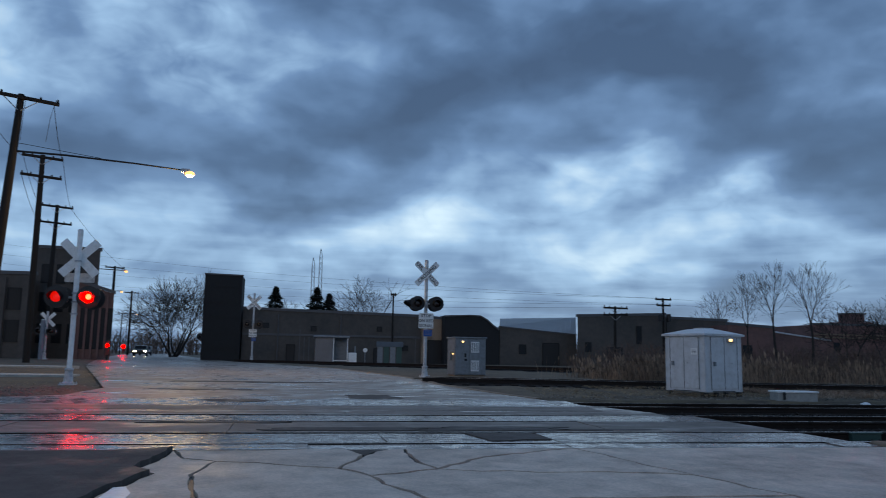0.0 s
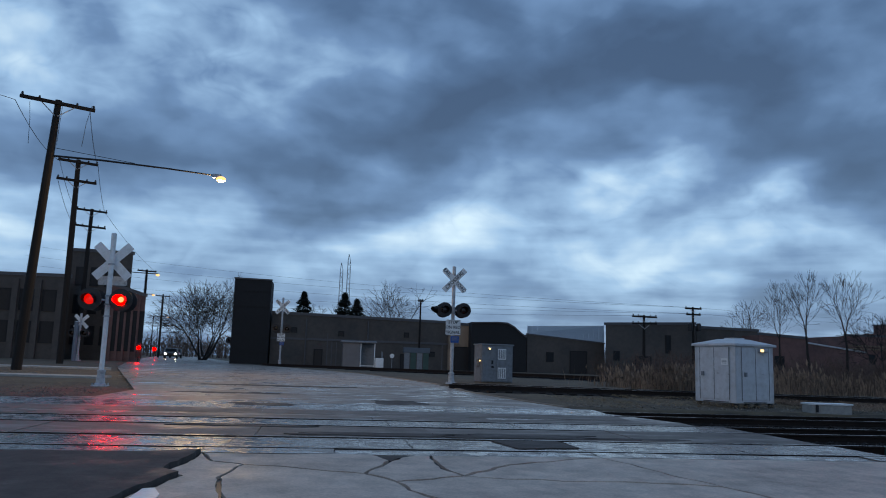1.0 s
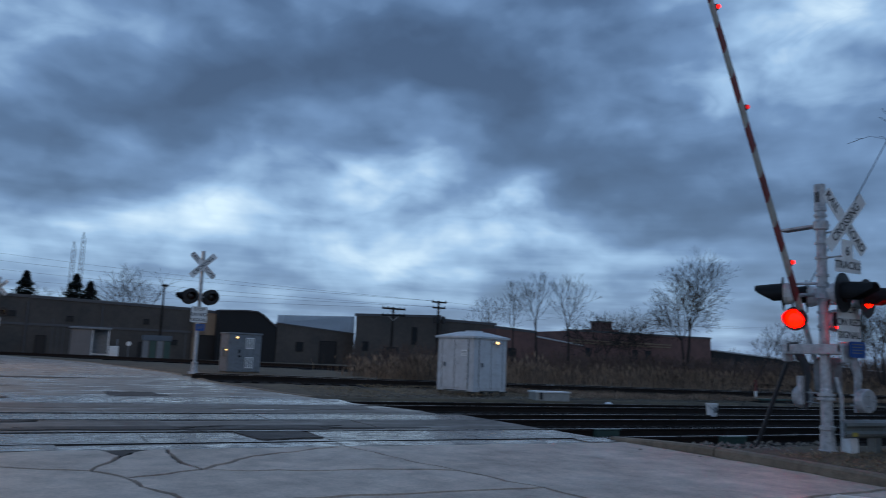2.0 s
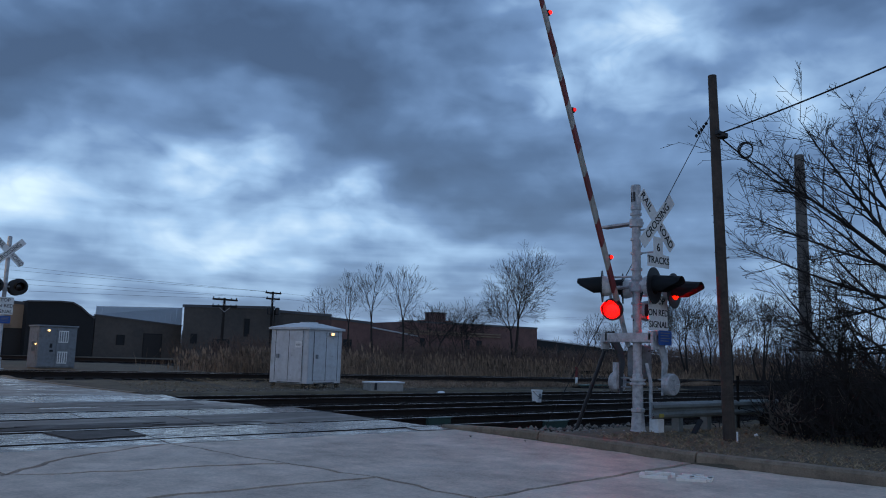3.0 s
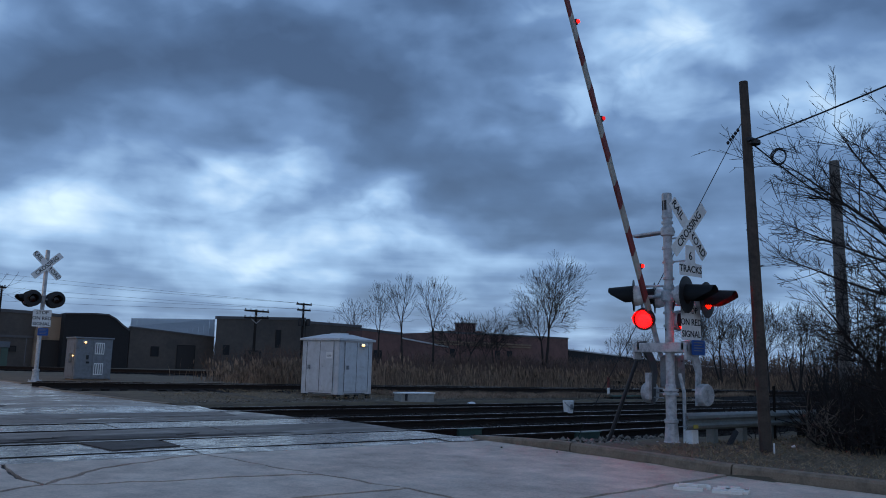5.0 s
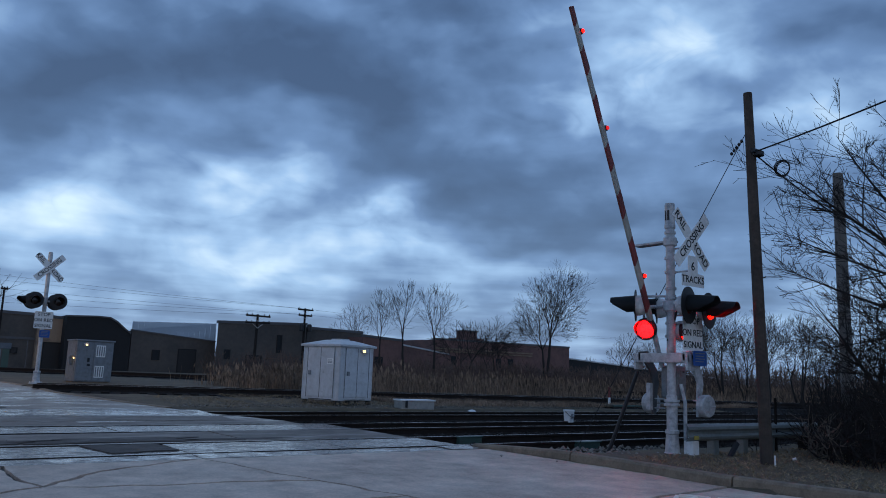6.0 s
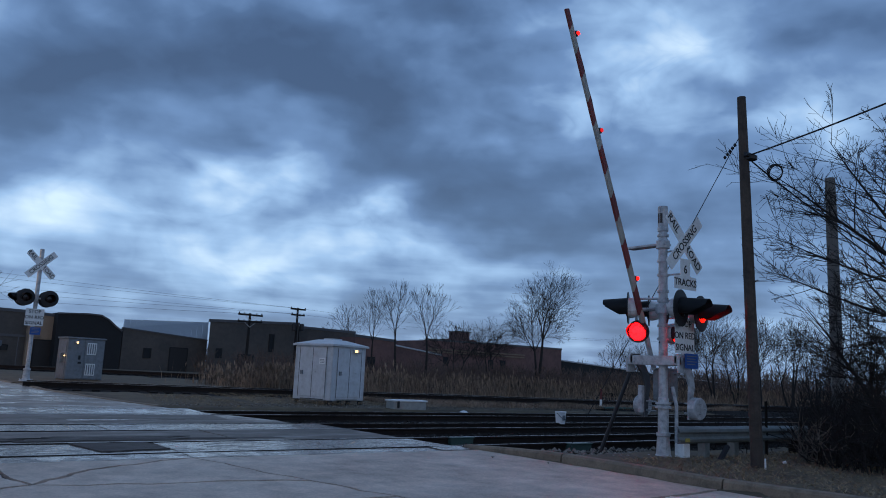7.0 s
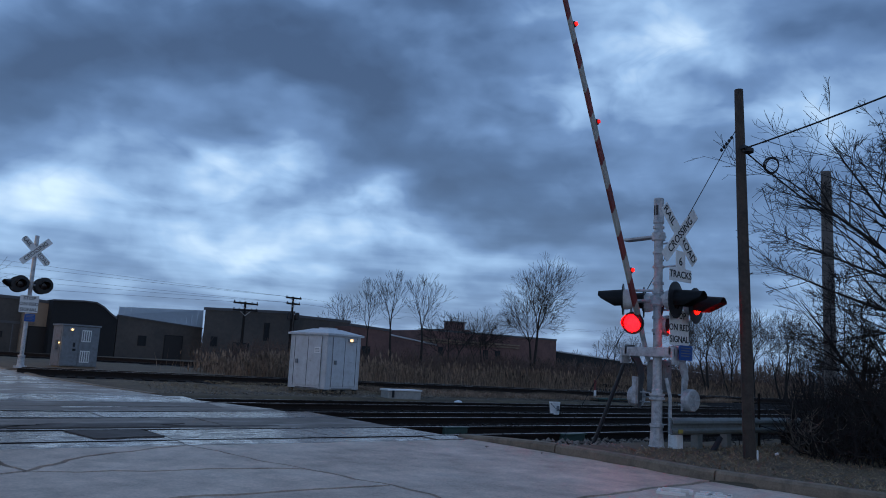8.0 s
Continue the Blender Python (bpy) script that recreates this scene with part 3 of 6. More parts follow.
NEAR = 9.86
A, B, C, D, E, F = (-1.36, NEAR), (-1.16, 9.25), (-0.79, 9.01), (0.01, 8.7), (0.52, 8.5), (0.88, 9.4)
G, H, K, L, M, N, O = (0.68, NEAR), (1.22, NEAR), (1.42, NEAR), (1.43, 8.87), (1.58, 8.41), (2.28, 9.2), (3.66, NEAR)
P1, P2, Q1, R, S, V = (2.63, 8.16), (3.44, 8.12), (4.3, 7.9), (-0.96, 8.2), (-0.74, 6.8), (0.82, 8.05)
U1, U2, U3, U4, W, Q3 = (-1.7, 6.8), (-1.33, 8.29), (-1.53, 8.5), (-1.39, 9.36), (1.25, 6.8), (4.72, 6.8)
J2, J3, KB = (6.0, 5.55), (8.99, 5.85), (8.38, NEAR)
paving = thing("concrete_apron", pose(0, 0, 0), "cracked wet concrete street slabs before the tracks", "paving", kind="structure")
for corners in [
    [U1, S, R, C, B, A, U4, U3, U2], [B, C, D, E, F, G, A], [R, S, W, V, E, D, C], [E, V, M, L, K, H, F], [L, M, N, O, K],
    [M, P1, P2, Q1, O, N], [V, W, Q3, Q1, P2, P1, M], [Q1, Q3, (4.9, 5.4), J2, J3, (8.8, 7.6), (8.55, 9.0), KB, O], [J2, (4.9, 5.4), (5.1, 2.0), (9.36, 2.0), (9.2, 4.0), J3],
    [(5.1, 2.0), (4.9, 5.4), Q3, W, (1.3, 2.0)], [(1.3, 2.0), W, S, U1, (-1.9, 2.0)], [(-4, -8), (9.5, -8), (9.36, 2.0), (-1.9, 2.0), (-4, 2.0)],
]:
    # counter-clockwise outlines
    area = sum(p[0] * q[1] - q[0] * p[1] for p, q in zip(corners, corners[1:] + corners[:1]))
    slab("slab", corners if area > 0 else corners[::-1], CONCRETE, paving)
slab("wedge", [F, H, G], ASPHALT, paving, -0.012)
asphalt = thing("asphalt_lane", pose(0, 0, 0), "dark wet asphalt beside the concrete slabs", "paving", kind="structure")
slab("asphalt", [(-30, -8), (-4, -8), (-4, 2.0), (-1.9, 2.0), U1, U2, U3, U4, A, (-2.0, 9.62), (-9, 9.55), (-30, 9.5)], ASPHALT, asphalt, 0.004)
part("painted_line", prism(bmesh.new(), [(-1.62, 5.0), (-1.34, 5.0), (-1.34, 7.3), (-1.44, 7.6), (-1.54, 7.56)], lambda x, y: zg(y) - 0.01, lambda x, y: zg(y) + 0.010), SIGNWHITE, asphalt, "worn white painted stop line end")

# crossing surface: panels between the rails, asphalt strips beside them
crossing = thing("level_crossing", pose(0, 0, 0), "wet level crossing of worn panels and patched asphalt", "level crossing", kind="structure")
for y0, y1, mt in [(9.88, 10.32, PANEL), (11.93, 13.77, LANE), (15.39, 16.3, LANE)]:
    x = -30.0
    while x < 8.2:
        w = 18.0 if x < -12 else rnd.uniform(1.6, 4.2)
        x1 = min(x + w, edge_x(EDGE_R, (y0 + y1) / 2))
        slab("strip", [(x, y0), (x1, y0), (x1, y1), (x, y1)], mt, crossing, rnd.uniform(-0.008, 0.002), 0.006, 0.02)
        x = x1
        if x1 - x < 0 or w == 0 or x >= edge_x(EDGE_R, (y0 + y1) / 2) - 0.05:
            break
for yc in (11.12, 14.58):
    x = -28.0
    while x < 8.1:
        x1 = min(x + 2.44, 8.3)
        y0, y1 = yc - 0.60, yc + 0.60
        slab("panel", [(x, y0), (x1, y0), (x1, y1), (x, y1)], PANEL, crossing, rnd.uniform(-0.014, -0.004), 0.008, 0.006)
        x = x1
# matte strip and panels of the third track, laid on the street
x = -28.0
while x < 6.4:
    x1 = min(x + 2.44, 6.75)
    slab("panel", [(x, 17.44), (x1, 17.44), (x1, 18.64), (x, 18.64)], PANEL, crossing, rnd.uniform(0.004, 0.008), 0.008, 0.006)
    slab("strip", [(x, 16.32), (x1, 16.32), (x1, 17.22), (x, 17.22)], LANE, crossing, rnd.uniform(0.004, 0.007), 0.006, 0.015)
    x = x1
# a panel mended with dark asphalt
part("patch", prism(bmesh.new(), broken((2.76, 10.63), (3.7, 10.85), 0) + broken((3.7, 10.9), (3.63, 11.70), 0) + broken((3.60, 11.72), (2.6, 11.70), 0), lambda x, y: zg(y) - 0.02, lambda x, y: zg(y) + 0.005), ASPHALT, crossing, "dark asphalt mend")
# patches and wet holes in the surface
for x0, x1, y0, y1, mt in [(-0.5, 2.2, 12.1, 12.55, ASPHALT), (2.1, 4.35, 12.05, 12.72, ASPHALT), (4.3, 6.0, 12.1, 12.35, ASPHALT), (-2.2, 0.0, 13.4, 13.7, ASPHALT), (-2.0, -0.6, 18.0, 18.7, ASPHALT), (1.4, 2.6, 19.0, 20.2, ASPHALT), (-3.8, -1.0, 21.5, 21.9, ASPHALT), (-3.5, 1.0, 25, 25.6, ASPHALT)]:
    n = 40
    pts = []
    for k in range(n):
        c, q = math.cos(k * 6.2832 / n), math.sin(k * 6.2832 / n)
        c, q = math.copysign(abs(c) ** 0.6, c), math.copysign(abs(q) ** 0.6, q)
        j = 1 + 0.55 * noise.noise(Vector((c * 2.2 + x0, q * 2.2 + y0, 3))) + rnd.uniform(-0.07, 0.07)
        pts.append(((x0 + x1) / 2 + (x1 - x0) / 2 * c * j, (y0 + y1) / 2 + (y1 - y0) / 2 * q * j))
    part("patch", prism(bmesh.new(), pts, lambda x, y: zg(y) - 0.02, lambda x, y: zg(y) + 0.006), mt, crossing, "dark worn patch")

# ---- kerb beside the street ----
kerb = thing("kerb", pose(0, 0, 0), "worn tan concrete kerb along the street edge", "kerb", kind="structure")
joints = [-6, -3, 0, 3, 5.82, 8.3, 10.2]
far_joints = [19.4, 21.5, 24, 26.4]
beyond = [28.8, 33, 38, 43, 48]
for a, b in list(zip(joints, joints[1:])) + list(zip(far_joints, far_joints[1:])) + list(zip(beyond, beyond[1:])):
    bm = bmesh.new()
    n = max(3, int((b - a) / 0.3))
    rows = []
    for i in range(n + 1):
        y = a + 0.012 + (b - a - 0.024) * i / n
        x = edge_x(EDGE_R, y)
        drop = min(0.09, max(0.0, (y - 8.6) / 1.6) * 0.09) + (0.015 if y > 17 else 0.0)
        j = 0.006 * noise.noise(Vector((x * 3, y * 3, 8)))
        z1 = zg(y) + 0.13 - drop + j
        rows.append([bm.verts.new(v) for v in ((x - 0.01, y, zg(y) - 0.08), (x + 0.005 + j, y, z1 - 0.035), (x + 0.03, y, z1 - 0.005), (x + 0.07, y, z1), (x + 0.17, y, z1), (x + 0.185, y, z1 - 0.02), (x + 0.185, y, zg(y) - 0.08))])
    for r0, r1 in zip(rows, rows[1:]):
        for i in range(6):
            bm.faces.new((r0[i], r1[i], r1[i + 1], r0[i + 1]))
    bm.faces.new(rows[0])
    bm.faces.new(rows[-1][::-1])
    bmesh.ops.recalc_face_normals(bm, faces=bm.faces)
    part("kerb_stone", bm, KERB, kerb)
# worn white survey mark sprayed on the paving: two boxes of strokes
def stroke(cx, cy, a0, b0, a1, b1, w):
    """A painted bar on the paving, in steps along and across the mark."""
    along, across = Vector((0.58, -0.81)), Vector((0.81, 0.58))
    p, q = Vector((cx, cy)) + along * a0 + across * b0, Vector((cx, cy)) + along * a1 + across * b1
    side = (q - p).normalized().orthogonal() * w * 0.4
    pts = [tuple(v) for v in (p - side, q - side * 0.8, q + side, p + side * 0.9)]
    part("sprayed_mark", prism(bmesh.new(), pts, lambda x, y: zg(y) - 0.01, lambda x, y: zg(y) + 0.024), MARKPAINT, paving, "faded white sprayed mark")


for a0, b0, a1, b1, w in [(-0.17, -0.17, 0.10, -0.17, 0.10), (-0.15, 0.16, 0.17, 0.16, 0.09), (-0.19, -0.17, -0.17, 0.10, 0.06), (0.16, -0.05, 0.17, 0.16, 0.06), (-0.06, -0.10, 0.04, 0.10, 0.05)]:
    stroke(7.62, 5.40, a0, b0, a1, b1, w)
for a0, b0, a1, b1, w in [(-0.19, -0.16, 0.12, -0.18, 0.11), (-0.17, 0.0, 0.20, 0.02, 0.12), (-0.12, 0.18, 0.12, 0.18, 0.08), (-0.05, -0.15, 0.02, 0.18, 0.06), (0.15, -0.15, 0.20, 0.14, 0.06)]:
    stroke(7.80, 5.06, a0, b0, a1, b1, w)

# pale pavement strips beside the mill
walks = thing("pavement", pose(0, 0, 0), "pale concrete pavement strips on the corner verge", "pavement", kind="structure")
for x0, x1, y0, y1 in [(-40, -9.6, 36.5, 38.2), (-40, -6.9, 26.5, 27.6)]:
    n = int((x1 - x0) / 1.8)
    for i in range(n):
        a, b = x0 + (x1 - x0) * i / n, x0 + (x1 - x0) * (i + 1) / n
        part("flag", prism(bmesh.new(), [(a + 0.01, y0), (b - 0.01, y0), (b - 0.01, y1), (a + 0.01, y1)], lambda x, y: zg(y) - 0.08, lambda x, y: zg(y) + 0.07), PALE, walks)


# ---- buildings behind the tracks ----
def bx(az, y):
    return y * math.tan(radians(az))


def block(name, label, az0, az1, y, deep, top0, top1, wall, category="warehouse", cap=0.25, capmat=None, follow=False):
    """A long building: a front wall whose parapet runs from one height to another, with a roof slab and coping."""
    t = thing(name, pose(0, 0, 0), label, category)
    x0, x1 = bx(az0, y), bx(az1, y)
    f = lambda x, yy: top0 + (top1 - top0) * (x - x0) / (x1 - x0)
    k = (y + deep) / y if follow else 1.0
    g = lambda x, yy: f(x * y / yy, yy) if follow else f(x, yy)
    part("wall", prism(bmesh.new(), [(x0, y), (x1, y), (x1 * k, y + deep), (x0 * k, y + deep)], 0.1, g), wall, t)
    part("coping", prism(bmesh.new(), [(x0 - 0.06, y - 0.08), (x1 + 0.06, y - 0.08), (x1 + 0.06, y + 0.3), (x0 - 0.06, y + 0.3)], lambda x, yy: f(x, yy) + 0.003, lambda x, yy: f(x, yy) + cap), capmat or TRIM, t)
    return t


def opening(t, az0, az1, y, z0, z1, material=None, name="door", label=""):
    x0, x1 = bx(az0, y), bx(az1, y)
    o = part(name, boxed(x0, x1, y - 0.05, y + 0.12, z0, z1), material or DARKDOOR, t, label)
    bm = bmesh.new()
    box(bm, x0 - 0.08, x0, y - 0.09, y + 0.1, z0, z1 + 0.08)
    box(bm, x1, x1 + 0.08, y - 0.09, y + 0.1, z0, z1 + 0.08)
    box(bm, x0, x1, y - 0.09, y + 0.1, z1, z1 + 0.08)
    part("frame", bm, WALLDARK, o)
    return o


w = block("warehouse", "long low dark grey block warehouse with a flat roof", -3.7, 9.25, 72, 18, 5.05, 4.75, WALLGREY)
part("band", boxed(bx(-3.7, 72), bx(9.25, 72), 71.94, 71.99, 2.75, 2.95), TRIM, w, "darker horizontal band")
for a, b, z0, z1 in [(-0.5, 0.0, 0.4, 1.9), (5.8, 6.2, 0.4, 1.7), (2.5, 2.8, 2.0, 2.5), (6.0, 6.25, 3.3, 3.7), (1.2, 1.5, 3.2, 3.6), (-2.2, -1.9, 3.4, 3.8), (7.9, 8.2, 1.6, 2.0)]:
    opening(w, a, b, 72, z0, z1, name="door" if z0 < 1 else "vent")
for a in (7.1, 3.3, -1.2):
    part("downpipe", tubed([(bx(a, 72), 71.9, 0.4), (bx(a, 72), 71.9, 4.7)], 0.07, 6), TRIM, w)
w = block("warehouse_annex", "tan rendered annex with a wide dark loading door", 9.27, 11.0, 71.5, 16, 4.7, 4.55, WALLTAN)
opening(w, 9.75, 10.75, 71.5, 0.4, 2.55, label="dark roller door")

# dark hall with a curved shoulder
hall = thing("dark_hall", pose(0, 0, 0), "black-clad hall with a curved roof shoulder", "warehouse")
x0, x1, y = bx(10.95, 70), bx(15.0, 70), 70
arc = [(x0, 0.1), (x1, 0.1), (x1, 3.75), (bx(14.6, y), 4.1), (bx(14.1, y), 4.65), (bx(13.6, y), 4.98), (bx(12.8, y), 5.02), (x0, 4.9)]
bm = bmesh.new()
fr, bk = [bm.verts.new((x, y, z)) for x, z in arc], [bm.verts.new((x, y + 16, z)) for x, z in arc]
for i in range(len(arc)):
    bm.faces.new((fr[i], bk[i], bk[(i + 1) % len(arc)], fr[(i + 1) % len(arc)]))
bm.faces.new(fr[::-1])
bm.faces.new(bk)
bmesh.ops.recalc_face_normals(bm, faces=bm.faces)
part("wall", bm, WALLDARK, hall)
bm = bmesh.new()
for (xa, za), (xb, zb) in zip(arc[2:7], arc[3:8]):
    d = math.dist((xa, za), (xb, zb))
    box(bm, 0, d, -0.1, 0.25, 0, 0.12, m=Matrix.Translation((xa, y, za)) @ Matrix.Rotation(-math.atan2(zb - za, xb - xa), 4, "Y"))
part("roof_edge", bm, TRIM, hall)

# low shop with a pale metal roof
low = block("low_workshop", "low grey workshop under a pale sheet metal roof", 15.05, 20.6, 70, 12, 3.95, 3.35, WALLGREY, cap=0.10)
bm = bmesh.new()
xa, xb = bx(15.05, 70), bx(20.6, 70)
q = [bm.verts.new(v) for v in ((xa, 70.1, 4.06), (xb, 70.1, 3.46), (xb + 3.7, 80, 5.6), (xa + 2.7, 80, 5.25))]
bm.faces.new(q)
bmesh.ops.solidify(bm, geom=bm.faces[:], thickness=0.08)
part("roof", bm, ROOFMETAL, low, "pale sheet metal roof slope")
for i in range(16):
    f = i / 15
    part("roof_seam", tubed([(xa + (xb - xa) * f, 70.1, 4.12 - 0.6 * f), (xa + 2.7 + (xb + 1 - xa) * f, 80, 5.31 + 0.35 * f)], 0.03, 4), ROOFMETAL, low)
opening(low, 18.2, 19.3, 70, 0.4, 2.5)
opening(low, 16.5, 16.9, 70, 1.5, 2.3, PANE, "window")
tall = block("tall_warehouse", "taller dark grey warehouse with small high windows", 20.7, 26.9, 68, 20, 5.0, 5.35, WALLGREY, follow=True)
opening(tall, 24.9, 25.15, 68, 2.6, 4.2, PANE, "window", "tall narrow dark window")
opening(tall, 22.8, 23.8, 68, 0.4, 2.2)
opening(tall, 21.3, 21.6, 68, 1.8, 2.6, PANE, "window")
wing = block("warehouse_wing", "dark grey warehouse wing with a stepped parapet", 26.95, 31.0, 69, 8, 5.1, 5.0, WALLGREY)
opening(wing, 28.0, 29.0, 69, 0.4, 2.4)
brickw = block("brick_wing", "low red brick wing of the warehouse", 31.05, 34.0, 66, 8, 4.55, 4.3, BRICKRED)
opening(brickw, 32.0, 32.5, 66, 1.2, 2.6, PANE, "window")
block("low_brick_shed", "low dark brick shed with a pale coping", 34.05, 37.4, 68, 10, 4.0, 3.3, BRICKRED, capmat=GALV, cap=0.15)

# brick building with a small roof turret
brick = block("brick_building", "long red brick building with a pale window band", 36.3, 46.2, 84, 8, 5.75, 5.85, BRICKRED)
part("turret", boxed(bx(38.55, 86), bx(39.45, 86), 86, 88.0, 5.6, 7.35, 0.05), BRICKRED, brick, "small square brick turret")
part("turret_cap", boxed(bx(38.5, 86), bx(39.5, 86), 85.9, 88.1, 7.353, 7.5), TRIM, brick)
part("turret_step", boxed(bx(38.2, 86), bx(39.8, 86), 85.5, 88.8, 5.6, 6.35), BRICKRED, brick)
for a in (37.6, 40.9, 41.8):
    opening(brick, a, a + 0.30, 84, 2.4, 3.6, PANE, "window")
for i in range(2):
    part("sill_band", boxed(bx(36.4, 84), bx(43.5, 84), 83.85, 83.96, 4.55 - i * 0.35, 4.72 - i * 0.35), KERB, brick, "pale stone band")
dark = block("long_shed", "long dark shed with a pale roof edge", 46.3, 57.5, 88, 12, 4.3, 1.9, WALLDARK, capmat=GALV, cap=0.2)
part("roof_plane", boxed(bx(46.4, 88), bx(50, 88), 89, 99, 3.2, 3.5), ROOFMETAL, dark)

# square tower beside the street
tow = block("stair_tower", "plain black square tower at the warehouse end", -6.45, -3.85, 71, 3.3, 8.0, 7.95, WALLDARK, category="tower", cap=0.12)
for i in range(5):
    part("cladding_joint", boxed(bx(-6.45, 71), bx(-3.85, 71), 70.96, 70.985, 1.5 + i * 1.35, 1.53 + i * 1.35), WALLDARK, tow)

# buildings on the far side of the street
b1 = block("brick_mill", "old dark brick mill beside the street", -30, -17.2, 60, 18, 6.35, 6.45, WALLGREY, category="factory", follow=True)
for i in range(9):
    a = -29.2 + i * 1.32
    for z0 in (1.6, 3.9):
        o = opening(b1, a, a + 0.7, 60, z0, z0 + 1.5, PANE, "window")
for i in range(10):
    part("pier", boxed(bx(-29.7 + i * 1.32, 60), bx(-29.7 + i * 1.32, 60) + 0.4, 59.75, 59.98, 0.3, 6.2), WALLGREY, b1)
b2 = block("mill_tower", "tall dark flat-roofed mill block beside the street", -17.2, -13.4, 64, 12, 8.9, 8.85, WALLGREY, category="factory", follow=True)
for i in range(4):
    a = -16.8 + i * 0.9
    for z0 in (1.6, 4.0, 6.2):
        opening(b2, a, a + 0.42, 64, z0, z0 + 1.4, PANE, "window")
b3 = block("brick_depot", "red brick depot with a sloping parapet beside the street", -14.65, -12.35, 62, 30, 6.2, 5.4, BRICKRED, category="factory", follow=True)
for i in range(5):
    a = -14.45 + i * 0.42
    part("pier", boxed(bx(a, 62), bx(a, 62) + 0.16, 61.85, 61.98, 0.3, 5.3), BRICKRED, b3)
    opening(b3, a + 0.2, a + 0.36, 62, 1.2, 4.2, PANE, "window")


# ---- crossing signals ----
def text_bm(words, height):
    """Flat raised letters, centred, reading along +x, up +z, facing -y."""
    cu = bpy.data.curves.new("lettering", "FONT")
    cu.body, cu.size, cu.align_x, cu.align_y, cu.extrude = words, height, "CENTER", "CENTER", 0.002
    cu.offset = height * 0.010
    cu.resolution_u = 3
    ob = bpy.data.objects.new("lettering", cu)
    scene.collection.objects.link(ob)
    me = bpy.data.meshes.new_from_object(ob)
    bpy.data.objects.remove(ob)
    bm = bmesh.new()
    bm.from_mesh(me)
    bpy.data.meshes.remove(me)
    return moved(bm, Matrix.Rotation(radians(90), 4, "X"))


def letters(parent, words, height, m):
    """Each letter of the words is a part of its own."""
    whole = text_bm(words, height)
    left = set(whole.verts)
    while left:
        stack, island = [left.pop()], []
        while stack:
            v = stack.pop()
            island.append(v)
            for e in v.link_edges:
                o = e.other_vert(v)
                if o in left:
                    left.remove(o)
                    stack.append(o)
        bm = bmesh.new()
        twin = {v: bm.verts.new(v.co) for v in island}
        for f in {f for v in island for f in v.link_faces}:
            bm.faces.new([twin[v] for v in f.verts])
        part("letter", moved(bm, m), LETTER, parent)
    whole.free()


def plate_bm(w, h, thick=0.006, round_=0.03):
    bm = bmesh.new()
    pts = []
    for cx, cz, a0 in ((w / 2 - round_, h / 2 - round_, 0), (-w / 2 + round_, h / 2 - round_, 90), (-w / 2 + round_, -h / 2 + round_, 180), (w / 2 - round_, -h / 2 + round_, 270)):
        for k in range(4):
            a = radians(a0 + k * 30)
            pts.append((cx + round_ * math.cos(a), cz + round_ * math.sin(a)))
    fr = [bm.verts.new((x, -thick / 2, z)) for x, z in pts]
    bk = [bm.verts.new((x, thick / 2, z)) for x, z in pts]
    n = len(pts)
    for i in range(n):
        bm.faces.new((fr[i], fr[(i + 1) % n], bk[(i + 1) % n], bk[i]))
    bm.faces.new(fr[::-1])
    bm.faces.new(bk)
    bmesh.ops.recalc_face_normals(bm, faces=bm.faces)
    return bm


def crossbuck(parent, m, half=0.61, wide=0.23, lettered=True):
    """Two crossed boards; they face -y of m."""
    for turn, words, off in ((-45, "RAIL      ROAD", 0.0), (45, "CROSSING", -0.012)):
        mm = m @ Matrix.Translation((0, off, 0)) @ Matrix.Rotation(radians(-turn), 4, "Y")
        b = part("crossbuck_board", moved(plate_bm(half * 2, wide, 0.008, 0.02), mm), SIGNWHITE, parent, "weathered white crossbuck board")
        if lettered:
            letters(b, words, wide * 0.86, mm @ Matrix.Translation((0, -0.007, 0)))


def sign(parent, m, w, h, lines, material=None, size=0.14, label="white sign plate with black words"):
    b = part("sign_plate", moved(plate_bm(w, h), m), material or SIGNWHITE, parent, label)
    n = len(lines)
    for i, words in enumerate(lines):
        z = h / 2 - h * (i + 0.5) / n
        letters(b, words, size, m @ Matrix.Translation((0, -0.006, z - size * 0.02)))
    if not n:
        bm = bmesh.new()
        for i in range(4):
            box(bm, -w * 0.36, w * (0.36 - 0.1 * (i % 2)), -0.006, -0.0035, h * (0.3 - 0.18 * i), h * (0.36 - 0.18 * i))
        part("text_bar", moved(bm, m), GREY, b)


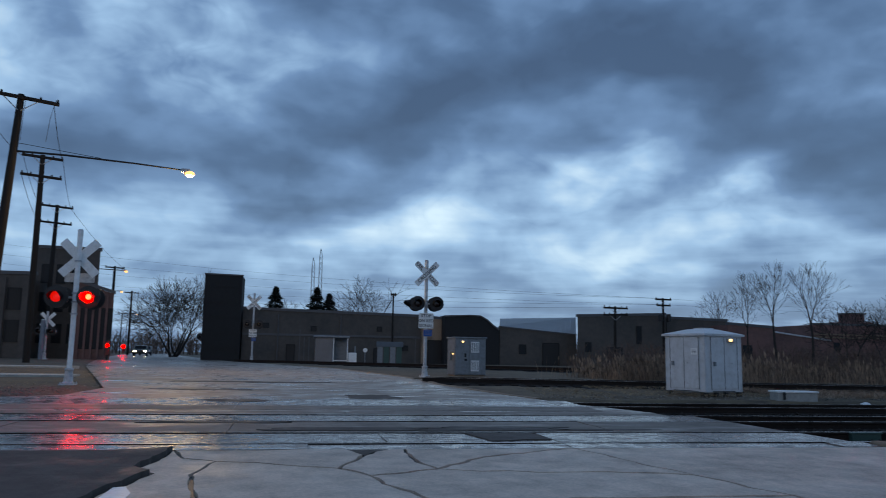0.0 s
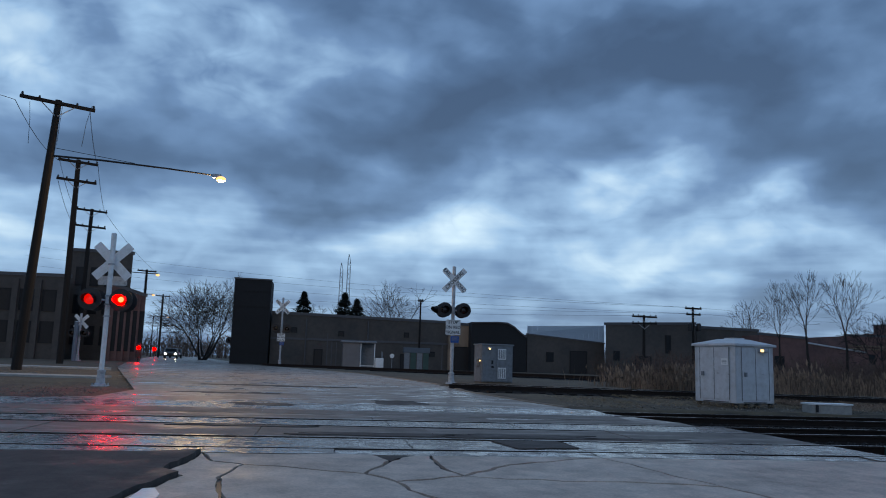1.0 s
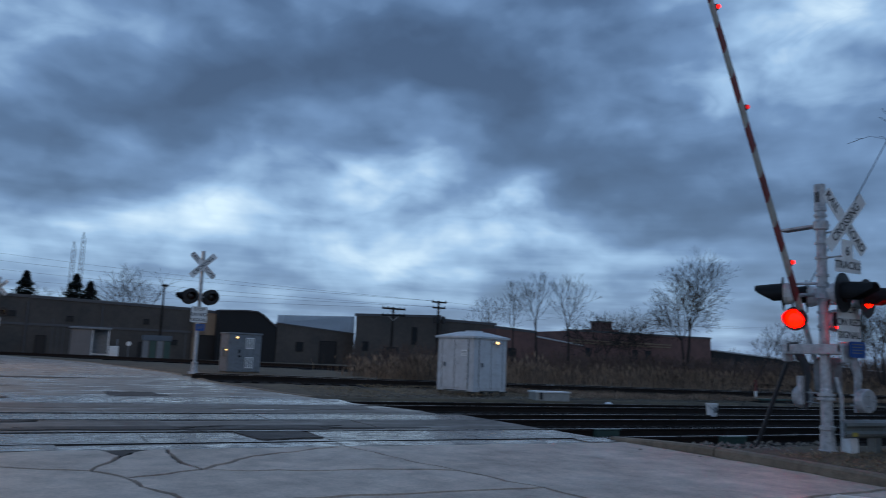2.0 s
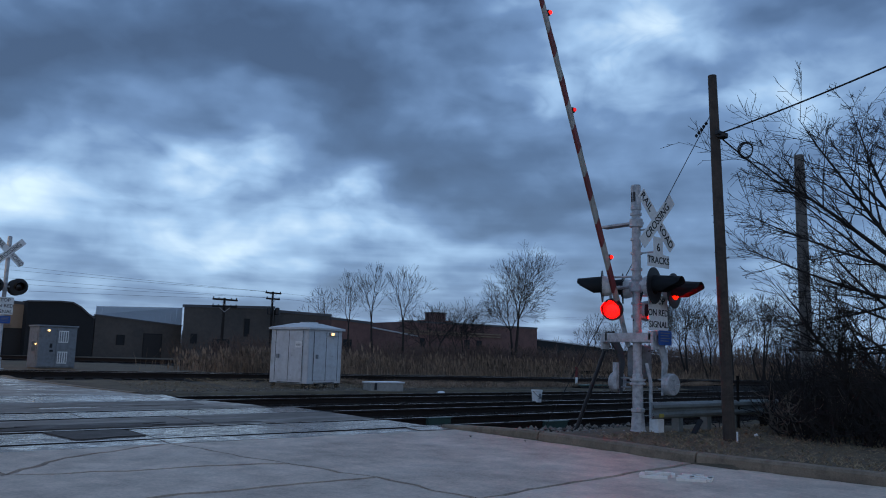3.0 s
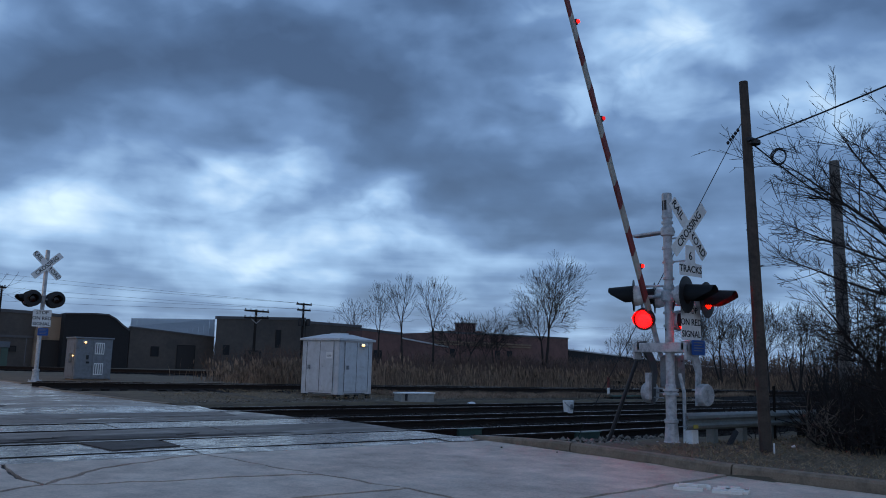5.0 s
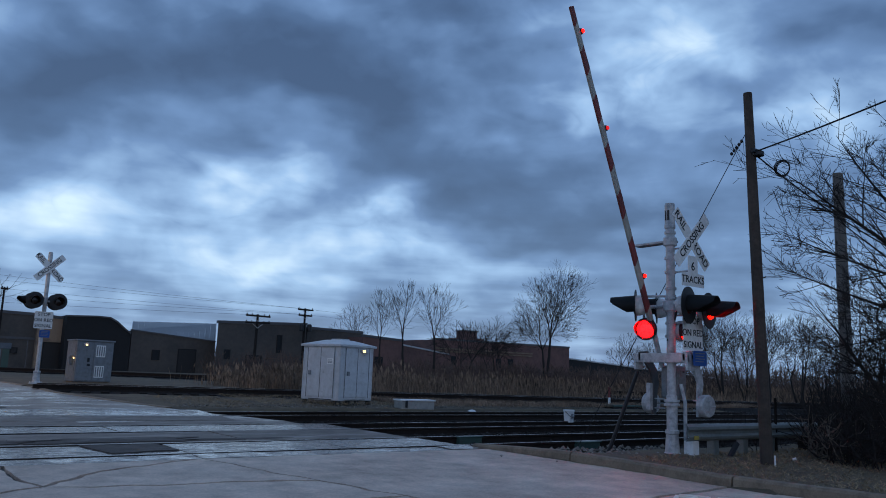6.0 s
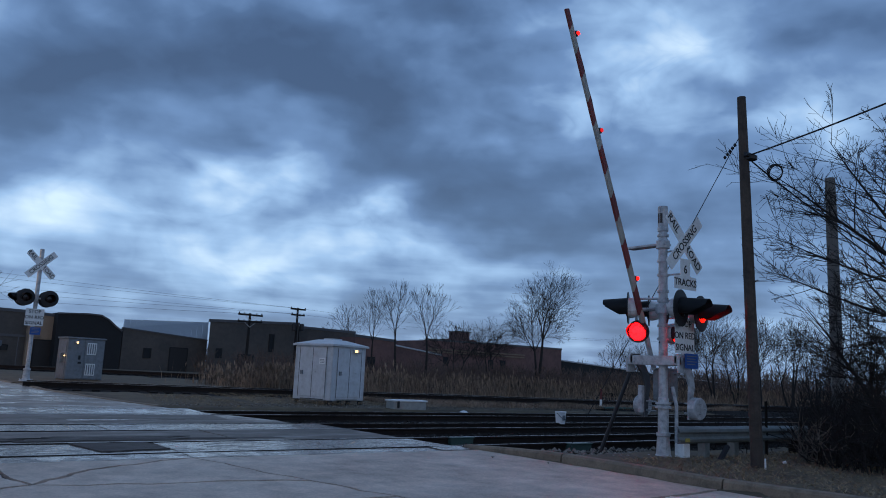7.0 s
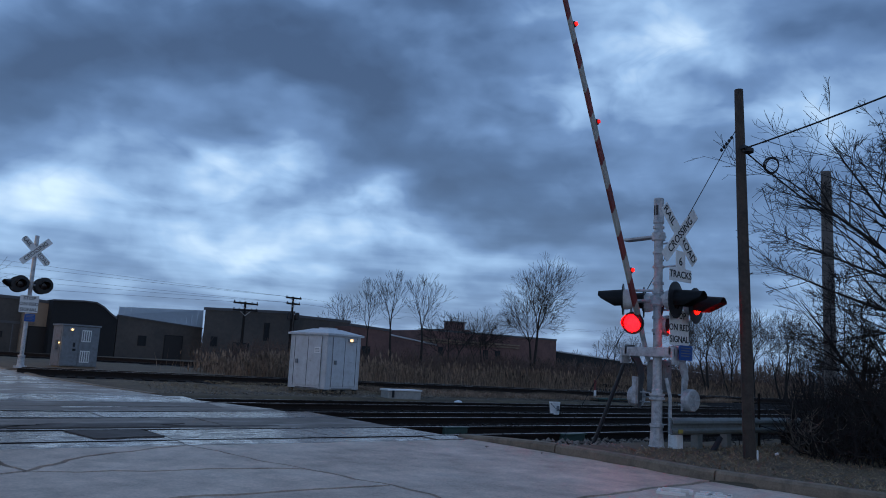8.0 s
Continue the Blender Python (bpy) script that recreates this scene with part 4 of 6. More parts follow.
def lamp_head(parent, m, lens, disc=0.30, hood=0.34, name="signal_lamp", back=None):
    """A flashing lamp: black background disc, grey housing behind, lens and long hood; it shines along -y of m."""
    head = part(name, moved(lathe([(disc * 0.5, 0.0), (disc, -0.005), (disc, 0.012), (disc * 0.55, 0.02)], 24, "Y"), m), BLACK, parent, "round black signal background")
    part("housing", moved(lathe([(0.17, 0.0), (0.175, -0.06), (0.15, -0.15), (0.07, -0.20)], 16, "Y"), m), back or GALV, head, "grey lamp housing")
    part("lens", moved(lathe([(0.152, 0.018), (0.145, 0.032), (0.09, 0.048), (0.02, 0.053)], 20, "Y"), m), RED if lens is REDHOT else lens, head, "round red lens")
    if lens is REDHOT:
        part("filament_glow", moved(lathe([(0.078, 0.050), (0.065, 0.058), (0.02, 0.064)], 16, "Y"), m @ pose(0.015, 0, 0.01)), CORE, head, "white-hot lamp centre")
    # the hood is open below and cut back at the sides
    bm = bmesh.new()
    rows = []
    for k in range(23):
        a = radians(-124 + k * 248 / 22)
        c, q = math.sin(a), math.cos(a)
        long_ = hood * (1.0 if abs(a) < 1.15 else 1.0 - 0.62 * (abs(a) - 1.15) / 1.02)
        rows.append([bm.verts.new((0.17 * c, -0.012, 0.17 * q)), bm.verts.new((0.165 * c, -long_, 0.165 * q - 0.03 * long_ / hood))])
    for a, b in zip(rows, rows[1:]):
        bm.faces.new((a[0], a[1], b[1], b[0]))
    bmesh.ops.solidify(bm, geom=bm.faces[:], thickness=0.006)
    part("hood", moved(bm, m), BLACK, head, "black lamp hood")
    return head


def facing(x, y, z, turn=0.0, tilt=0.0):
    """A pose whose -y looks turn degrees round from the world's -y (counter-clockwise)."""
    return pose(x, y, z, tilt, 0, turn)


def clamp(parent, z, r=0.085):
    part("clamp", lathe([(r, z - 0.02), (r + 0.012, z - 0.02), (r + 0.012, z + 0.02), (r, z + 0.02)], 14), GALV, parent)


def mast_base(parent, s=1.0):
    bm = lathe([(0.17 * s, 0.03), (0.17 * s, 0.06), (0.125 * s, 0.10), (0.105 * s, 0.38), (0.12 * s, 0.40), (0.12 * s, 0.45), (0.08, 0.46)], 12)
    b = part("mast_base", bm, GALV, parent, "flared cast mast base")
    part("base_plate", boxed(-0.20, 0.20, -0.20, 0.20, -0.12, 0.03, 0.008), GALV, b)
    for sx in (-0.165, 0.165):
        for sy in (-0.165, 0.165):
            part("bolt", tubed([(sx, sy, 0.02), (sx, sy, 0.09)], 0.018, 6), GALV, b)


def signal_mast(name, x, y, top, label, cross_z, lamp_z, lenses, group="crossing signals", front=True, scale=1.0, stop=True, lettered=True, turn=0.0, side=None, white=False, back_lenses=None):
    """A plain flashing-light mast with crossbuck; front: the boards face the camera's side of the tracks."""
    z0 = zg(y)
    t = thing(name, pose(x, y, z0, 0, 0, turn), label, "crossing signal", group)
    pole_mat = SIGNWHITE if white else GALV
    part("mast", lathe([(0.07, 0.0), (0.07, top - z0 - 0.32), (0.075, top - z0 - 0.32), (0.075, top - z0 - 0.02), (0.05, top - z0)], 14), pole_mat, t, smooth=False)
    mast_base(t)
    s = -1 if front else 1
    flip = 0 if front else 180
    crossbuck(t, facing(0, s * 0.12, cross_z - z0, flip), 0.61 * scale, 0.23 * scale, lettered)
    lz = lamp_z - z0
    part("cross_arm", tubed([(-0.42, 0, lz), (0.42, 0, lz)], 0.03, 8), GALV, t)
    for k, sx in enumerate((-0.38 * scale, 0.38 * scale)):
        part("arm_stub", tubed([(sx, 0.05, lz), (sx, -0.18, lz)], 0.025, 6), GALV, t)
        lamp_head(t, facing(sx, -0.30, lz), lenses[k], 0.29 * scale)
        lamp_head(t, facing(sx, 0.28, lz, 180), REDOFF, 0.29 * scale)
    if side:
        lamp_head(t, facing(-0.55, -0.05, lz - 0.02, -70), side, 0.20)
    if stop:
        sign(t, facing(0, -0.10, lz - 0.68), 0.60, 0.60, ["STOP", "ON RED", "SIGNAL"], size=0.165)
        sign(t, facing(0.08, -0.10, lz - 1.16), 0.34, 0.26, [], SIGNBLUE, label="small blue notice plate with illegible white lines")
    for h in (cross_z - z0 - 0.1, lz + 0.12, lz - 0.12, lz - 0.45):
        clamp(t, h)
    return t


signal_mast("crossing_signal", 5.13, 30.54, 5.0, "grey signal mast with unlit lamps, crossbuck and stop sign", 4.42, 3.22, (REDOFF, REDOFF), side=REDOFF)
signal_mast("crossing_signal", -6.02, 22.9, 4.5, "white signal mast with lit red lamps seen from behind its crossbuck", 3.70, 2.58, (REDDIM, REDHOT), front=False, scale=1.08, stop=False, lettered=False, white=True)
signal_mast("crossing_signal", -3.2, 62.0, 5.8, "far grey signal mast with dark lamps and crossbuck", 5.05, 3.35, (REDOFF, REDOFF), scale=1.15)
signal_mast("crossing_signal", -10.75, 98.0, 5.9, "far grey signal mast with crossbuck by the street", 4.75, 3.0, (REDOFF, REDOFF), scale=1.35)
signal_mast("crossing_signal", -16.5, 56.5, 3.7, "grey signal mast beside the mill, seen from behind", 3.15, 2.35, (REDOFF, REDOFF), scale=1.0, front=False, stop=False, lettered=False)
t = thing("signal_box", pose(-6.5, 23.1, zg(23)), "small pale sign board behind the signal mast", "sign")
part("board", moved(plate_bm(0.8, 0.26), facing(0.45, 0.2, 2.98)), GALV, t)
part("post", tubed([(0.35, 0.23, 0), (0.35, 0.23, 3.1)], 0.03, 6), GALV, t)

# ---- gate with raised arm beside the kerb ----
GX, GY = 10.82, 8.05
g0 = zg(GY)
gate = thing("crossing_gate", pose(GX, GY, g0), "galvanised crossing gate, red and white arm raised, red lamps lit", "crossing gate", "crossing signals")
part("mast", lathe([(0.088, 0.0), (0.088, 1.0), (0.075, 1.02), (0.075, 3.86)], 18), GALV, gate, "galvanised steel mast")
bm = lathe([(0.075, 3.80), (0.092, 3.82), (0.092, 3.87), (0.086, 3.88), (0.086, 4.22), (0.080, 4.25), (0.03, 4.26)], 18)
bell = part("bell", bm, GALV, gate, "grey bell housing on the mast top")
part("bell_slot", boxed(-0.085, -0.060, -0.045, 0.035, 3.95, 4.12), BLACK, bell, "dark bell opening")
mast_base(gate, 0.95)
part("mast_flange", lathe([(0.088, 0.84), (0.13, 0.84), (0.13, 0.87), (0.10, 0.89), (0.13, 0.91), (0.13, 0.94), (0.088, 0.94)], 16), GALV, gate, "bolted mast flange")
part("junction_box", boxed(0.10, 0.28, -0.32, -0.14, -0.05, 0.30, 0.02), SIGNWHITE, gate, "grey cable box at the mast foot")
part("conduit", tubed([(0.12, -0.17, 0.3), (0.12, -0.17, 0.9), (0.08, -0.12, 1.2)], 0.03, 8), GALV, gate)
# flat lamp arm near the top
part("top_arm", moved(boxed(-0.09, 0.09, -0.10, 0.70, -0.02, 0.025, 0.012), pose(0.0, 0.0, 3.58)), GALV, gate, "flat grey antenna arm")
part("top_collar", lathe([(0.075, 3.50), (0.115, 3.52), (0.115, 3.64), (0.075, 3.68)], 16), GALV, gate)
for h in (3.74, 3.3, 3.06, 2.78, 2.62, 2.40, 2.2, 1.98, 1.55):
    clamp(gate, h)
for h, reach in ((3.46, 0.36), (3.06, 0.36), (2.62, 0.42), (2.2, 0.46), (1.55, 0.46)):
    part("bracket", tubed([(0.03, 0, h), (0.03, -reach, h)], 0.016, 6), GALV, gate)
crossbuck(gate, facing(0.03, -0.40, 3.58), 0.61, 0.21)
count = part("sign_plate", moved(prism(bmesh.new(), [(-0.30, -0.21), (0.30, -0.21), (0.30, 0.0), (0.13, 0.015), (0.13, 0.30), (-0.13, 0.30), (-0.13, 0.015), (-0.30, 0.0)], -0.003, 0.003), facing(0.03, -0.42, 3.00) @ pose(0, 0, 0, 90)), SIGNWHITE, gate, "white T-shaped plate with the number of tracks")
letters(count, "6", 0.20, facing(0.03, -0.426, 3.12))
letters(count, "TRACKS", 0.165, facing(0.03, -0.426, 2.90))
sign(gate, facing(0.03, -0.40, 2.03), 0.52, 0.58, ["STOP", "ON RED", "SIGNAL"], size=0.15)
sign(gate, facing(0.10, -0.48, 1.62), 0.36, 0.24, [], SIGNBLUE, label="small blue notice plate with illegible white lines")
# lamp pairs towards the street, away from it, and to the side
LZ = 2.46
part("cross_arm", tubed([(-0.36, -0.34, LZ + 0.04), (0.40, -0.34, LZ + 0.04)], 0.028, 8), GALV, gate)
part("cross_arm", tubed([(-0.36, 0.34, LZ + 0.02), (0.36, 0.34, LZ + 0.02)], 0.028, 8), GALV, gate)
part("arm_tie", tubed([(0, -0.40, LZ + 0.03), (0, 0.40, LZ + 0.03)], 0.034, 8), GALV, gate)
part("arm_tie", tubed([(-0.12, 0.72, LZ + 0.21), (-0.06, 0.4, LZ + 0.21), (0, -0.1, LZ + 0.19)], 0.022, 8), GALV, gate)
part("junction_collar", lathe([(0.078, LZ - 0.06), (0.125, LZ - 0.05), (0.125, LZ + 0.10), (0.078, LZ + 0.12)], 14), GALV, gate, "cast collar that carries the lamp arms")
for sx, lens in ((-0.24, REDOFF), (0.31, GATELENS)):
    lamp_head(gate, facing(sx, -0.52, LZ - (0.05 if sx > 0 else 0.0), 13), lens, 0.30, 0.47)
for sx in (-0.36, 0.20):
    lamp_head(gate, facing(sx, 0.44, LZ + 0.03, 215), REDOFF, 0.27, 0.42, back=SIGNWHITE)
# the lamps turned to the side street
part("drop_pipe", tubed([(-0.29, 0.34, LZ), (-0.29, 0.32, 2.24)], 0.022, 8), GALV, gate)
lamp_head(gate, facing(-0.30, 0.28, 2.09, -70), SIDELENS, 0.19, 0.17)
part("drop_pipe", tubed([(0.06, 0.0, 2.34), (0.20, -0.10, 2.34), (0.20, -0.10, 2.22)], 0.02, 8), GALV, gate)
lamp_head(gate, facing(0.20, -0.10, 2.08, 8), GATELENS, 0.165, 0.14)

# mechanism
# dark casting for the bolt; on the +y counterweight arm it paints shade
MECH = mat("shaded_weathered_casting", (0.12, 0.115, 0.115), 0.6, metal=0.3, vary=0.35, patch=4, bump=0.3)
MIDGREY = mat("dull_grey_casting", (0.27, 0.275, 0.28), 0.6, metal=0.2, vary=0.3, patch=4, tint=(0.17, 0.17, 0.17), bump=0.2)
mech = part("gate_mechanism", boxed(0.08, 0.32, -0.06, 0.28, 0.96, 1.50, 0.03), MIDGREY, gate, "grey gate motor housing")
part("cover", boxed(0.11, 0.29, -0.078, -0.062, 1.02, 1.44, 0.01), MIDGREY, mech)
part("cover_bolt", tubed([(0.20, -0.078, 1.40), (0.20, -0.10, 1.40)], 0.016, 6), MECH, mech)
part("shaft", tubed([(0, -0.42, 1.64), (0, 0.62, 1.64)], 0.04, 10), GALV, mech)
for sy in (-0.34, 0.55):
    bm = bmesh.new()
    pts = [(-0.14, 1.72), (0.06, 1.74), (0.16, 1.62), (0.32, 1.40), (0.36, 1.20), (0.31, 1.02), (0.28, 0.68), (0.20, 0.68), (0.21, 1.02), (0.22, 1.22), (0.12, 1.42), (-0.02, 1.56), (-0.14, 1.58)]
    fr = [bm.verts.new((x, sy - 0.02, z)) for x, z in pts]
    bk = [bm.verts.new((x, sy + 0.02, z)) for x, z in pts]
    for i in range(len(pts)):
        bm.faces.new((fr[i], fr[(i + 1) % len(pts)], bk[(i + 1) % len(pts)], bk[i]))
    bm.faces.new(fr[::-1])
    bm.faces.new(bk)
    bmesh.ops.recalc_face_normals(bm, faces=bm.faces)
    # shade on the +y arm is put in as a darker colour than its twin
    ca = part("counterweight_arm", bm, MECH if sy > 0 else GALV, gate, "curved grey counterweight arm")
    for k, (wx, wz) in enumerate(((0.29, 0.86), (0.30, 1.28))):
        if k:
            continue
        w_ = part("counterweight", moved(lathe([(0.17, -0.07), (0.18, -0.055), (0.18, 0.055), (0.17, 0.07)], 20, "Y"), pose(wx, sy + (0.10 if sy > 0 else -0.10), wz)), GALV, ca, "round grey counterweight")
        for a in (0, 120, 240):
            part("bolt", tubed([(wx + 0.09 * math.cos(radians(a)), sy - 0.22, wz + 0.09 * math.sin(radians(a))), (wx + 0.09 * math.cos(radians(a)), sy + 0.1, wz + 0.09 * math.sin(radians(a)))], 0.014, 6), GALV, w_)
part("yoke", boxed(-0.14, -0.09, -0.42, 0.64, 1.54, 1.70, 0.012), GALV, gate, "grey arm yoke")
for sy in (-0.42, 0.62):
    part("yoke_cheek", boxed(-0.15, 0.04, sy, sy + 0.04, 1.42, 1.68, 0.008), GALV, gate)
# arm: striped, tapering to the tip
tip, root = Vector((-2.25, 0.2, 7.20)), Vector((-0.02, 0.2, 1.58))
axis = (tip - root).normalized()
arm_m = Matrix.Translation(root) @ Matrix.Rotation(-math.atan2(axis.x, axis.z) * -1, 4, "Y")
length = (tip - root).length
arm = part("gate_arm", moved(boxed(-0.045, 0.045, -0.02, 0.02, -0.12, 0.5, 0.006), arm_m), GALV, gate, "raised striped gate arm")
u, k = 0.5, 0
while u < length - 0.05:
    v = min(u + 0.405, length)
    w0, w1 = 0.058 - 0.018 * u / length, 0.058 - 0.018 * v / length
    sh0, sh1 = (0.0 if k == 0 else 0.05), (0.0 if v >= length else 0.05)
    bm = bmesh.new()
    c = [(-w0, u - sh0), (w0, u + sh0), (w1, v + sh1), (-w1, v - sh1)]
    fr = [bm.verts.new((x, -0.022, z)) for x, z in c]
    bk = [bm.verts.new((x, 0.022, z)) for x, z in c]
    for i in range(4):
        bm.faces.new((fr[i], fr[(i + 1) % 4], bk[(i + 1) % 4], bk[i]))
    bm.faces.new(fr[::-1])
    bm.faces.new(bk)
    bmesh.ops.recalc_face_normals(bm, faces=bm.faces)
    part("stripe", moved(bm, arm_m), GATERED if k % 2 == 1 else GATEWHITE, arm, "red stripe" if k % 2 == 1 else "")
    u, k = v, k + 1
for d, lens in ((length - 0.42, REDSMALL), (length - 2.05, REDDIM), (1.45, REDSMALL)):
    l_ = part("arm_lamp", moved(boxed(0.05, 0.10, -0.03, 0.03, d - 0.05, d + 0.05, 0.01), arm_m), BLACK, arm, "small arm lamp")
    part("lamp_lens", moved(lathe([(0.034, -0.045), (0.038, 0.0), (0.034, 0.045)], 12, "Y"), arm_m @ pose(0.10, 0, d)), lens, l_, "lit red lamp")
part("arm_cable", moved(tubed([(0.07, 0, 0.3 + 0.28 * i) if i % 2 else (0.055, 0, 0.3 + 0.28 * i) for i in range(19)], 0.008, 5), arm_m), WIRE, arm)
part("damper", tubed([(-0.05, 0.02, 1.9), (0.05, -0.1, 2.5)], 0.03, 8), BLACK, gate, "black damper strut")
part("back_stay", tubed([(-0.12, 0.6, 1.4), (-0.35, 1.05, 0.0)], 0.035, 8), BLACK, gate, "dark slanting stay")
part("leg", boxed(-0.12, -0.04, 0.35, 0.43, 0.75, 1.2, 0.01), GALV, gate)


# ---- white equipment shed on legs beside the tracks ----
shed = thing("equipment_shed", pose(11.45, 20.25, zg(20.5) + 0.02, 0, 0, 18.5), "white aluminium equipment shed on short steel legs", "shed")
S = 1.52
part("body", boxed(0, S, 0, S, 0.12, 1.74, 0.012), WHITE, shed)
bm = bmesh.new()
c = [(-0.07, -0.07), (S + 0.07, -0.07), (S + 0.07, S + 0.07), (-0.07, S + 0.07)]
lo, hi = [bm.verts.new((x, y, 1.72)) for x, y in c], [bm.verts.new((x, y, 1.78)) for x, y in c]
q = [(S * 0.3, S * 0.3), (S * 0.7, S * 0.3), (S * 0.7, S * 0.7), (S * 0.3, S * 0.7)]
tp = [bm.verts.new((x, y, 1.93)) for x, y in q]
for i in range(4):
    j = (i + 1) % 4
    bm.faces.new((lo[i], lo[j], hi[j], hi[i]))
    bm.faces.new((hi[i], hi[j], tp[j], tp[i]))
bm.faces.new(tp)
bm.faces.new(lo[::-1])
part("roof", bm, WHITE, shed, "low hipped white roof")
part("roof_vent", boxed(S * 0.38, S * 0.66, S * 0.36, S * 0.62, 1.925, 1.97, 0.01), WHITE, shed)
for face in (0, 1):
    def fp(x0, x1, z0, z1, out, inn=0.0):
        """A box on the right-hand face (0) or the left-hand face (1)."""
        return boxed(x0, x1, -out, -inn, z0, z1, 0.004) if face == 0 else boxed(-out, -inn, x0, x1, z0, z1, 0.004)
    d = part("door", fp(0.22, 1.30, 0.22, 1.66, 0.022, 0.002), WHITE, shed)
    part("handle", fp(0.30 if face == 0 else 1.14, 0.38 if face == 0 else 1.22, 0.86, 0.98, 0.07, 0.024), GREY, d, "grey door handle")
    for z in (0.34, 0.92, 1.46):
        part("hinge", fp(1.02 if face == 0 else 0.6, 1.10 if face == 0 else 0.66, z, z + 0.04, 0.032, 0.024), GALV, d)
    for x in (0.005, 0.20, 1.31, 1.46):
        part("seam", fp(x, x + 0.035, 0.14, 1.70, 0.014, 0.002), WHITE, shed)
    for x in (0.21, 1.30, 0.76):
        part("door_gap", fp(x, x + 0.012, 0.2, 1.68, 0.0245, 0.0225), BLACK, shed)
    part("sill", fp(0.28, 1.2, 0.135, 0.155, 0.018, 0.002), BLACK, shed)
part("notice", boxed(-0.028, -0.024, 0.26, 0.50, 1.18, 1.36), SIGNWHITE, shed, "small white notice with illegible lines")
for i in range(3):
    part("notice_bar", boxed(-0.031, -0.028, 0.30, 0.46, 1.22 + i * 0.04, 1.235 + i * 0.04), GREY, shed)
lampbox = part("wall_lamp", boxed(0.86, 1.22, -0.10, -0.002, 1.56, 1.66, 0.012), GALV, shed, "small lit wall lamp under the eave")
part("bulb", boxed(0.90, 1.01, -0.112, -0.101, 1.57, 1.64), BULB, lampbox, "warm lit lamp glass")
for x, y in ((0.08, 0.08), (S - 0.08, 0.08), (0.08, S - 0.08), (S - 0.08, S - 0.08), (0.5, 0.08), (0.9, 0.08)):
    part("leg", boxed(x - 0.05, x + 0.05, y - 0.05, y + 0.05, -0.10, 0.125), BLACK, shed)

# ---- grey cabinet behind the middle signal ----
cab = thing("signal_cabinet", pose(6.78, 32.6, zg(32.6), 0, 0, 6), "grey metal signal cabinet with louvred doors and a lit lamp", "cabinet")
part("body", boxed(0, 1.4, 0, 1.1, 0.06, 1.62, 0.015), GREY, cab)
part("plinth", boxed(0.05, 1.35, 0.05, 1.05, -0.1, 0.06), KERB, cab)
part("top", boxed(-0.04, 1.44, -0.05, 1.14, 1.62, 1.68, 0.012), GREY, cab)
for x0, x1 in ((0.04, 0.62), (0.66, 1.36)):
    d = part("door", boxed(x0, x1, -0.02, -0.002, 0.1, 1.58, 0.005), GREY, cab)
    if x0 > 0.5:
        for z0 in (0.22, 1.02):
            part("louvre_panel", boxed(0.72, 1.08, -0.035, -0.022, z0, z0 + 0.46, 0.004), SIGNWHITE, d, "pale louvre panel")
            for i in range(4):
                part("slat", boxed(0.75 + i * 0.085, 0.79 + i * 0.085, -0.045, -0.036, z0 + 0.04, z0 + 0.42), GREY, d)
    else:
        part("handle", boxed(0.42, 0.5, -0.06, -0.022, 0.82, 0.98, 0.005), BLACK, d)
        part("lock", boxed(0.42, 0.54, -0.05, -0.022, 0.66, 0.74, 0.005), BLACK, d)
part("side_panel", boxed(-0.02, -0.002, 0.1, 1.0, 0.15, 1.5, 0.005), GREY, cab)
part("meter", boxed(-0.14, -0.022, 0.3, 0.55, 0.7, 1.05, 0.01), GREY, cab)
lb = part("wall_lamp", boxed(0.24, 0.40, -0.10, -0.022, 1.44, 1.54, 0.01), GALV, cab)
part("bulb", moved(lathe([(0.03, -0.02), (0.04, 0.0), (0.02, 0.03)], 10, "Y"), pose(0.32, -0.11, 1.47)), BULB, lb, "warm lit lamp")
part("bulb", moved(lathe([(0.025, -0.02), (0.03, 0.0), (0.02, 0.03)], 8, "Y"), pose(-0.05, 0.12, 0.95)), BULB, lb)

# ---- small things along the tracks ----
slabbox = thing("utility_pit", pose(12.97, 19.15, zg(19.2) + 0.05, 0, 0, -7), "low concrete utility pit with a pale flat lid", "utility box")
part("pit_wall", boxed(0, 1.1, 0, 0.5, -0.1, 0.19, 0.01), PALE, slabbox)
part("lid", boxed(-0.03, 1.13, -0.03, 0.53, 0.19, 0.235, 0.008), SIGNWHITE, slabbox)
part("end_post", boxed(0.12, 0.18, -0.045, -0.005, 0, 0.2), BLACK, slabbox)
bucket = thing("bucket", pose(16.0, 15.33, -0.03), "white plastic bucket standing by the rail", "bucket")
part("tub", lathe([(0.125, 0.0), (0.15, 0.30), (0.158, 0.30), (0.158, 0.34), (0.14, 0.34), (0.12, 0.03)], 18), SIGNWHITE, bucket)
part("handle", tubed([(-0.155, 0, 0.30), (-0.10, -0.12, 0.18), (0.05, -0.17, 0.12), (0.15, -0.03, 0.29)], 0.008, 5), BLACK, bucket)
part("label_bar", boxed(-0.07, 0.03, -0.150, -0.140, 0.1, 0.24), GREY, bucket)
stake = thing("marker_stake", pose(23.4, 20.3, zg(20.3)), "red and white marker stake on a green plate", "marker")
part("stake_top", boxed(-0.04, 0.04, -0.03, 0.03, 0.38, 0.78, 0.005), GATERED, stake)
part("stake_foot", boxed(-0.04, 0.04, -0.03, 0.03, -0.05, 0.38, 0.005), SIGNWHITE, stake)
mat_green = mat("green_metal", (0.05, 0.10, 0.085), 0.6, vary=0.3, bump=0.1)
plate = thing("track_switch_cover", pose(22.6, 19.4, zg(19.4)), "low green metal cover lying by the track", "cover")
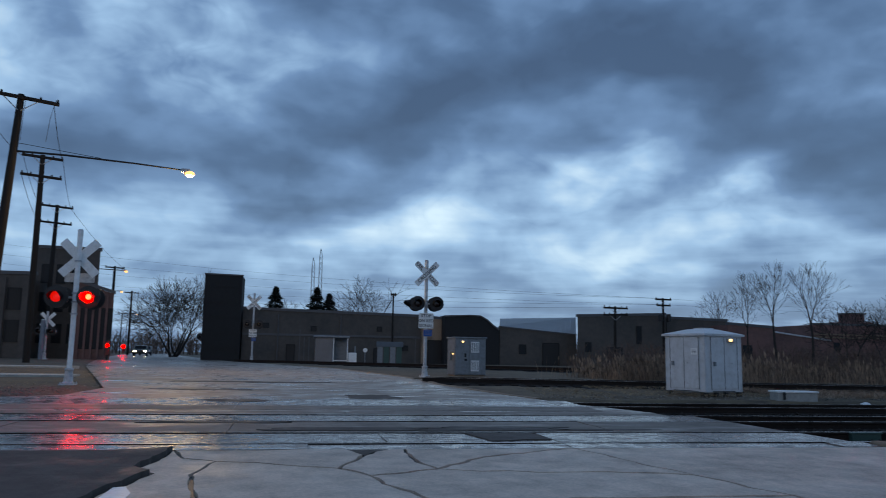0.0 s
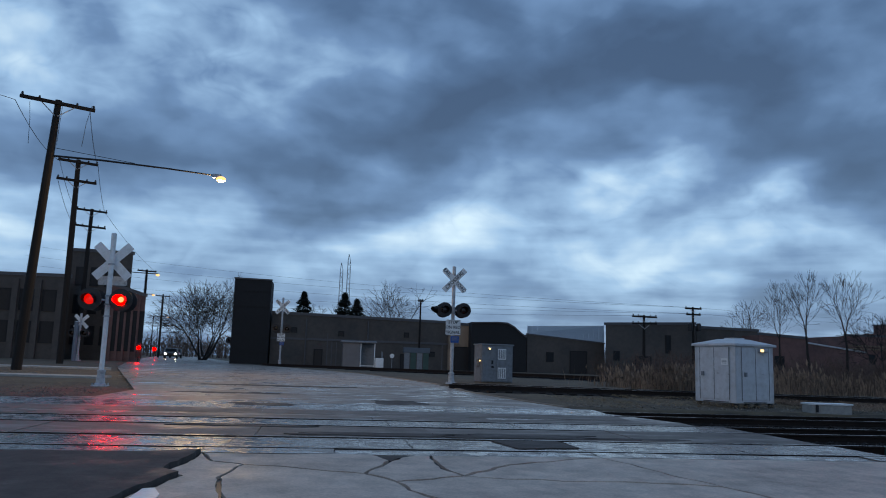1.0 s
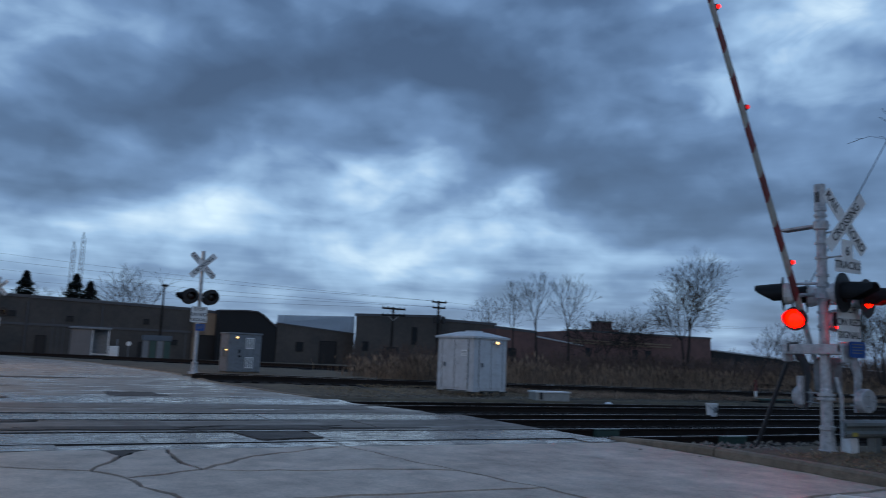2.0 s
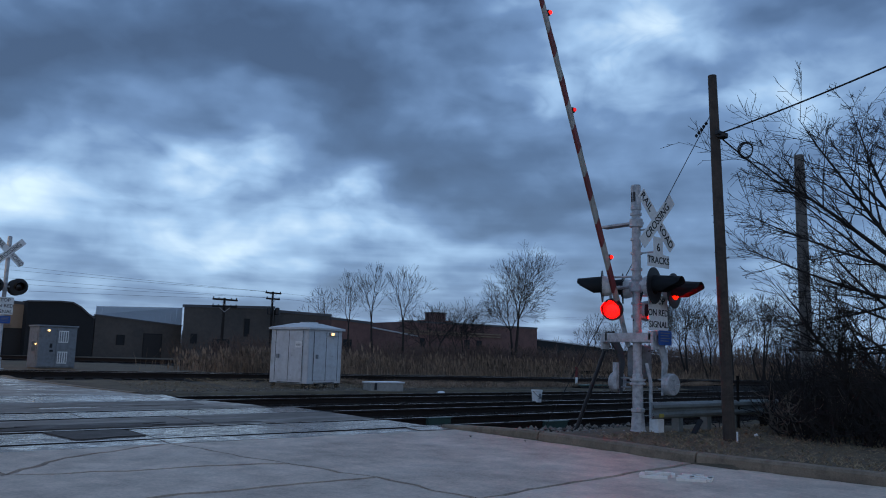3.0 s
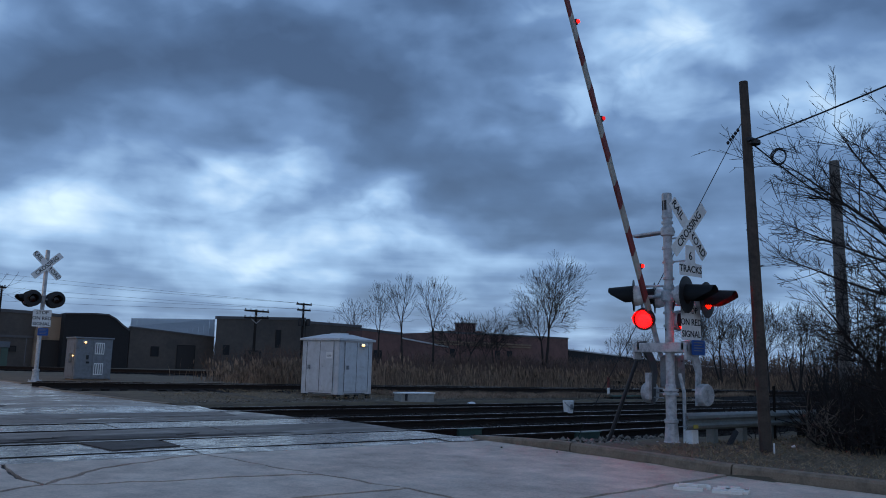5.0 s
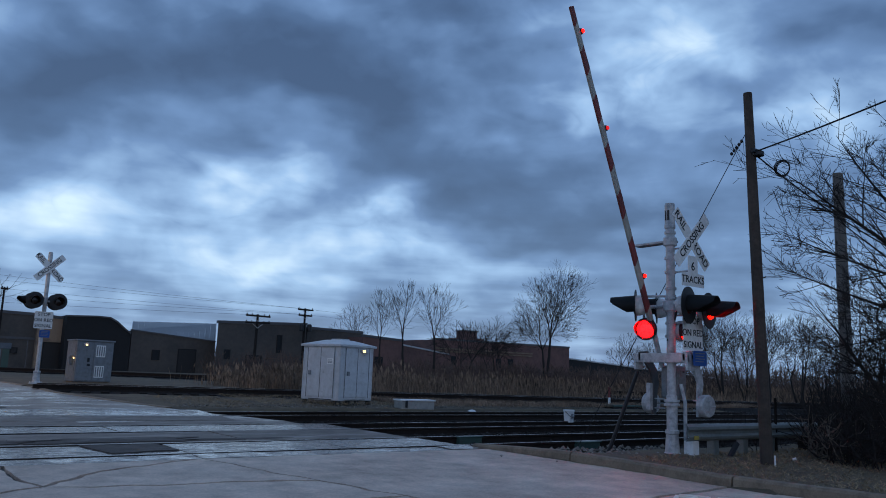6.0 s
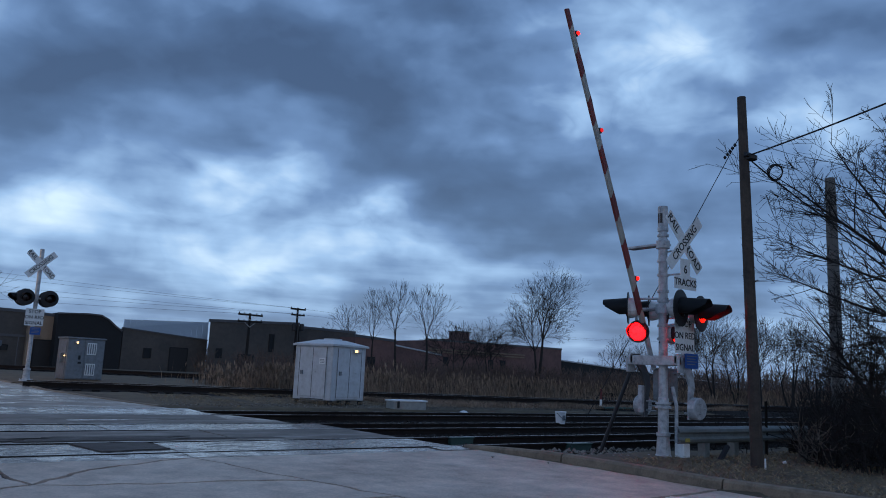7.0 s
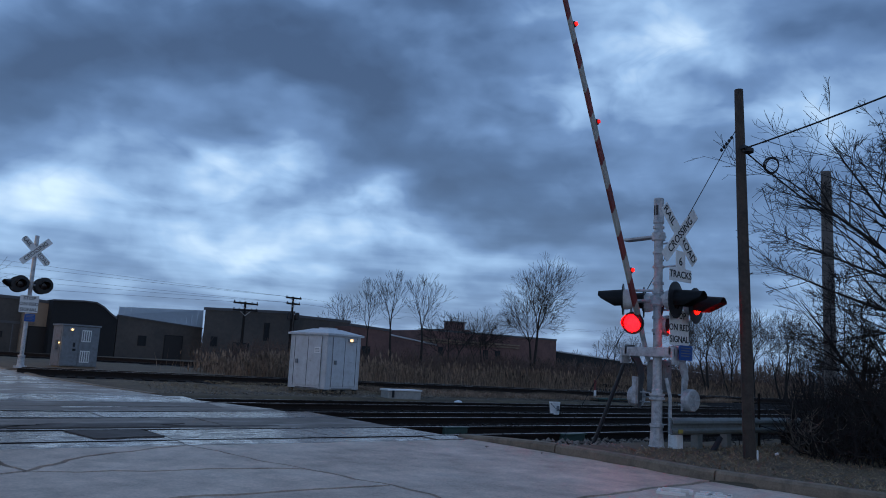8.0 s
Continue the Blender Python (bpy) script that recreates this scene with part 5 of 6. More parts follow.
part("cover_top", boxed(0, 1.9, 0, 0.5, 0.10, 0.16, 0.01), mat_green, plate)
part("cover_side", boxed(0.05, 1.85, 0.03, 0.47, -0.1, 0.10), WALLDARK, plate)
for x, y in ((9.3, 11.85), (11.0, 10.36)):
    j = thing("rail_joint_box", pose(x, y - 0.12, -0.14), "small green metal box against the rail", "track box", "rail boxes")
    part("case", boxed(0, 0.55, 0, 0.16, 0, 0.12, 0.01), mat_green, j)
    part("case_lid", boxed(-0.02, 0.57, -0.02, 0.18, 0.12, 0.14, 0.005), mat_green, j)
rag = thing("litter_bag", pose(15.5, 18.98, 0.02), "crumpled white litter by the rail", "litter")
bm = bmesh.new()
bmesh.ops.create_icosphere(bm, subdivisions=2, radius=0.14)
for v in bm.verts:
    v.co = Vector((v.co.x * 1.5, v.co.y, max(v.co.z * 0.6, -0.03))) * (1 + 0.5 * noise.noise(v.co * 9))
part("bag", bm, SIGNWHITE, rag)

stub = thing("survey_stake", pose(11.30, 6.55, 0.0), "short white survey stake in the dead grass", "stake")
part("stake_body", boxed(-0.012, 0.012, -0.01, 0.01, -0.06, 0.12, 0.003), SIGNWHITE, stub)
cup = thing("paper_cup", pose(11.82, 6.56, 0.04, 70, 0, 30), "crushed white paper cup lying in the dead grass", "litter")
part("cup_wall", lathe([(0.016, 0.0), (0.021, 0.05), (0.023, 0.051), (0.023, 0.056), (0.019, 0.056), (0.014, 0.004)], 12), SIGNWHITE, cup)

# guard rail behind the gate
guard = thing("guard_rail", pose(10.62, 7.70, zg(7.7) - 0.06), "short weathered galvanised guard rail on square posts", "guard rail")
prof = [(0.012, 0.37), (-0.04, 0.40), (-0.05, 0.44), (-0.012, 0.48), (-0.012, 0.52), (-0.05, 0.555), (-0.04, 0.60), (0.014, 0.64)]
ring = prof + [(y + 0.014, z) for y, z in prof[::-1]]
bm = bmesh.new()
ra, rb = [bm.verts.new((0.1, y, z)) for y, z in ring], [bm.verts.new((4.2, y, z)) for y, z in ring]
for i in range(len(ring)):
    bm.faces.new((ra[i], rb[i], rb[(i + 1) % len(ring)], ra[(i + 1) % len(ring)]))
bm.faces.new(ra[::-1])
bm.faces.new(rb)
bmesh.ops.recalc_face_normals(bm, faces=bm.faces)
part("beam", bm, RAILSTEEL, guard, "corrugated steel beam")
for x in (0.92, 1.78, 2.7, 3.8):
    part("post", boxed(x - 0.07, x + 0.07, 0.01, 0.15, -0.15, 0.62, 0.008), TIE if x > 3 else RAILSTEEL, guard)
part("end_mark", boxed(0.22, 0.34, -0.062, -0.052, 0.40, 0.46), mat("yellow_mark", (0.45, 0.36, 0.08), 0.6), guard, "worn yellow reflector")
part("prop", tubed([(0.7, -0.25, -0.05), (1.25, -0.15, 0.32)], 0.05, 6), BLACK, guard, "dark slanting prop")

# remains of a wire fence behind the timber pole
wirefence = thing("wire_fence", pose(13.33, 7.70, zg(7.7)), "thin dark steel fence posts with slack wire", "fence")
for x, y, h in ((0, 0, 1.02), (0.55, -0.35, 0.8), (1.3, -0.55, 0.95)):
    part("post", tubed([(x, y, -0.15), (x + 0.02, y, h)], 0.028, 6), TIE, wirefence)
for z in (0.45, 0.85):
    part("strand", tubed([(0, 0, z), (0.28, -0.18, z - 0.08), (0.55, -0.35, z - 0.1), (0.9, -0.46, z - 0.12), (1.3, -0.55, z)], 0.007, 4), WIRE, wirefence)

# glazed shelter, white tank and racks before the warehouse
sh = thing("glass_shelter", pose(1.6, 60.2, zg(60)), "grey glazed shelter before the warehouse", "shelter")
part("side_wall", boxed(0, 1.3, 0, 1.5, 0, 1.95, 0.02), mat("shelter_panel", (0.20, 0.19, 0.19), 0.5, vary=0.2), sh)
part("shelter_roof", boxed(-0.15, 2.6, -0.15, 1.65, 1.95, 2.12, 0.05), GREY, sh)
for x in (1.35, 2.42):
    part("post", boxed(x, x + 0.07, 0, 0.07, 0, 1.95), SIGNWHITE, sh)
part("back_wall", boxed(1.3, 2.5, 1.4, 1.5, 0, 1.95), GREY, sh)
part("sill", boxed(1.42, 2.42, 0, 0.06, 0.2, 0.27), SIGNWHITE, sh)
tank = thing("white_tank", pose(4.1, 59.5, zg(59)), "small white tank on a frame", "tank")
part("tank_body", boxed(0, 0.62, 0, 0.5, 0.12, 0.85, 0.04), SIGNWHITE, tank)
part("pipe", tubed([(0.5, 0.2, 0.85), (0.5, 0.2, 1.35)], 0.06, 8), GREY, tank)
part("frame", boxed(-0.03, 0.65, -0.03, 0.53, -0.05, 0.12), GREY, tank)
mark = thing("post_sign", pose(5.35, 59.5, zg(59)), "thin post with a small pale round sign", "sign post")
part("post", tubed([(0, 0, -0.05), (0, 0, 0.95)], 0.035, 6), GREY, mark)
part("disc", moved(lathe([(0.17, -0.01), (0.17, 0.01)], 14, "Y"), pose(0, -0.05, 1.05)), SIGNWHITE, mark)
rack = thing("storage_rack", pose(6.4, 60.5, zg(60)), "blue-grey metal storage rack with panels", "rack")
for i in range(4):
    part("panel", boxed(i * 0.5, i * 0.5 + 0.42, 0, 0.06, 0.05, 1.35), mat_green if i % 2 else GREY, rack)
part("top_rail", boxed(-0.05, 2.0, -0.05, 0.5, 1.35, 1.75, 0.02), mat("rack_blue", (0.10, 0.13, 0.16), 0.6), rack)
fence = thing("chain_fence", pose(0.4, 60, zg(60)), "thin fence posts before the warehouse", "fence")
for x in (0, 0.35, 0.7, 8.9):
    part("post", tubed([(x, 0, -0.1), (x, 0, 2.0 if x else 2.6)], 0.03, 6), TRIM, fence)


# ---- poles, lamps and wires ----
def wire(name, ends, sag, r, label, group="overhead wires"):
    """A hanging cable between two places."""
    a, b = Vector(ends[0]), Vector(ends[1])
    n = 14
    pts = [a.lerp(b, i / n) - Vector((0, 0, sag * 4 * (i / n) * (1 - i / n))) for i in range(n + 1)]
    return tagged(part(name, tubed(pts, r, 5), WIRE), label, "cable", group)


def utility_pole(x, y, top, lean, label, arms, r=(0.17, 0.11), material=None, turn=0.0, lamp=None, z0=None):
    """A timber pole with cross arms; lean: how far the top stands off the foot."""
    z0 = zg(y) if z0 is None else z0
    t = thing("utility_pole", pose(x, y, z0), label, "utility pole", "utility poles")
    h = top - z0
    mt = material or POLEDARK
    at = lambda z: Vector((lean[0] * z / h, lean[1] * z / h, z))
    part("pole", tubed([at(-0.2), at(h * 0.35), at(h * 0.7), at(h)], [r[0], r[0] * 0.92, (r[0] + r[1]) / 2, r[1]], 12), mt, t)
    for z, half, tilt in arms:
        m = Matrix.Translation(at(z - z0)) @ Matrix.Rotation(radians(turn), 4, "Z") @ Matrix.Rotation(radians(tilt), 4, "Y")
        a = part("cross_arm", moved(boxed(-half, half, -0.17, -0.05, -0.07, 0.07, 0.012), m), mt, t)
        for s in (-1, 1):
            part("brace", moved(tubed([(s * half * 0.45, -0.11, -0.05), (0, -0.11, -half * 0.42)], 0.022, 5), m), GALV, a)
            part("insulator", moved(lathe([(0.03, 0.06), (0.05, 0.10), (0.05, 0.16), (0.025, 0.20)], 8), m @ pose(s * (half - 0.08), -0.11, 0)), BLACK, a)
            if half > 0.9:
                part("insulator", moved(lathe([(0.03, 0.06), (0.045, 0.09), (0.045, 0.14), (0.02, 0.18)], 8), m @ pose(s * half * 0.5, -0.11, 0)), BLACK, a)
    return t


p = utility_pole(-11.85, 32.94, 11.45, (0.45, 0.15), "tall dark leaning timber utility pole with a cross arm", [(11.3, 1.42, 3.0)], (0.20, 0.13), turn=18)
root, head = Vector((0.40, 0.1, 8.75)), Vector((6.95, 0.35, 8.42))
part("lamp_arm", tubed([root, root.lerp(head, 0.3) + Vector((0, 0, 0.06)), root.lerp(head, 0.7) + Vector((0, 0, 0.05)), head], [0.045, 0.042, 0.036, 0.03], 8), BLACK, p, "long thin lamp arm")
part("stay", tubed([Vector((0.42, 0.1, 9.1)), root.lerp(head, 0.5) + Vector((0, 0, 0.10))], 0.012, 5), BLACK, p)
lh = part("lamp_head", boxed(6.85, 7.22, 0.22, 0.48, 8.30, 8.48, 0.04), GALV, p, "street lamp head")
part("lamp_glass", moved(lathe([(0.13, 0.05), (0.20, 0.0), (0.20, -0.10), (0.11, -0.18)], 14), pose(7.20, 0.35, 8.32)), SODIUM, lh, "glowing yellow lamp glass")
glow_data = bpy.data.lights.new("street_lamp_light", "POINT")
glow_data.energy, glow_data.shadow_soft_size, glow_data.color = 1000, 0.16, (1.0, 0.62, 0.22)
new("street_lamp_light", glow_data).matrix_world = pose(-4.65, 33.29, 8.30)
for a in (0.2, -1.1, 1.35):
    part("lead", tubed([(0.45 + a, 0.1, 11.0), (0.42 + a * 0.9, 0.1, 10.2), (0.40 + a * 0.85, 0.1, 9.2)], 0.010, 4), WIRE, p)
utility_pole(-14.3, 45.9, 12.0, (-0.1, 0.0), "dark timber utility pole with two cross arms", [(11.85, 1.05, 2.0), (10.75, 1.05, 2.0)], (0.19, 0.13), turn=18)
utility_pole(-18.2, 62.0, 12.0, (0.1, 0.0), "far dark timber utility pole with two cross arms", [(11.85, 1.1, 2.0), (10.6, 1.1, 2.0)], (0.19, 0.13), turn=18)
utility_pole(-21.6, 98.0, 11.2, (0.0, 0.0), "distant dark utility pole along the street", [(11.0, 1.1, 1.0)], (0.19, 0.14), turn=18)
utility_pole(-25.8, 130.0, 10.6, (0.0, 0.0), "distant dark utility pole along the street", [(10.3, 1.1, 1.0)], (0.19, 0.14), turn=18)
# small pole on the verge
v = thing("bollard_post", pose(-16.6, 56.0, zg(56)), "pale blue steel post at the street corner", "post")
part("post", tubed([(0, 0, -0.1), (0, 0, 2.6)], 0.14, 10), mat("post_blue", (0.16, 0.19, 0.23), 0.6), v)
part("cap", lathe([(0.15, 2.6), (0.16, 2.64), (0.05, 2.7)], 10), GALV, v)

# street lamps along the far street
for x, y, z, reach in [(-14.9, 71, 8.05, 4.2), (-20.6, 97, 8.1, 3.2), (-26.9, 140, 7.4, 2.2), (-35, 186, 7.5, 2.5)]:
    s = thing("street_lamp", pose(x, y, zg(y)), "lit sodium street lamp on a long arm along the street", "street lamp", "street lamps")
    part("column", tubed([(-reach, 0, -0.1), (-reach, 0, z - 0.4)], [0.10, 0.07], 8), POLEDARK, s)
    part("arm", tubed([(-reach, 0, z - 0.45), (-reach * 0.5, 0, z - 0.35), (0, 0, z - 0.42)], 0.04, 6), BLACK, s)
    lh = part("lamp_head", boxed(-0.15, 0.25, -0.12, 0.12, z - 0.46, z - 0.34, 0.03), GALV, s)
    part("lamp_glass", moved(lathe([(0.10, 0.03), (0.15, 0.0), (0.15, -0.10), (0.08, -0.15)], 12), pose(0.2, 0, z - 0.46)), SODIUM, lh, "glowing yellow lamp glass")
# far traffic lamps showing red
for x, y, z, r_ in [(-12.86, 58, 1.08, 0.11), (-24.42, 120, 1.33, 0.26)]:
    s = thing("traffic_light", pose(x, y, zg(y)), "far signal post showing red", "traffic light", "traffic lights")
    part("post", tubed([(0, 0, -0.1), (0, 0, z)], 0.06, 6), BLACK, s)
    h_ = part("case", boxed(-0.2, 0.2, -0.12, 0.12, z - 0.75, z + 0.3, 0.03), BLACK, s)
    part("lens", moved(lathe([(r_, 0.0), (r_ * 0.85, 0.04), (0.05, 0.07)], 14, "Y"), pose(0, -0.13, z - 0.05)), RED, h_, "lit red lens")

# poles beyond the tracks
utility_pole(8.6, 69.0, 6.7, (0, 0), "thin dark pole with a small fitting against the warehouse", [(6.55, 0.25, 0)], (0.09, 0.07))
utility_pole(25.6, 59.3, 5.45, (0.05, 0.0), "dark timber pole with two cross arms before the warehouse", [(5.3, 1.05, 0.5), (4.75, 1.05, -1.0)], (0.13, 0.09))
utility_pole(33.6, 66.7, 6.9, (0, 0), "dark timber pole with transformers behind the warehouse", [(6.75, 0.8, 0), (6.2, 0.7, 0)], (0.13, 0.09))
tf = thing("pole_transformer", pose(33.6, 66.5, 4.7), "pair of dark transformer cans on the pole", "transformer")
for s in (-0.4, 0.4):
    part("can", moved(lathe([(0.2, 0.0), (0.22, 0.05), (0.22, 0.6), (0.15, 0.7)], 10), pose(s, -0.1, 0)), BLACK, tf)
pr = utility_pole(11.4, 6.74, 5.98, (-0.05, 0.12), "weathered brown timber pole beside the gate", [], (0.097, 0.07), POLE)
part("bracket", boxed(-0.16, 0.14, -0.03, 0.03, 5.02, 5.08), BLACK, pr)
part("strap", lathe([(0.085, 4.98), (0.1, 4.98), (0.1, 5.04), (0.085, 5.04)], 12), BLACK, pr)
utility_pole(18.95, 9.08, 6.45, (0.0, 0.0), "pale grey timber pole among the bare branches", [], (0.155, 0.118), mat("pole_grey", (0.16, 0.145, 0.13), 0.9, vary=0.3, grain=15, bump=0.6))
wire("cable", [(11.38, 6.80, 4.95), (10.4, 2.2, 5.35)], 0.05, 0.014, "black cable strung from the timber pole")
wire("cable", [(11.40, 6.80, 4.93), (14.6, 6.0, 3.6)], 0.10, 0.013, "black service cable hanging into the tree")
wire("guy_wire", [(11.33, 6.86, 5.35), (10.35, 9.75, -0.1)], 0.02, 0.007, "thin guy wire from the timber pole")
ins = thing("guy_insulator", pose(11.36, 7.0, 5.18), "string of black insulators on the guy wire", "insulator")
for i in range(5):
    part("bead", moved(lathe([(0.012, -0.03), (0.03, 0.0), (0.012, 0.03)], 8), pose(0.012 * i, 0.055 * i, -0.04 * i)), BLACK, ins)
coil = thing("cable_coil", pose(11.95, 6.62, 4.74, 20, 0, -35), "coil of black spare cable hung on the wire", "cable coil")
for k in range(3):
    part("loop", tubed([(0.11 * math.cos(a * 0.3927) * (1 + 0.1 * k), 0.02 * k, 0.13 * math.sin(a * 0.3927) + 0.01 * k) for a in range(17)], 0.010, 5), WIRE, coil)
# lines over the yard
for z0, z1 in [(15.0, 6.85), (13.6, 6.85), (12.4, 6.3), (10.6, 6.3), (9.2, 5.4)]:
    wire("overhead_wire", [(-40, 110, z0), (33.6 if z1 > 6 else 25.6, 66.7 if z1 > 6 else 59.3, z1)], 0.9, 0.009, "thin overhead line above the yard")
for z1 in (6.85, 6.3):
    wire("overhead_wire", [(33.6, 66.7, z1), (110, 75, 8.5)], 0.9, 0.008, "thin overhead line above the yard")
for a, b, z0, z1 in [((-12.9, 32.6), (-15.3, 45.6), 11.2, 11.8), ((-10.2, 33.3), (-13.4, 46.2), 11.2, 11.8), ((-15.3, 45.6), (-19.2, 61.8), 11.8, 11.8), ((-13.4, 46.2), (-17.2, 62.3), 11.8, 11.8), ((-15.3, 45.6), (-19.2, 61.8), 10.7, 10.6), ((-17.2, 62.3), (-20.6, 98), 11.8, 11.0)]:
    wire("pole_wire", [(*a, z0), (*b, z1)], 0.35, 0.014, "thin wire between the street poles")
wire("pole_wire", [(-12.9, 32.6, 11.2), (-22, 5, 10.8)], 0.8, 0.012, "thin wire between the street poles")

# lattice masts far behind the warehouse
for x, y, h in [(4.0, 205, 26.0), (5.9, 205, 28.4)]:
    m_ = thing("lattice_mast", pose(x, y, zg(y)), "slender far-off steel lattice mast", "lattice mast", "lattice masts")
    bm = bmesh.new()
    for k in range(3):
        a = k * 2.094
        tube(bm, [(0.75 * math.cos(a), 0.75 * math.sin(a), 0), (0.45 * math.cos(a), 0.45 * math.sin(a), h - 2), (0, 0, h)], 0.07, 4)
    part("legs", bm, TRIM, m_)
    bm = bmesh.new()
    n = 20
    for i in range(n):
        for k in range(3):
            r0, r1 = 0.75 - 0.3 * i / n, 0.75 - 0.3 * (i + 1) / n
            a, b = k * 2.094, (k + 1) * 2.094
            tube(bm, [(r0 * math.cos(a), r0 * math.sin(a), (h - 2) * i / n), (r1 * math.cos(b), r1 * math.sin(b), (h - 2) * (i + 1) / n)], 0.035, 3)
    part("lattice", bm, TRIM, m_)


# ---- bare winter trees ----
class Limbs:
    """Collects tapering round limbs into one mesh."""

    def __init__(self):
        self.v, self.f = [], []

    def limb(self, pts, radii, sides):
        base = len(self.v)
        for i, p in enumerate(pts):
            d = (pts[min(i + 1, len(pts) - 1)] - pts[max(i - 1, 0)]).normalized()
            a = d.orthogonal().normalized()
            b = d.cross(a)
            for k in range(sides):
                w = k * 6.2832 / sides
                self.v.append(p + (a * math.cos(w) + b * math.sin(w)) * radii[i])
        for i in range(len(pts) - 1):
            for k in range(sides):
                j = (k + 1) % sides
                self.f.append((base + i * sides + k, base + i * sides + j, base + (i + 1) * sides + j, base + (i + 1) * sides + k))

    def make(self, name, material, parent):
        me = bpy.data.meshes.new(name)
        me.from_pydata(self.v, [], self.f)
        me.materials.append(material)
        o = new(name, me)
        o.parent = parent
        return o


def grow(r, start, heading, length, radius, level, levels, wood, twigs, lift, spread, kids, fine):
    """One limb and, along it, its side limbs."""
    n = 7 if level == 0 else 5 if level == 1 else 4
    pts, p, d = [start], start.copy(), heading.normalized()
    for i in range(n):
        d = (d + Vector((r.uniform(-1, 1), r.uniform(-1, 1), r.uniform(-0.7, 0.7))) * (0.045 + 0.03 * level) + Vector((0, 0, lift * 0.07 * (1 + level)))).normalized()
        p = p + d * (length / n)
        pts.append(p)
    radii = [max(fine, radius * (1 - 0.88 * i / n)) for i in range(n + 1)]
    (wood if level < 2 else twigs).limb(pts, radii, 7 if level == 0 else 5 if level == 1 else 3)
    if level >= levels:
        return
    count = kids[min(level, len(kids) - 1)]
    for k in range(count):
        f = 0.22 + 0.76 * (k + r.random()) / count if level == 0 else r.uniform(0.15, 0.98)
        i = min(int(f * n), n - 1)
        at = pts[i].lerp(pts[i + 1], f * n - i)
        along = (pts[i + 1] - pts[i]).normalized()
        side = Vector((r.gauss(0, 1), r.gauss(0, 1), r.gauss(0, 0.4)))
        side = (side - along * side.dot(along)).normalized()
        ang = radians(r.uniform(*spread))
        share = (0.30 + 0.55 * f - 0.72 * f * f + 0.06) if level == 0 else r.uniform(0.34, 0.60) * (1.1 - 0.5 * f)
        grow(r, at, along * math.cos(ang) + side * math.sin(ang), length * share * r.uniform(0.8, 1.2), max(fine, radii[i] * 0.55), level + 1, levels, wood, twigs, lift, spread, kids, fine)


def fork(r, start, heading, length, radius, level, levels, wood, twigs, lift, spread, fine):
    """A limb that parts again and again into thinner ones, down to the twigs."""
    n = 3 if level < levels - 1 else 2
    pts, p, d = [start], start.copy(), heading.normalized()
    for i in range(n):
        d = (d + Vector((r.gauss(0, 1), r.gauss(0, 1), r.gauss(0, 0.6))) * (0.03 if level < 3 else 0.085) + Vector((0, 0, lift * 0.10))).normalized()
        p = p + d * (length / n)
        pts.append(p)
    end = max(fine, radius * 0.74)
    (wood if level < 3 else twigs).limb(pts, [max(fine, radius + (end - radius) * i / n) for i in range(n + 1)], 7 if level < 2 else 4 if level < 4 else 3)
    if level >= levels:
        return
    turn = r.uniform(0, 6.283)
    a = d.orthogonal().normalized()
    b = d.cross(a)
    for k in range(3 if r.random() < 0.4 else 2):
        w = turn + k * 2.5 + r.uniform(-0.4, 0.4)
        ang = radians(r.uniform(*spread) * ((0.3 if level < 4 else 0.6) if k == 0 else 1.0))
        fork(r, p, d * math.cos(ang) + (a * math.cos(w) + b * math.sin(w)) * math.sin(ang), length * (r.uniform(0.80, 0.95) if k == 0 else r.uniform(0.70, 0.92)), end * (0.86 if k == 0 else 0.66), level + 1, levels, wood, twigs, lift, spread, fine)
    # side limbs along the lower limbs
    for k in range(2 if 1 < level < levels - 2 else 0):
        q = pts[r.randint(1, n)].lerp(pts[0], 0.35 * r.random())
        w = r.uniform(0, 6.283)
        side = (a * math.cos(w) + b * math.sin(w)) * 0.9 + d * 0.75
        fork(r, q, side, length * r.uniform(0.55, 0.9), max(fine, end * 0.4), level + 2, levels, wood, twigs, lift, spread, fine)


def bare_tree(name, x, y, height, seed, label, levels=7, spread=(18, 40), lift=0.4, girth=0.017, fine=0.008, lean=(0, 0), trunks=1, bole=1.3, fan=0.3, group="bare trees"):
    """A bare tree of a given height; bole: length of the clear trunk, as a share of the next limbs."""
    r = random.Random(seed)
    t = thing(name, pose(x, y, zg(y) - 0.06), label, "tree", group)
    wood, twigs = Limbs(), Limbs()
    for k in range(trunks):
        off = Vector((0, 0, 0)) if trunks == 1 else Vector((r.uniform(-0.03, 0.03), r.uniform(-0.03, 0.03), 0)) * height
        turn = 6.283 * k / trunks + r.uniform(-0.5, 0.5)
        hd = Vector((lean[0] + (fan * math.cos(turn) if trunks > 1 else 0), lean[1] + (fan * math.sin(turn) if trunks > 1 else 0), 1))
        size = height * 0.24 * (1 if k == 0 else r.uniform(0.75, 0.98))
        base = off + hd.normalized() * size * bole
        wood.limb([off, off.lerp(base, 0.5) + Vector((r.gauss(0, 0.01), r.gauss(0, 0.01), 0)) * height, base], [height * girth * q * (1 if k == 0 else 0.8) for q in (1.15, 0.95, 0.85)], 8)
        fork(r, base, hd + Vector((0, 0, 0.4)), size * 0.9, height * girth * (0.85 if k == 0 else 0.68), 1, levels, wood, twigs, lift, spread, fine / 1.4)
    # grown to its height
    q = height / max(v.z for v in wood.v + twigs.v)
    wood.v, twigs.v = [v * q for v in wood.v], [v * q for v in twigs.v]
    wood.make("trunk", BARK, t)
    twigs.make("crown", TWIG, t)
    return t


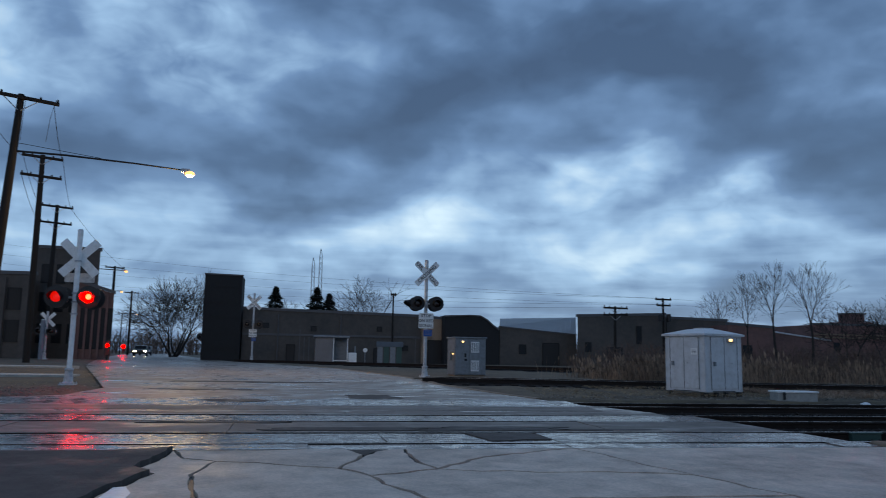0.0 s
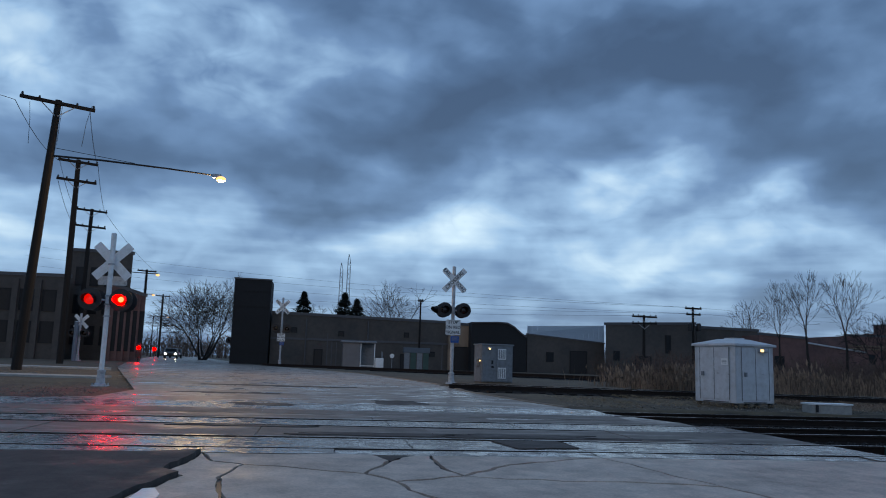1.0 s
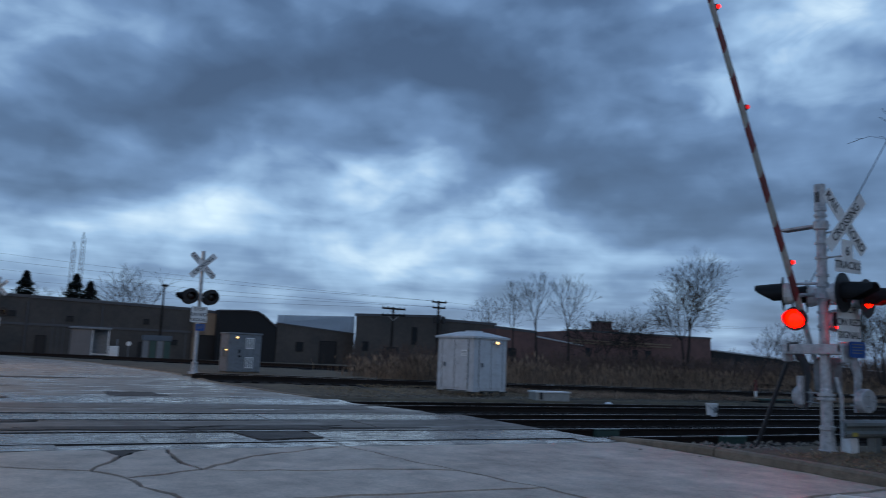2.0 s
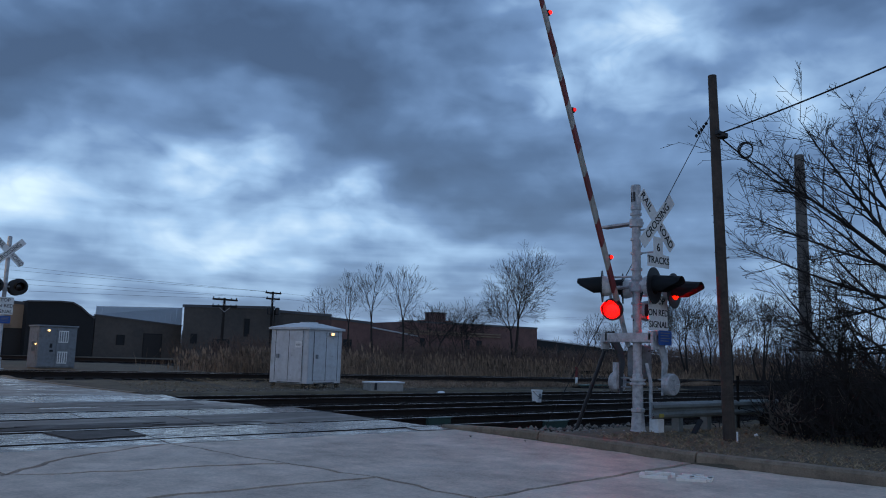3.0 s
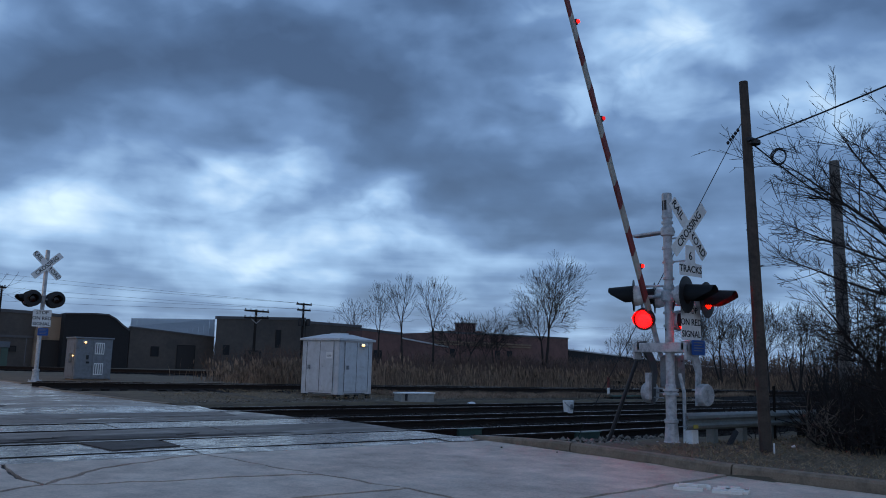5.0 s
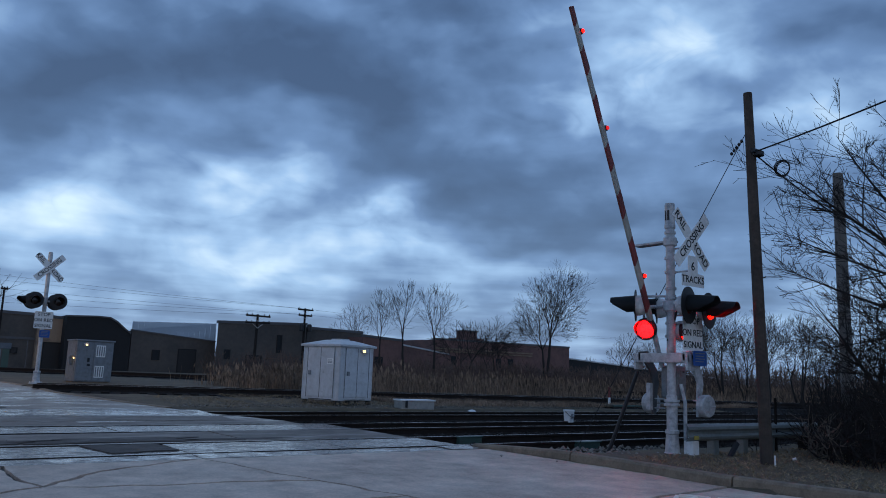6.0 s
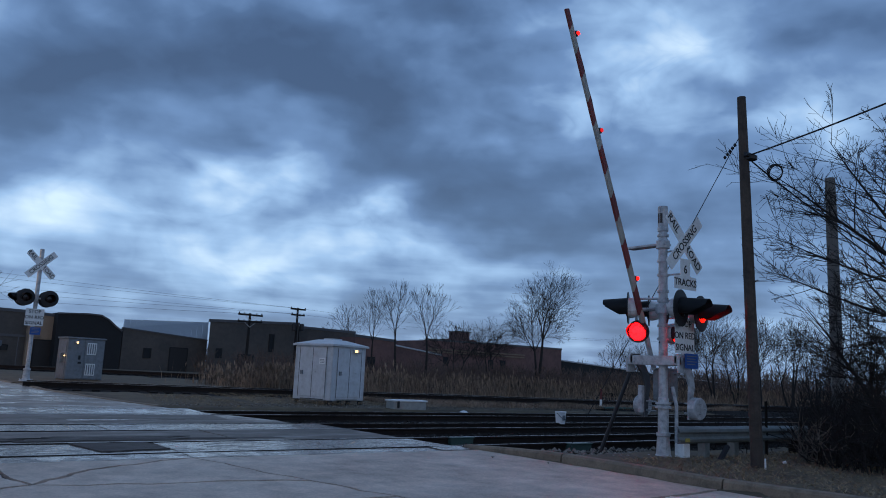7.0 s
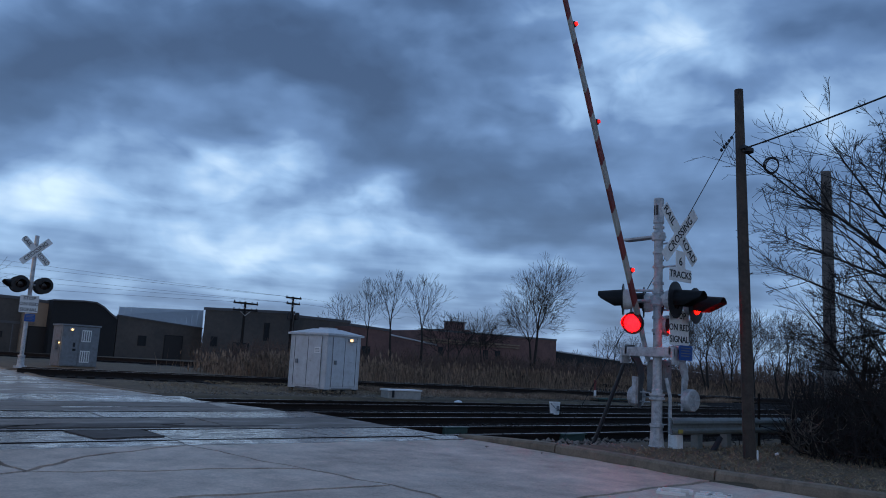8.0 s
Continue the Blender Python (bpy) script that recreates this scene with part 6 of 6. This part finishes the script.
for i, (az, d, top, nm, kw) in enumerate([
    (-8.3, 104, 5.9, "wide bare tree beside the street", dict(trunks=6, fan=0.75, spread=(20, 42), lift=0.1, bole=0.5)),
    (4.2, 100, 5.9, "bare spreading tree behind the warehouse", dict(trunks=2, fan=0.3, spread=(22, 46), lift=0.1, levels=6)),
    (5.2, 100, 5.9, "bare spreading tree behind the warehouse", dict(trunks=2, fan=0.3, spread=(22, 46), lift=0.1, levels=6)),
    (-0.1, 110, 4.2, "distant bare tree behind the warehouse", dict(trunks=3, fan=0.5, levels=6)),
    (32.3, 62, 6.45, "slender bare tree in the reeds", dict(spread=(14, 30), lift=0.75, bole=1.9)),
    (34.0, 60, 7.1, "tall slender bare tree in the reeds", dict(spread=(14, 30), lift=0.75, bole=1.5)),
    (36.35, 58, 7.0, "tall slender bare tree in the reeds", dict(spread=(15, 32), lift=0.7, bole=1.6)),
    (30.1, 90, 5.0, "distant bare tree behind the brick wing", dict(spread=(20, 40), trunks=3, fan=0.35, lift=0.3, levels=6)),
    (44.5, 60, 9.0, "bare broad-crowned twin-trunked tree in the reeds", dict(spread=(16, 37), lift=0.32, trunks=2, fan=0.17, bole=1.6, levels=8, girth=0.019)),
    (40.7, 62, 4.6, "low bushy bare tree before the brick building", dict(spread=(24, 55), lift=0.05, trunks=3, fan=0.5, bole=0.8)),
    (38.4, 66, 4.1, "low bushy bare tree before the brick building", dict(spread=(24, 50), lift=0.05, trunks=3, fan=0.5, bole=0.6, levels=6)),
    (50.1, 110, 3.5, "distant round bare tree", dict(spread=(20, 45), trunks=2, levels=6)),
    (51.3, 112, 3.0, "distant round bare tree", dict(spread=(20, 45), trunks=2, levels=6)),
    (55.0, 50, 4.9, "bare tree at the edge of the thicket", dict(trunks=2)),
    (56.6, 46, 5.4, "bare tree at the edge of the thicket", dict(trunks=2)),
    (58.2, 44, 5.0, "bare tree at the edge of the thicket", dict(trunks=3)),
    (59.8, 42, 5.4, "bare tree at the edge of the thicket", dict(trunks=2)),
    (61.4, 40, 5.2, "bare tree at the edge of the thicket", dict(trunks=3)),
    (63.0, 38, 4.2, "bare tree at the edge of the thicket", dict(trunks=3)),
    (65.0, 36, 4.4, "bare tree at the edge of the thicket", dict(trunks=3)),
]):
    x, y = d * math.sin(radians(az)), d * math.cos(radians(az))
    bare_tree("bare_tree", x, y, 1.15 + d * math.tan(radians(top)) - zg(y), 20 + i, nm, fine=0.0135 * d / 60, **kw)

# the big tree whose limbs hang over the verge
def low_limbed_tree(x, y, seed):
    """A short trunk with long limbs that sweep out low on both sides."""
    r = random.Random(seed)
    t = thing("big_bare_tree", pose(x, y, zg(y) - 0.06), "large bare tree sweeping long low limbs over the verge", "tree", "bare trees")
    wood, twigs = Limbs(), Limbs()
    out, deep = Vector((-0.43, 0.90, 0)), Vector((0.90, 0.43, 0))
    wood.limb([Vector((0.1, 0, -0.2)), Vector((0.04, 0.02, 1.2)), Vector((0.0, 0.05, 2.6)), Vector((-0.03, 0.05, 4.0)), Vector((-0.02, 0.0, 6.2))], [0.17, 0.14, 0.12, 0.08, 0.02], 9)
    # height on the trunk, reach, depth, height of the tip, girth, start off the trunk
    for z0, reach, depth, z1, girth, off in [
            (3.0, 2.5, 0.3, 5.15, 0.042, 0), (3.2, 1.6, -0.3, 5.5, 0.040, 0), (3.6, 0.6, 0.3, 5.9, 0.036, 0), (2.4, 2.4, -0.4, 3.2, 0.036, 0),
            (0.35, 2.1, 0.2, 2.75, 0.052, 0.45), (2.4, 1.9, 0.4, 1.95, 0.026, 0), (2.9, 2.4, -0.5, 3.9, 0.032, 0), (1.6, 1.7, 0.3, 1.6, 0.022, 0),
            (3.7, 1.1, 0.7, 5.2, 0.030, 0), (1.4, 1.3, -0.4, 2.3, 0.032, 0), (1.8, 1.1, 0.6, 1.5, 0.026, 0), (1.0, 1.5, -0.2, 1.3, 0.022, 0), (0.7, 1.0, 0.4, 2.7, 0.036, 0.1), (2.1, 1.4, 0.2, 3.3, 0.028, 0), (2.0, 1.5, -0.6, 2.6, 0.028, 0), (1.1, 1.0, 0.5, 1.9, 0.030, 0.2), (2.7, 1.9, 0.8, 4.5, 0.030, 0),
            (2.8, -2.2, 0.2, 4.6, 0.040, 0), (3.2, -1.4, -0.5, 5.4, 0.036, 0), (2.2, -2.0, 0.5, 2.9, 0.032, 0), (3.5, 0.2, 1.6, 5.5, 0.034, 0), (2.9, -0.2, -1.3, 4.8, 0.034, 0)]:
        a = out * off + Vector((0, 0.03, z0))
        b = out * reach * 0.98 + deep * depth + Vector((0, 0, z1))
        grow(r, a, (b - a) - Vector((0, 0, 0.08)), (b - a).length, girth, 1, 4, wood, twigs, 0.15, (24, 62), (0, 14, 6, 3), 0.0037)
    wood.make("trunk", BARK, t)
    twigs.make("crown", TWIG, t)


low_limbed_tree(13.66, 4.90, 7)
bare_tree("big_bare_tree", 17.6, 6.0, 5.2, 11, "large bare tree with fine twigs behind the timber pole", levels=8, spread=(18, 42), lift=0.15, girth=0.012, fine=0.0042, trunks=3, fan=0.4, bole=0.9)


def thicket(name, x0, x1, y0, y1, count, tall, seed, label, material, r0=0.008, edge=None):
    """A tangle of dead stems and twigs, one object; edge: (x, y, slope) of its ragged border."""
    r = random.Random(seed)
    lim = Limbs()
    for _ in range(count):
        x, y = r.uniform(x0, x1), r.uniform(y0, y1)
        if edge and y > edge[1] + edge[2] * (x - edge[0]) + 0.35 * noise.noise(Vector((x * 0.9, y * 0.9, 5))):
            continue
        h = r.uniform(0.35, 1.0) * tall
        p = Vector((x, y, zg(y) - 0.05))
        d = Vector((r.gauss(0, 0.35), r.gauss(0, 0.35), 1)).normalized()
        pts = [p]
        for k in range(4):
            d = (d + Vector((r.gauss(0, 0.25), r.gauss(0, 0.25), r.gauss(0, 0.12)))).normalized()
            pts.append(pts[-1] + d * h / 4)
        lim.limb(pts, [r0 * 1.6, r0 * 1.3, r0, r0 * 0.8, r0 * 0.5], 3)
        for k in range(5):
            i = r.randint(1, 3)
            q = pts[i]
            e = Vector((r.gauss(0, 1), r.gauss(0, 1), r.uniform(-0.1, 0.9))).normalized()
            lim.limb([q, q + e * h * 0.16, q + (e + Vector((0, 0, 0.3))) * h * 0.3], [r0 * 0.9, r0 * 0.7, r0 * 0.4], 3)
    o = lim.make(name, material, None)
    return tagged(o, label, "brush", kind="stuff")


thicket("thicket", 12.5, 20, 4.2, 9.4, 2000, 1.5, 3, "dense dark thicket of dead stems along the verge", TWIG, edge=(12.6, 6.55, 0.5))
thicket("saplings", 12.7, 14.8, 6.0, 7.2, 30, 1.15, 21, "pale dead saplings standing before the dark thicket", mat("pale_stem", (0.17, 0.135, 0.105), 0.9, vary=0.3, bump=0.2), 0.009)
thicket("thicket", 13.0, 20, 6.6, 9.6, 110, 1.0, 5, "thin scatter of dead stems behind the guard rail", TWIG, 0.006)
thicket("thicket", 15.0, 23, 4.5, 11.0, 420, 2.5, 6, "tall thin dead brush behind the thicket", TWIG, 0.007, edge=(12.6, 6.5, 0.5))
thicket("brush_row", 40, 62, 22, 38, 1300, 2.1, 8, "grey bare brush along the yard", BRUSH, 0.016)
thicket("brush_row", 38, 60, 40, 56, 900, 2.3, 9, "grey bare brush before the brick building", BRUSH, 0.026)


thicket("brush_row", 20, 44, 42, 56, 1000, 2.3, 12, "brown bare brush behind the reeds", BRUSH, 0.017)
thicket("brush_row", 17, 48, 30, 43, 1500, 1.3, 13, "brown bare brush among the reeds", BRUSH, 0.013)


def reeds(name, count, place, tall, label, seed, lay=0.0, material=None):
    """Dry reed stems with bent blades and plumes, one object."""
    r = random.Random(seed)
    v, f = [], []
    for _ in range(count):
        x, y = place(r)
        clump = noise.noise(Vector((x * 0.30, y * 0.30, 2.0))) + 0.6 * noise.noise(Vector((x * 0.95, y * 0.95, 7.0)))
        if not lay and clump < r.uniform(-0.7, 0.1):
            continue
        h = tall * r.uniform(0.35, 1.1) * (1.0 + 0.75 * clump)
        bx_, by_ = r.gauss(0, 0.22) * h, r.gauss(0, 0.22) * h
        if lay:
            bx_, by_ = r.gauss(0, lay), r.gauss(0, lay)
        a = r.uniform(0, 3.14)
        w = r.uniform(0.005, 0.013) * (0.7 if lay else 1.0)
        cx, cy = math.cos(a) * w, math.sin(a) * w
        z = zg(y) + (0.075 if lay and x > 9 else 0.0 if lay else -0.05)
        b = len(v)
        v += [(x - cx, y - cy, z), (x + cx, y + cy, z), (x + bx_ * 0.4 + cx * 0.8, y + by_ * 0.4 + cy * 0.8, z + h * 0.6), (x + bx_ * 0.4 - cx * 0.8, y + by_ * 0.4 - cy * 0.8, z + h * 0.6), (x + bx_, y + by_, z + h)]
        f += [(b, b + 1, b + 2, b + 3), (b + 3, b + 2, b + 4)]
        if not lay and r.random() < 0.22:
            b = len(v)
            px, py, pz = x + bx_, y + by_, z + h
            k = 0.035 + 0.02 * r.random()
            v += [(px, py, pz - 0.10), (px + k, py, pz + 0.05), (px + bx_ * 0.12, py + k, pz + 0.22), (px - k, py, pz + 0.05), (px, py - k, pz + 0.05)]
            f += [(b, b + 1, b + 2), (b, b + 2, b + 3), (b, b + 3, b + 4), (b + 4, b + 2, b + 1)]
    me = bpy.data.meshes.new(name)
    me.from_pydata(v, [], f)
    me.materials.append(material or REED)
    return tagged(new(name, me), label, "reeds", kind="stuff")


def reed_band(r):
    x = r.uniform(12.5, 60)
    edge = 2.0 + 1.8 * noise.noise(Vector((x * 0.22, 0, 4))) + 0.8 * noise.noise(Vector((x * 0.9, 0, 6)))
    return x, track_c(x) + 1.2 + edge + abs(r.gauss(0, 7)) * (0.4 if x < 16 else 1.0)


def yard_place(r):
    x = 13.5 + 20 * r.random() ** 1.4
    return x, 19.4 + (max(track_c(x) - 2.6, 19.8) - 19.4) * r.random()


reeds("reed_bed", 30000, reed_band, 0.72, "dense bed of dry tan reeds along the yard", 1)
reeds("reed_clump", 4200, lambda r: (r.gauss(15.0, 1.3), r.gauss(31.5, 1.2)), 0.72, "pale tan clump of dry reeds", 2)
reeds("verge_grass", 20000, lambda r: (r.uniform(9.5, 14.5), 0.5 + 7.4 * r.random() ** 1.5), 0.045, "flattened dead tan grass on the verge behind the kerb", 3, 0.07, STRAW)
reeds("yard_grass", 16000, yard_place, 0.16, "low dead brown grass between the tracks", 6, 0.10, REED)
reeds("yard_straw", 5000, lambda r: (6.8 + 8 * r.random(), r.uniform(19.6, 23.8)), 0.05, "scattered pale straw on the gravel round the shed", 9, 0.11, STRAW)
reeds("verge_grass", 6000, lambda r: (r.uniform(-16, -5.8), r.uniform(21.5, 34)), 0.03, "flattened dead grass on the corner verge", 4, 0.09, STRAW)


# firs behind the warehouse
def fir(x, y, h, seed):
    r = random.Random(seed)
    t = thing("fir_tree", pose(x, y, zg(y)), "dark pointed fir behind the warehouse", "tree", "firs")
    part("trunk", tubed([(0, 0, 0), (0, 0, h)], [0.22, 0.03], 7), BARK, t)
    v, f = [], []
    for _ in range(5000):
        u = r.random() ** 0.8
        z = h * (0.12 + 0.88 * u)
        reach = (1 - u) ** 0.9 * h * 0.52 * r.uniform(0.3, 1.05) * (0.75 + 0.25 * math.sin(u * 60)) + 0.06
        a = r.uniform(0, 6.283)
        p = Vector((math.cos(a) * reach, math.sin(a) * reach, z - reach * 0.35))
        s = r.uniform(0.14, 0.36)
        d = Vector((math.cos(a + r.gauss(0, 0.6)), math.sin(a + r.gauss(0, 0.6)), r.uniform(-0.5, 0.2)))
        n = Vector((-d.y, d.x, r.uniform(-0.5, 0.5))) * 0.35
        b = len(v)
        v += [p - d * s + n * 0, p + n * s, p + d * s, p - n * s]
        f.append((b, b + 1, b + 2, b + 3))
    me = bpy.data.meshes.new("needles")
    me.from_pydata(v, [], f)
    me.materials.append(FIR)
    o = new("needles", me)
    o.parent = t


fir(-2.7, 105, 9.5, 1)
fir(2.75, 105, 9.6, 2)
fir(4.4, 105, 8.8, 3)

# a distant line of bare woods round the horizon
r = random.Random(33)
lim = Limbs()
for _ in range(2600):
    a = r.uniform(-60, 110)
    d = r.uniform(190, 260)
    x, y = d * math.sin(radians(a)), d * math.cos(radians(a))
    h = r.uniform(3, 7.5)
    lim.limb([Vector((x, y, 0)), Vector((x + r.gauss(0, 0.6), y, h * 0.6)), Vector((x + r.gauss(0, 1.5), y, h))], [0.16, 0.12, 0.04], 3)
    for k in range(6):
        q = Vector((x, y, h * r.uniform(0.3, 0.8)))
        lim.limb([q, q + Vector((r.gauss(0, 1.3), r.gauss(0, 1), r.uniform(0.4, 2.0)))], [0.08, 0.03], 3)
tagged(lim.make("far_woods", BRUSH, None), "distant belt of bare woods along the horizon", "woods", kind="stuff")


# ---- car coming along the street with its lamps lit ----
def car(x, y, turn, paint, lit, label):
    t = thing("car", pose(x, y, zg(y), 0, 0, turn), label, "car", "cars on the street")
    outline = [(-2.2, 0.35), (-2.25, 0.75), (-1.3, 0.92), (-0.7, 1.42), (0.9, 1.45), (1.6, 1.0), (2.2, 0.92), (2.25, 0.4)]
    bm = bmesh.new()
    le, ri = [bm.verts.new((-0.88, a, b)) for a, b in outline], [bm.verts.new((0.88, a, b)) for a, b in outline]
    n = len(outline)
    for i in range(n):
        bm.faces.new((le[i], le[(i + 1) % n], ri[(i + 1) % n], ri[i]))
    bm.faces.new(le[::-1])
    bm.faces.new(ri)
    bmesh.ops.recalc_face_normals(bm, faces=bm.faces)
    bmesh.ops.bevel(bm, geom=bm.edges[:], offset=0.06, segments=2, affect="EDGES")
    part("body", bm, paint, t)
    bm = bmesh.new()
    q = [bm.verts.new(c) for c in ((-0.75, -1.30, 0.955), (0.75, -1.30, 0.955), (0.68, -0.76, 1.40), (-0.68, -0.76, 1.40))]
    bm.faces.new(q)
    bmesh.ops.solidify(bm, geom=bm.faces[:], thickness=0.02)
    part("windscreen", bm, PANE, t)
    for sx in (-0.8, 0.8):
        for sy in (-1.4, 1.4):
            w = part("wheel", moved(lathe([(0.2, -0.1), (0.33, -0.1), (0.33, 0.1), (0.2, 0.1)], 18, "Y"), pose(sx, sy, 0.33, 0, 0, 90)), BLACK, t)
            part("rim", moved(lathe([(0.19, -0.105), (0.19, 0.105)], 12, "Y"), pose(sx, sy, 0.33, 0, 0, 90)), GALV, w)
        part("headlight", moved(lathe([(0.14, 0.0), (0.12, 0.05), (0.04, 0.08)], 12, "Y"), pose(sx * 0.8, -2.26, 0.66)), HEAD if lit else GALV, t, "lit headlight" if lit else "")
    part("bumper", boxed(-0.9, 0.9, -2.32, -2.2, 0.3, 0.55, 0.04), BLACK, t)
    part("grille", boxed(-0.45, 0.45, -2.285, -2.25, 0.58, 0.74, 0.01), BLACK, t)


CARPAINT = mat("car_paint", (0.26, 0.25, 0.23), 0.25, metal=0.4, vary=0.1, bump=0)
car(-20.53, 112.0, 8, CARPAINT, True, "pale grey car driving up with bright headlights")
car(-22.4, 126.0, 8, CARPAINT, False, "pale grey car further along the street")
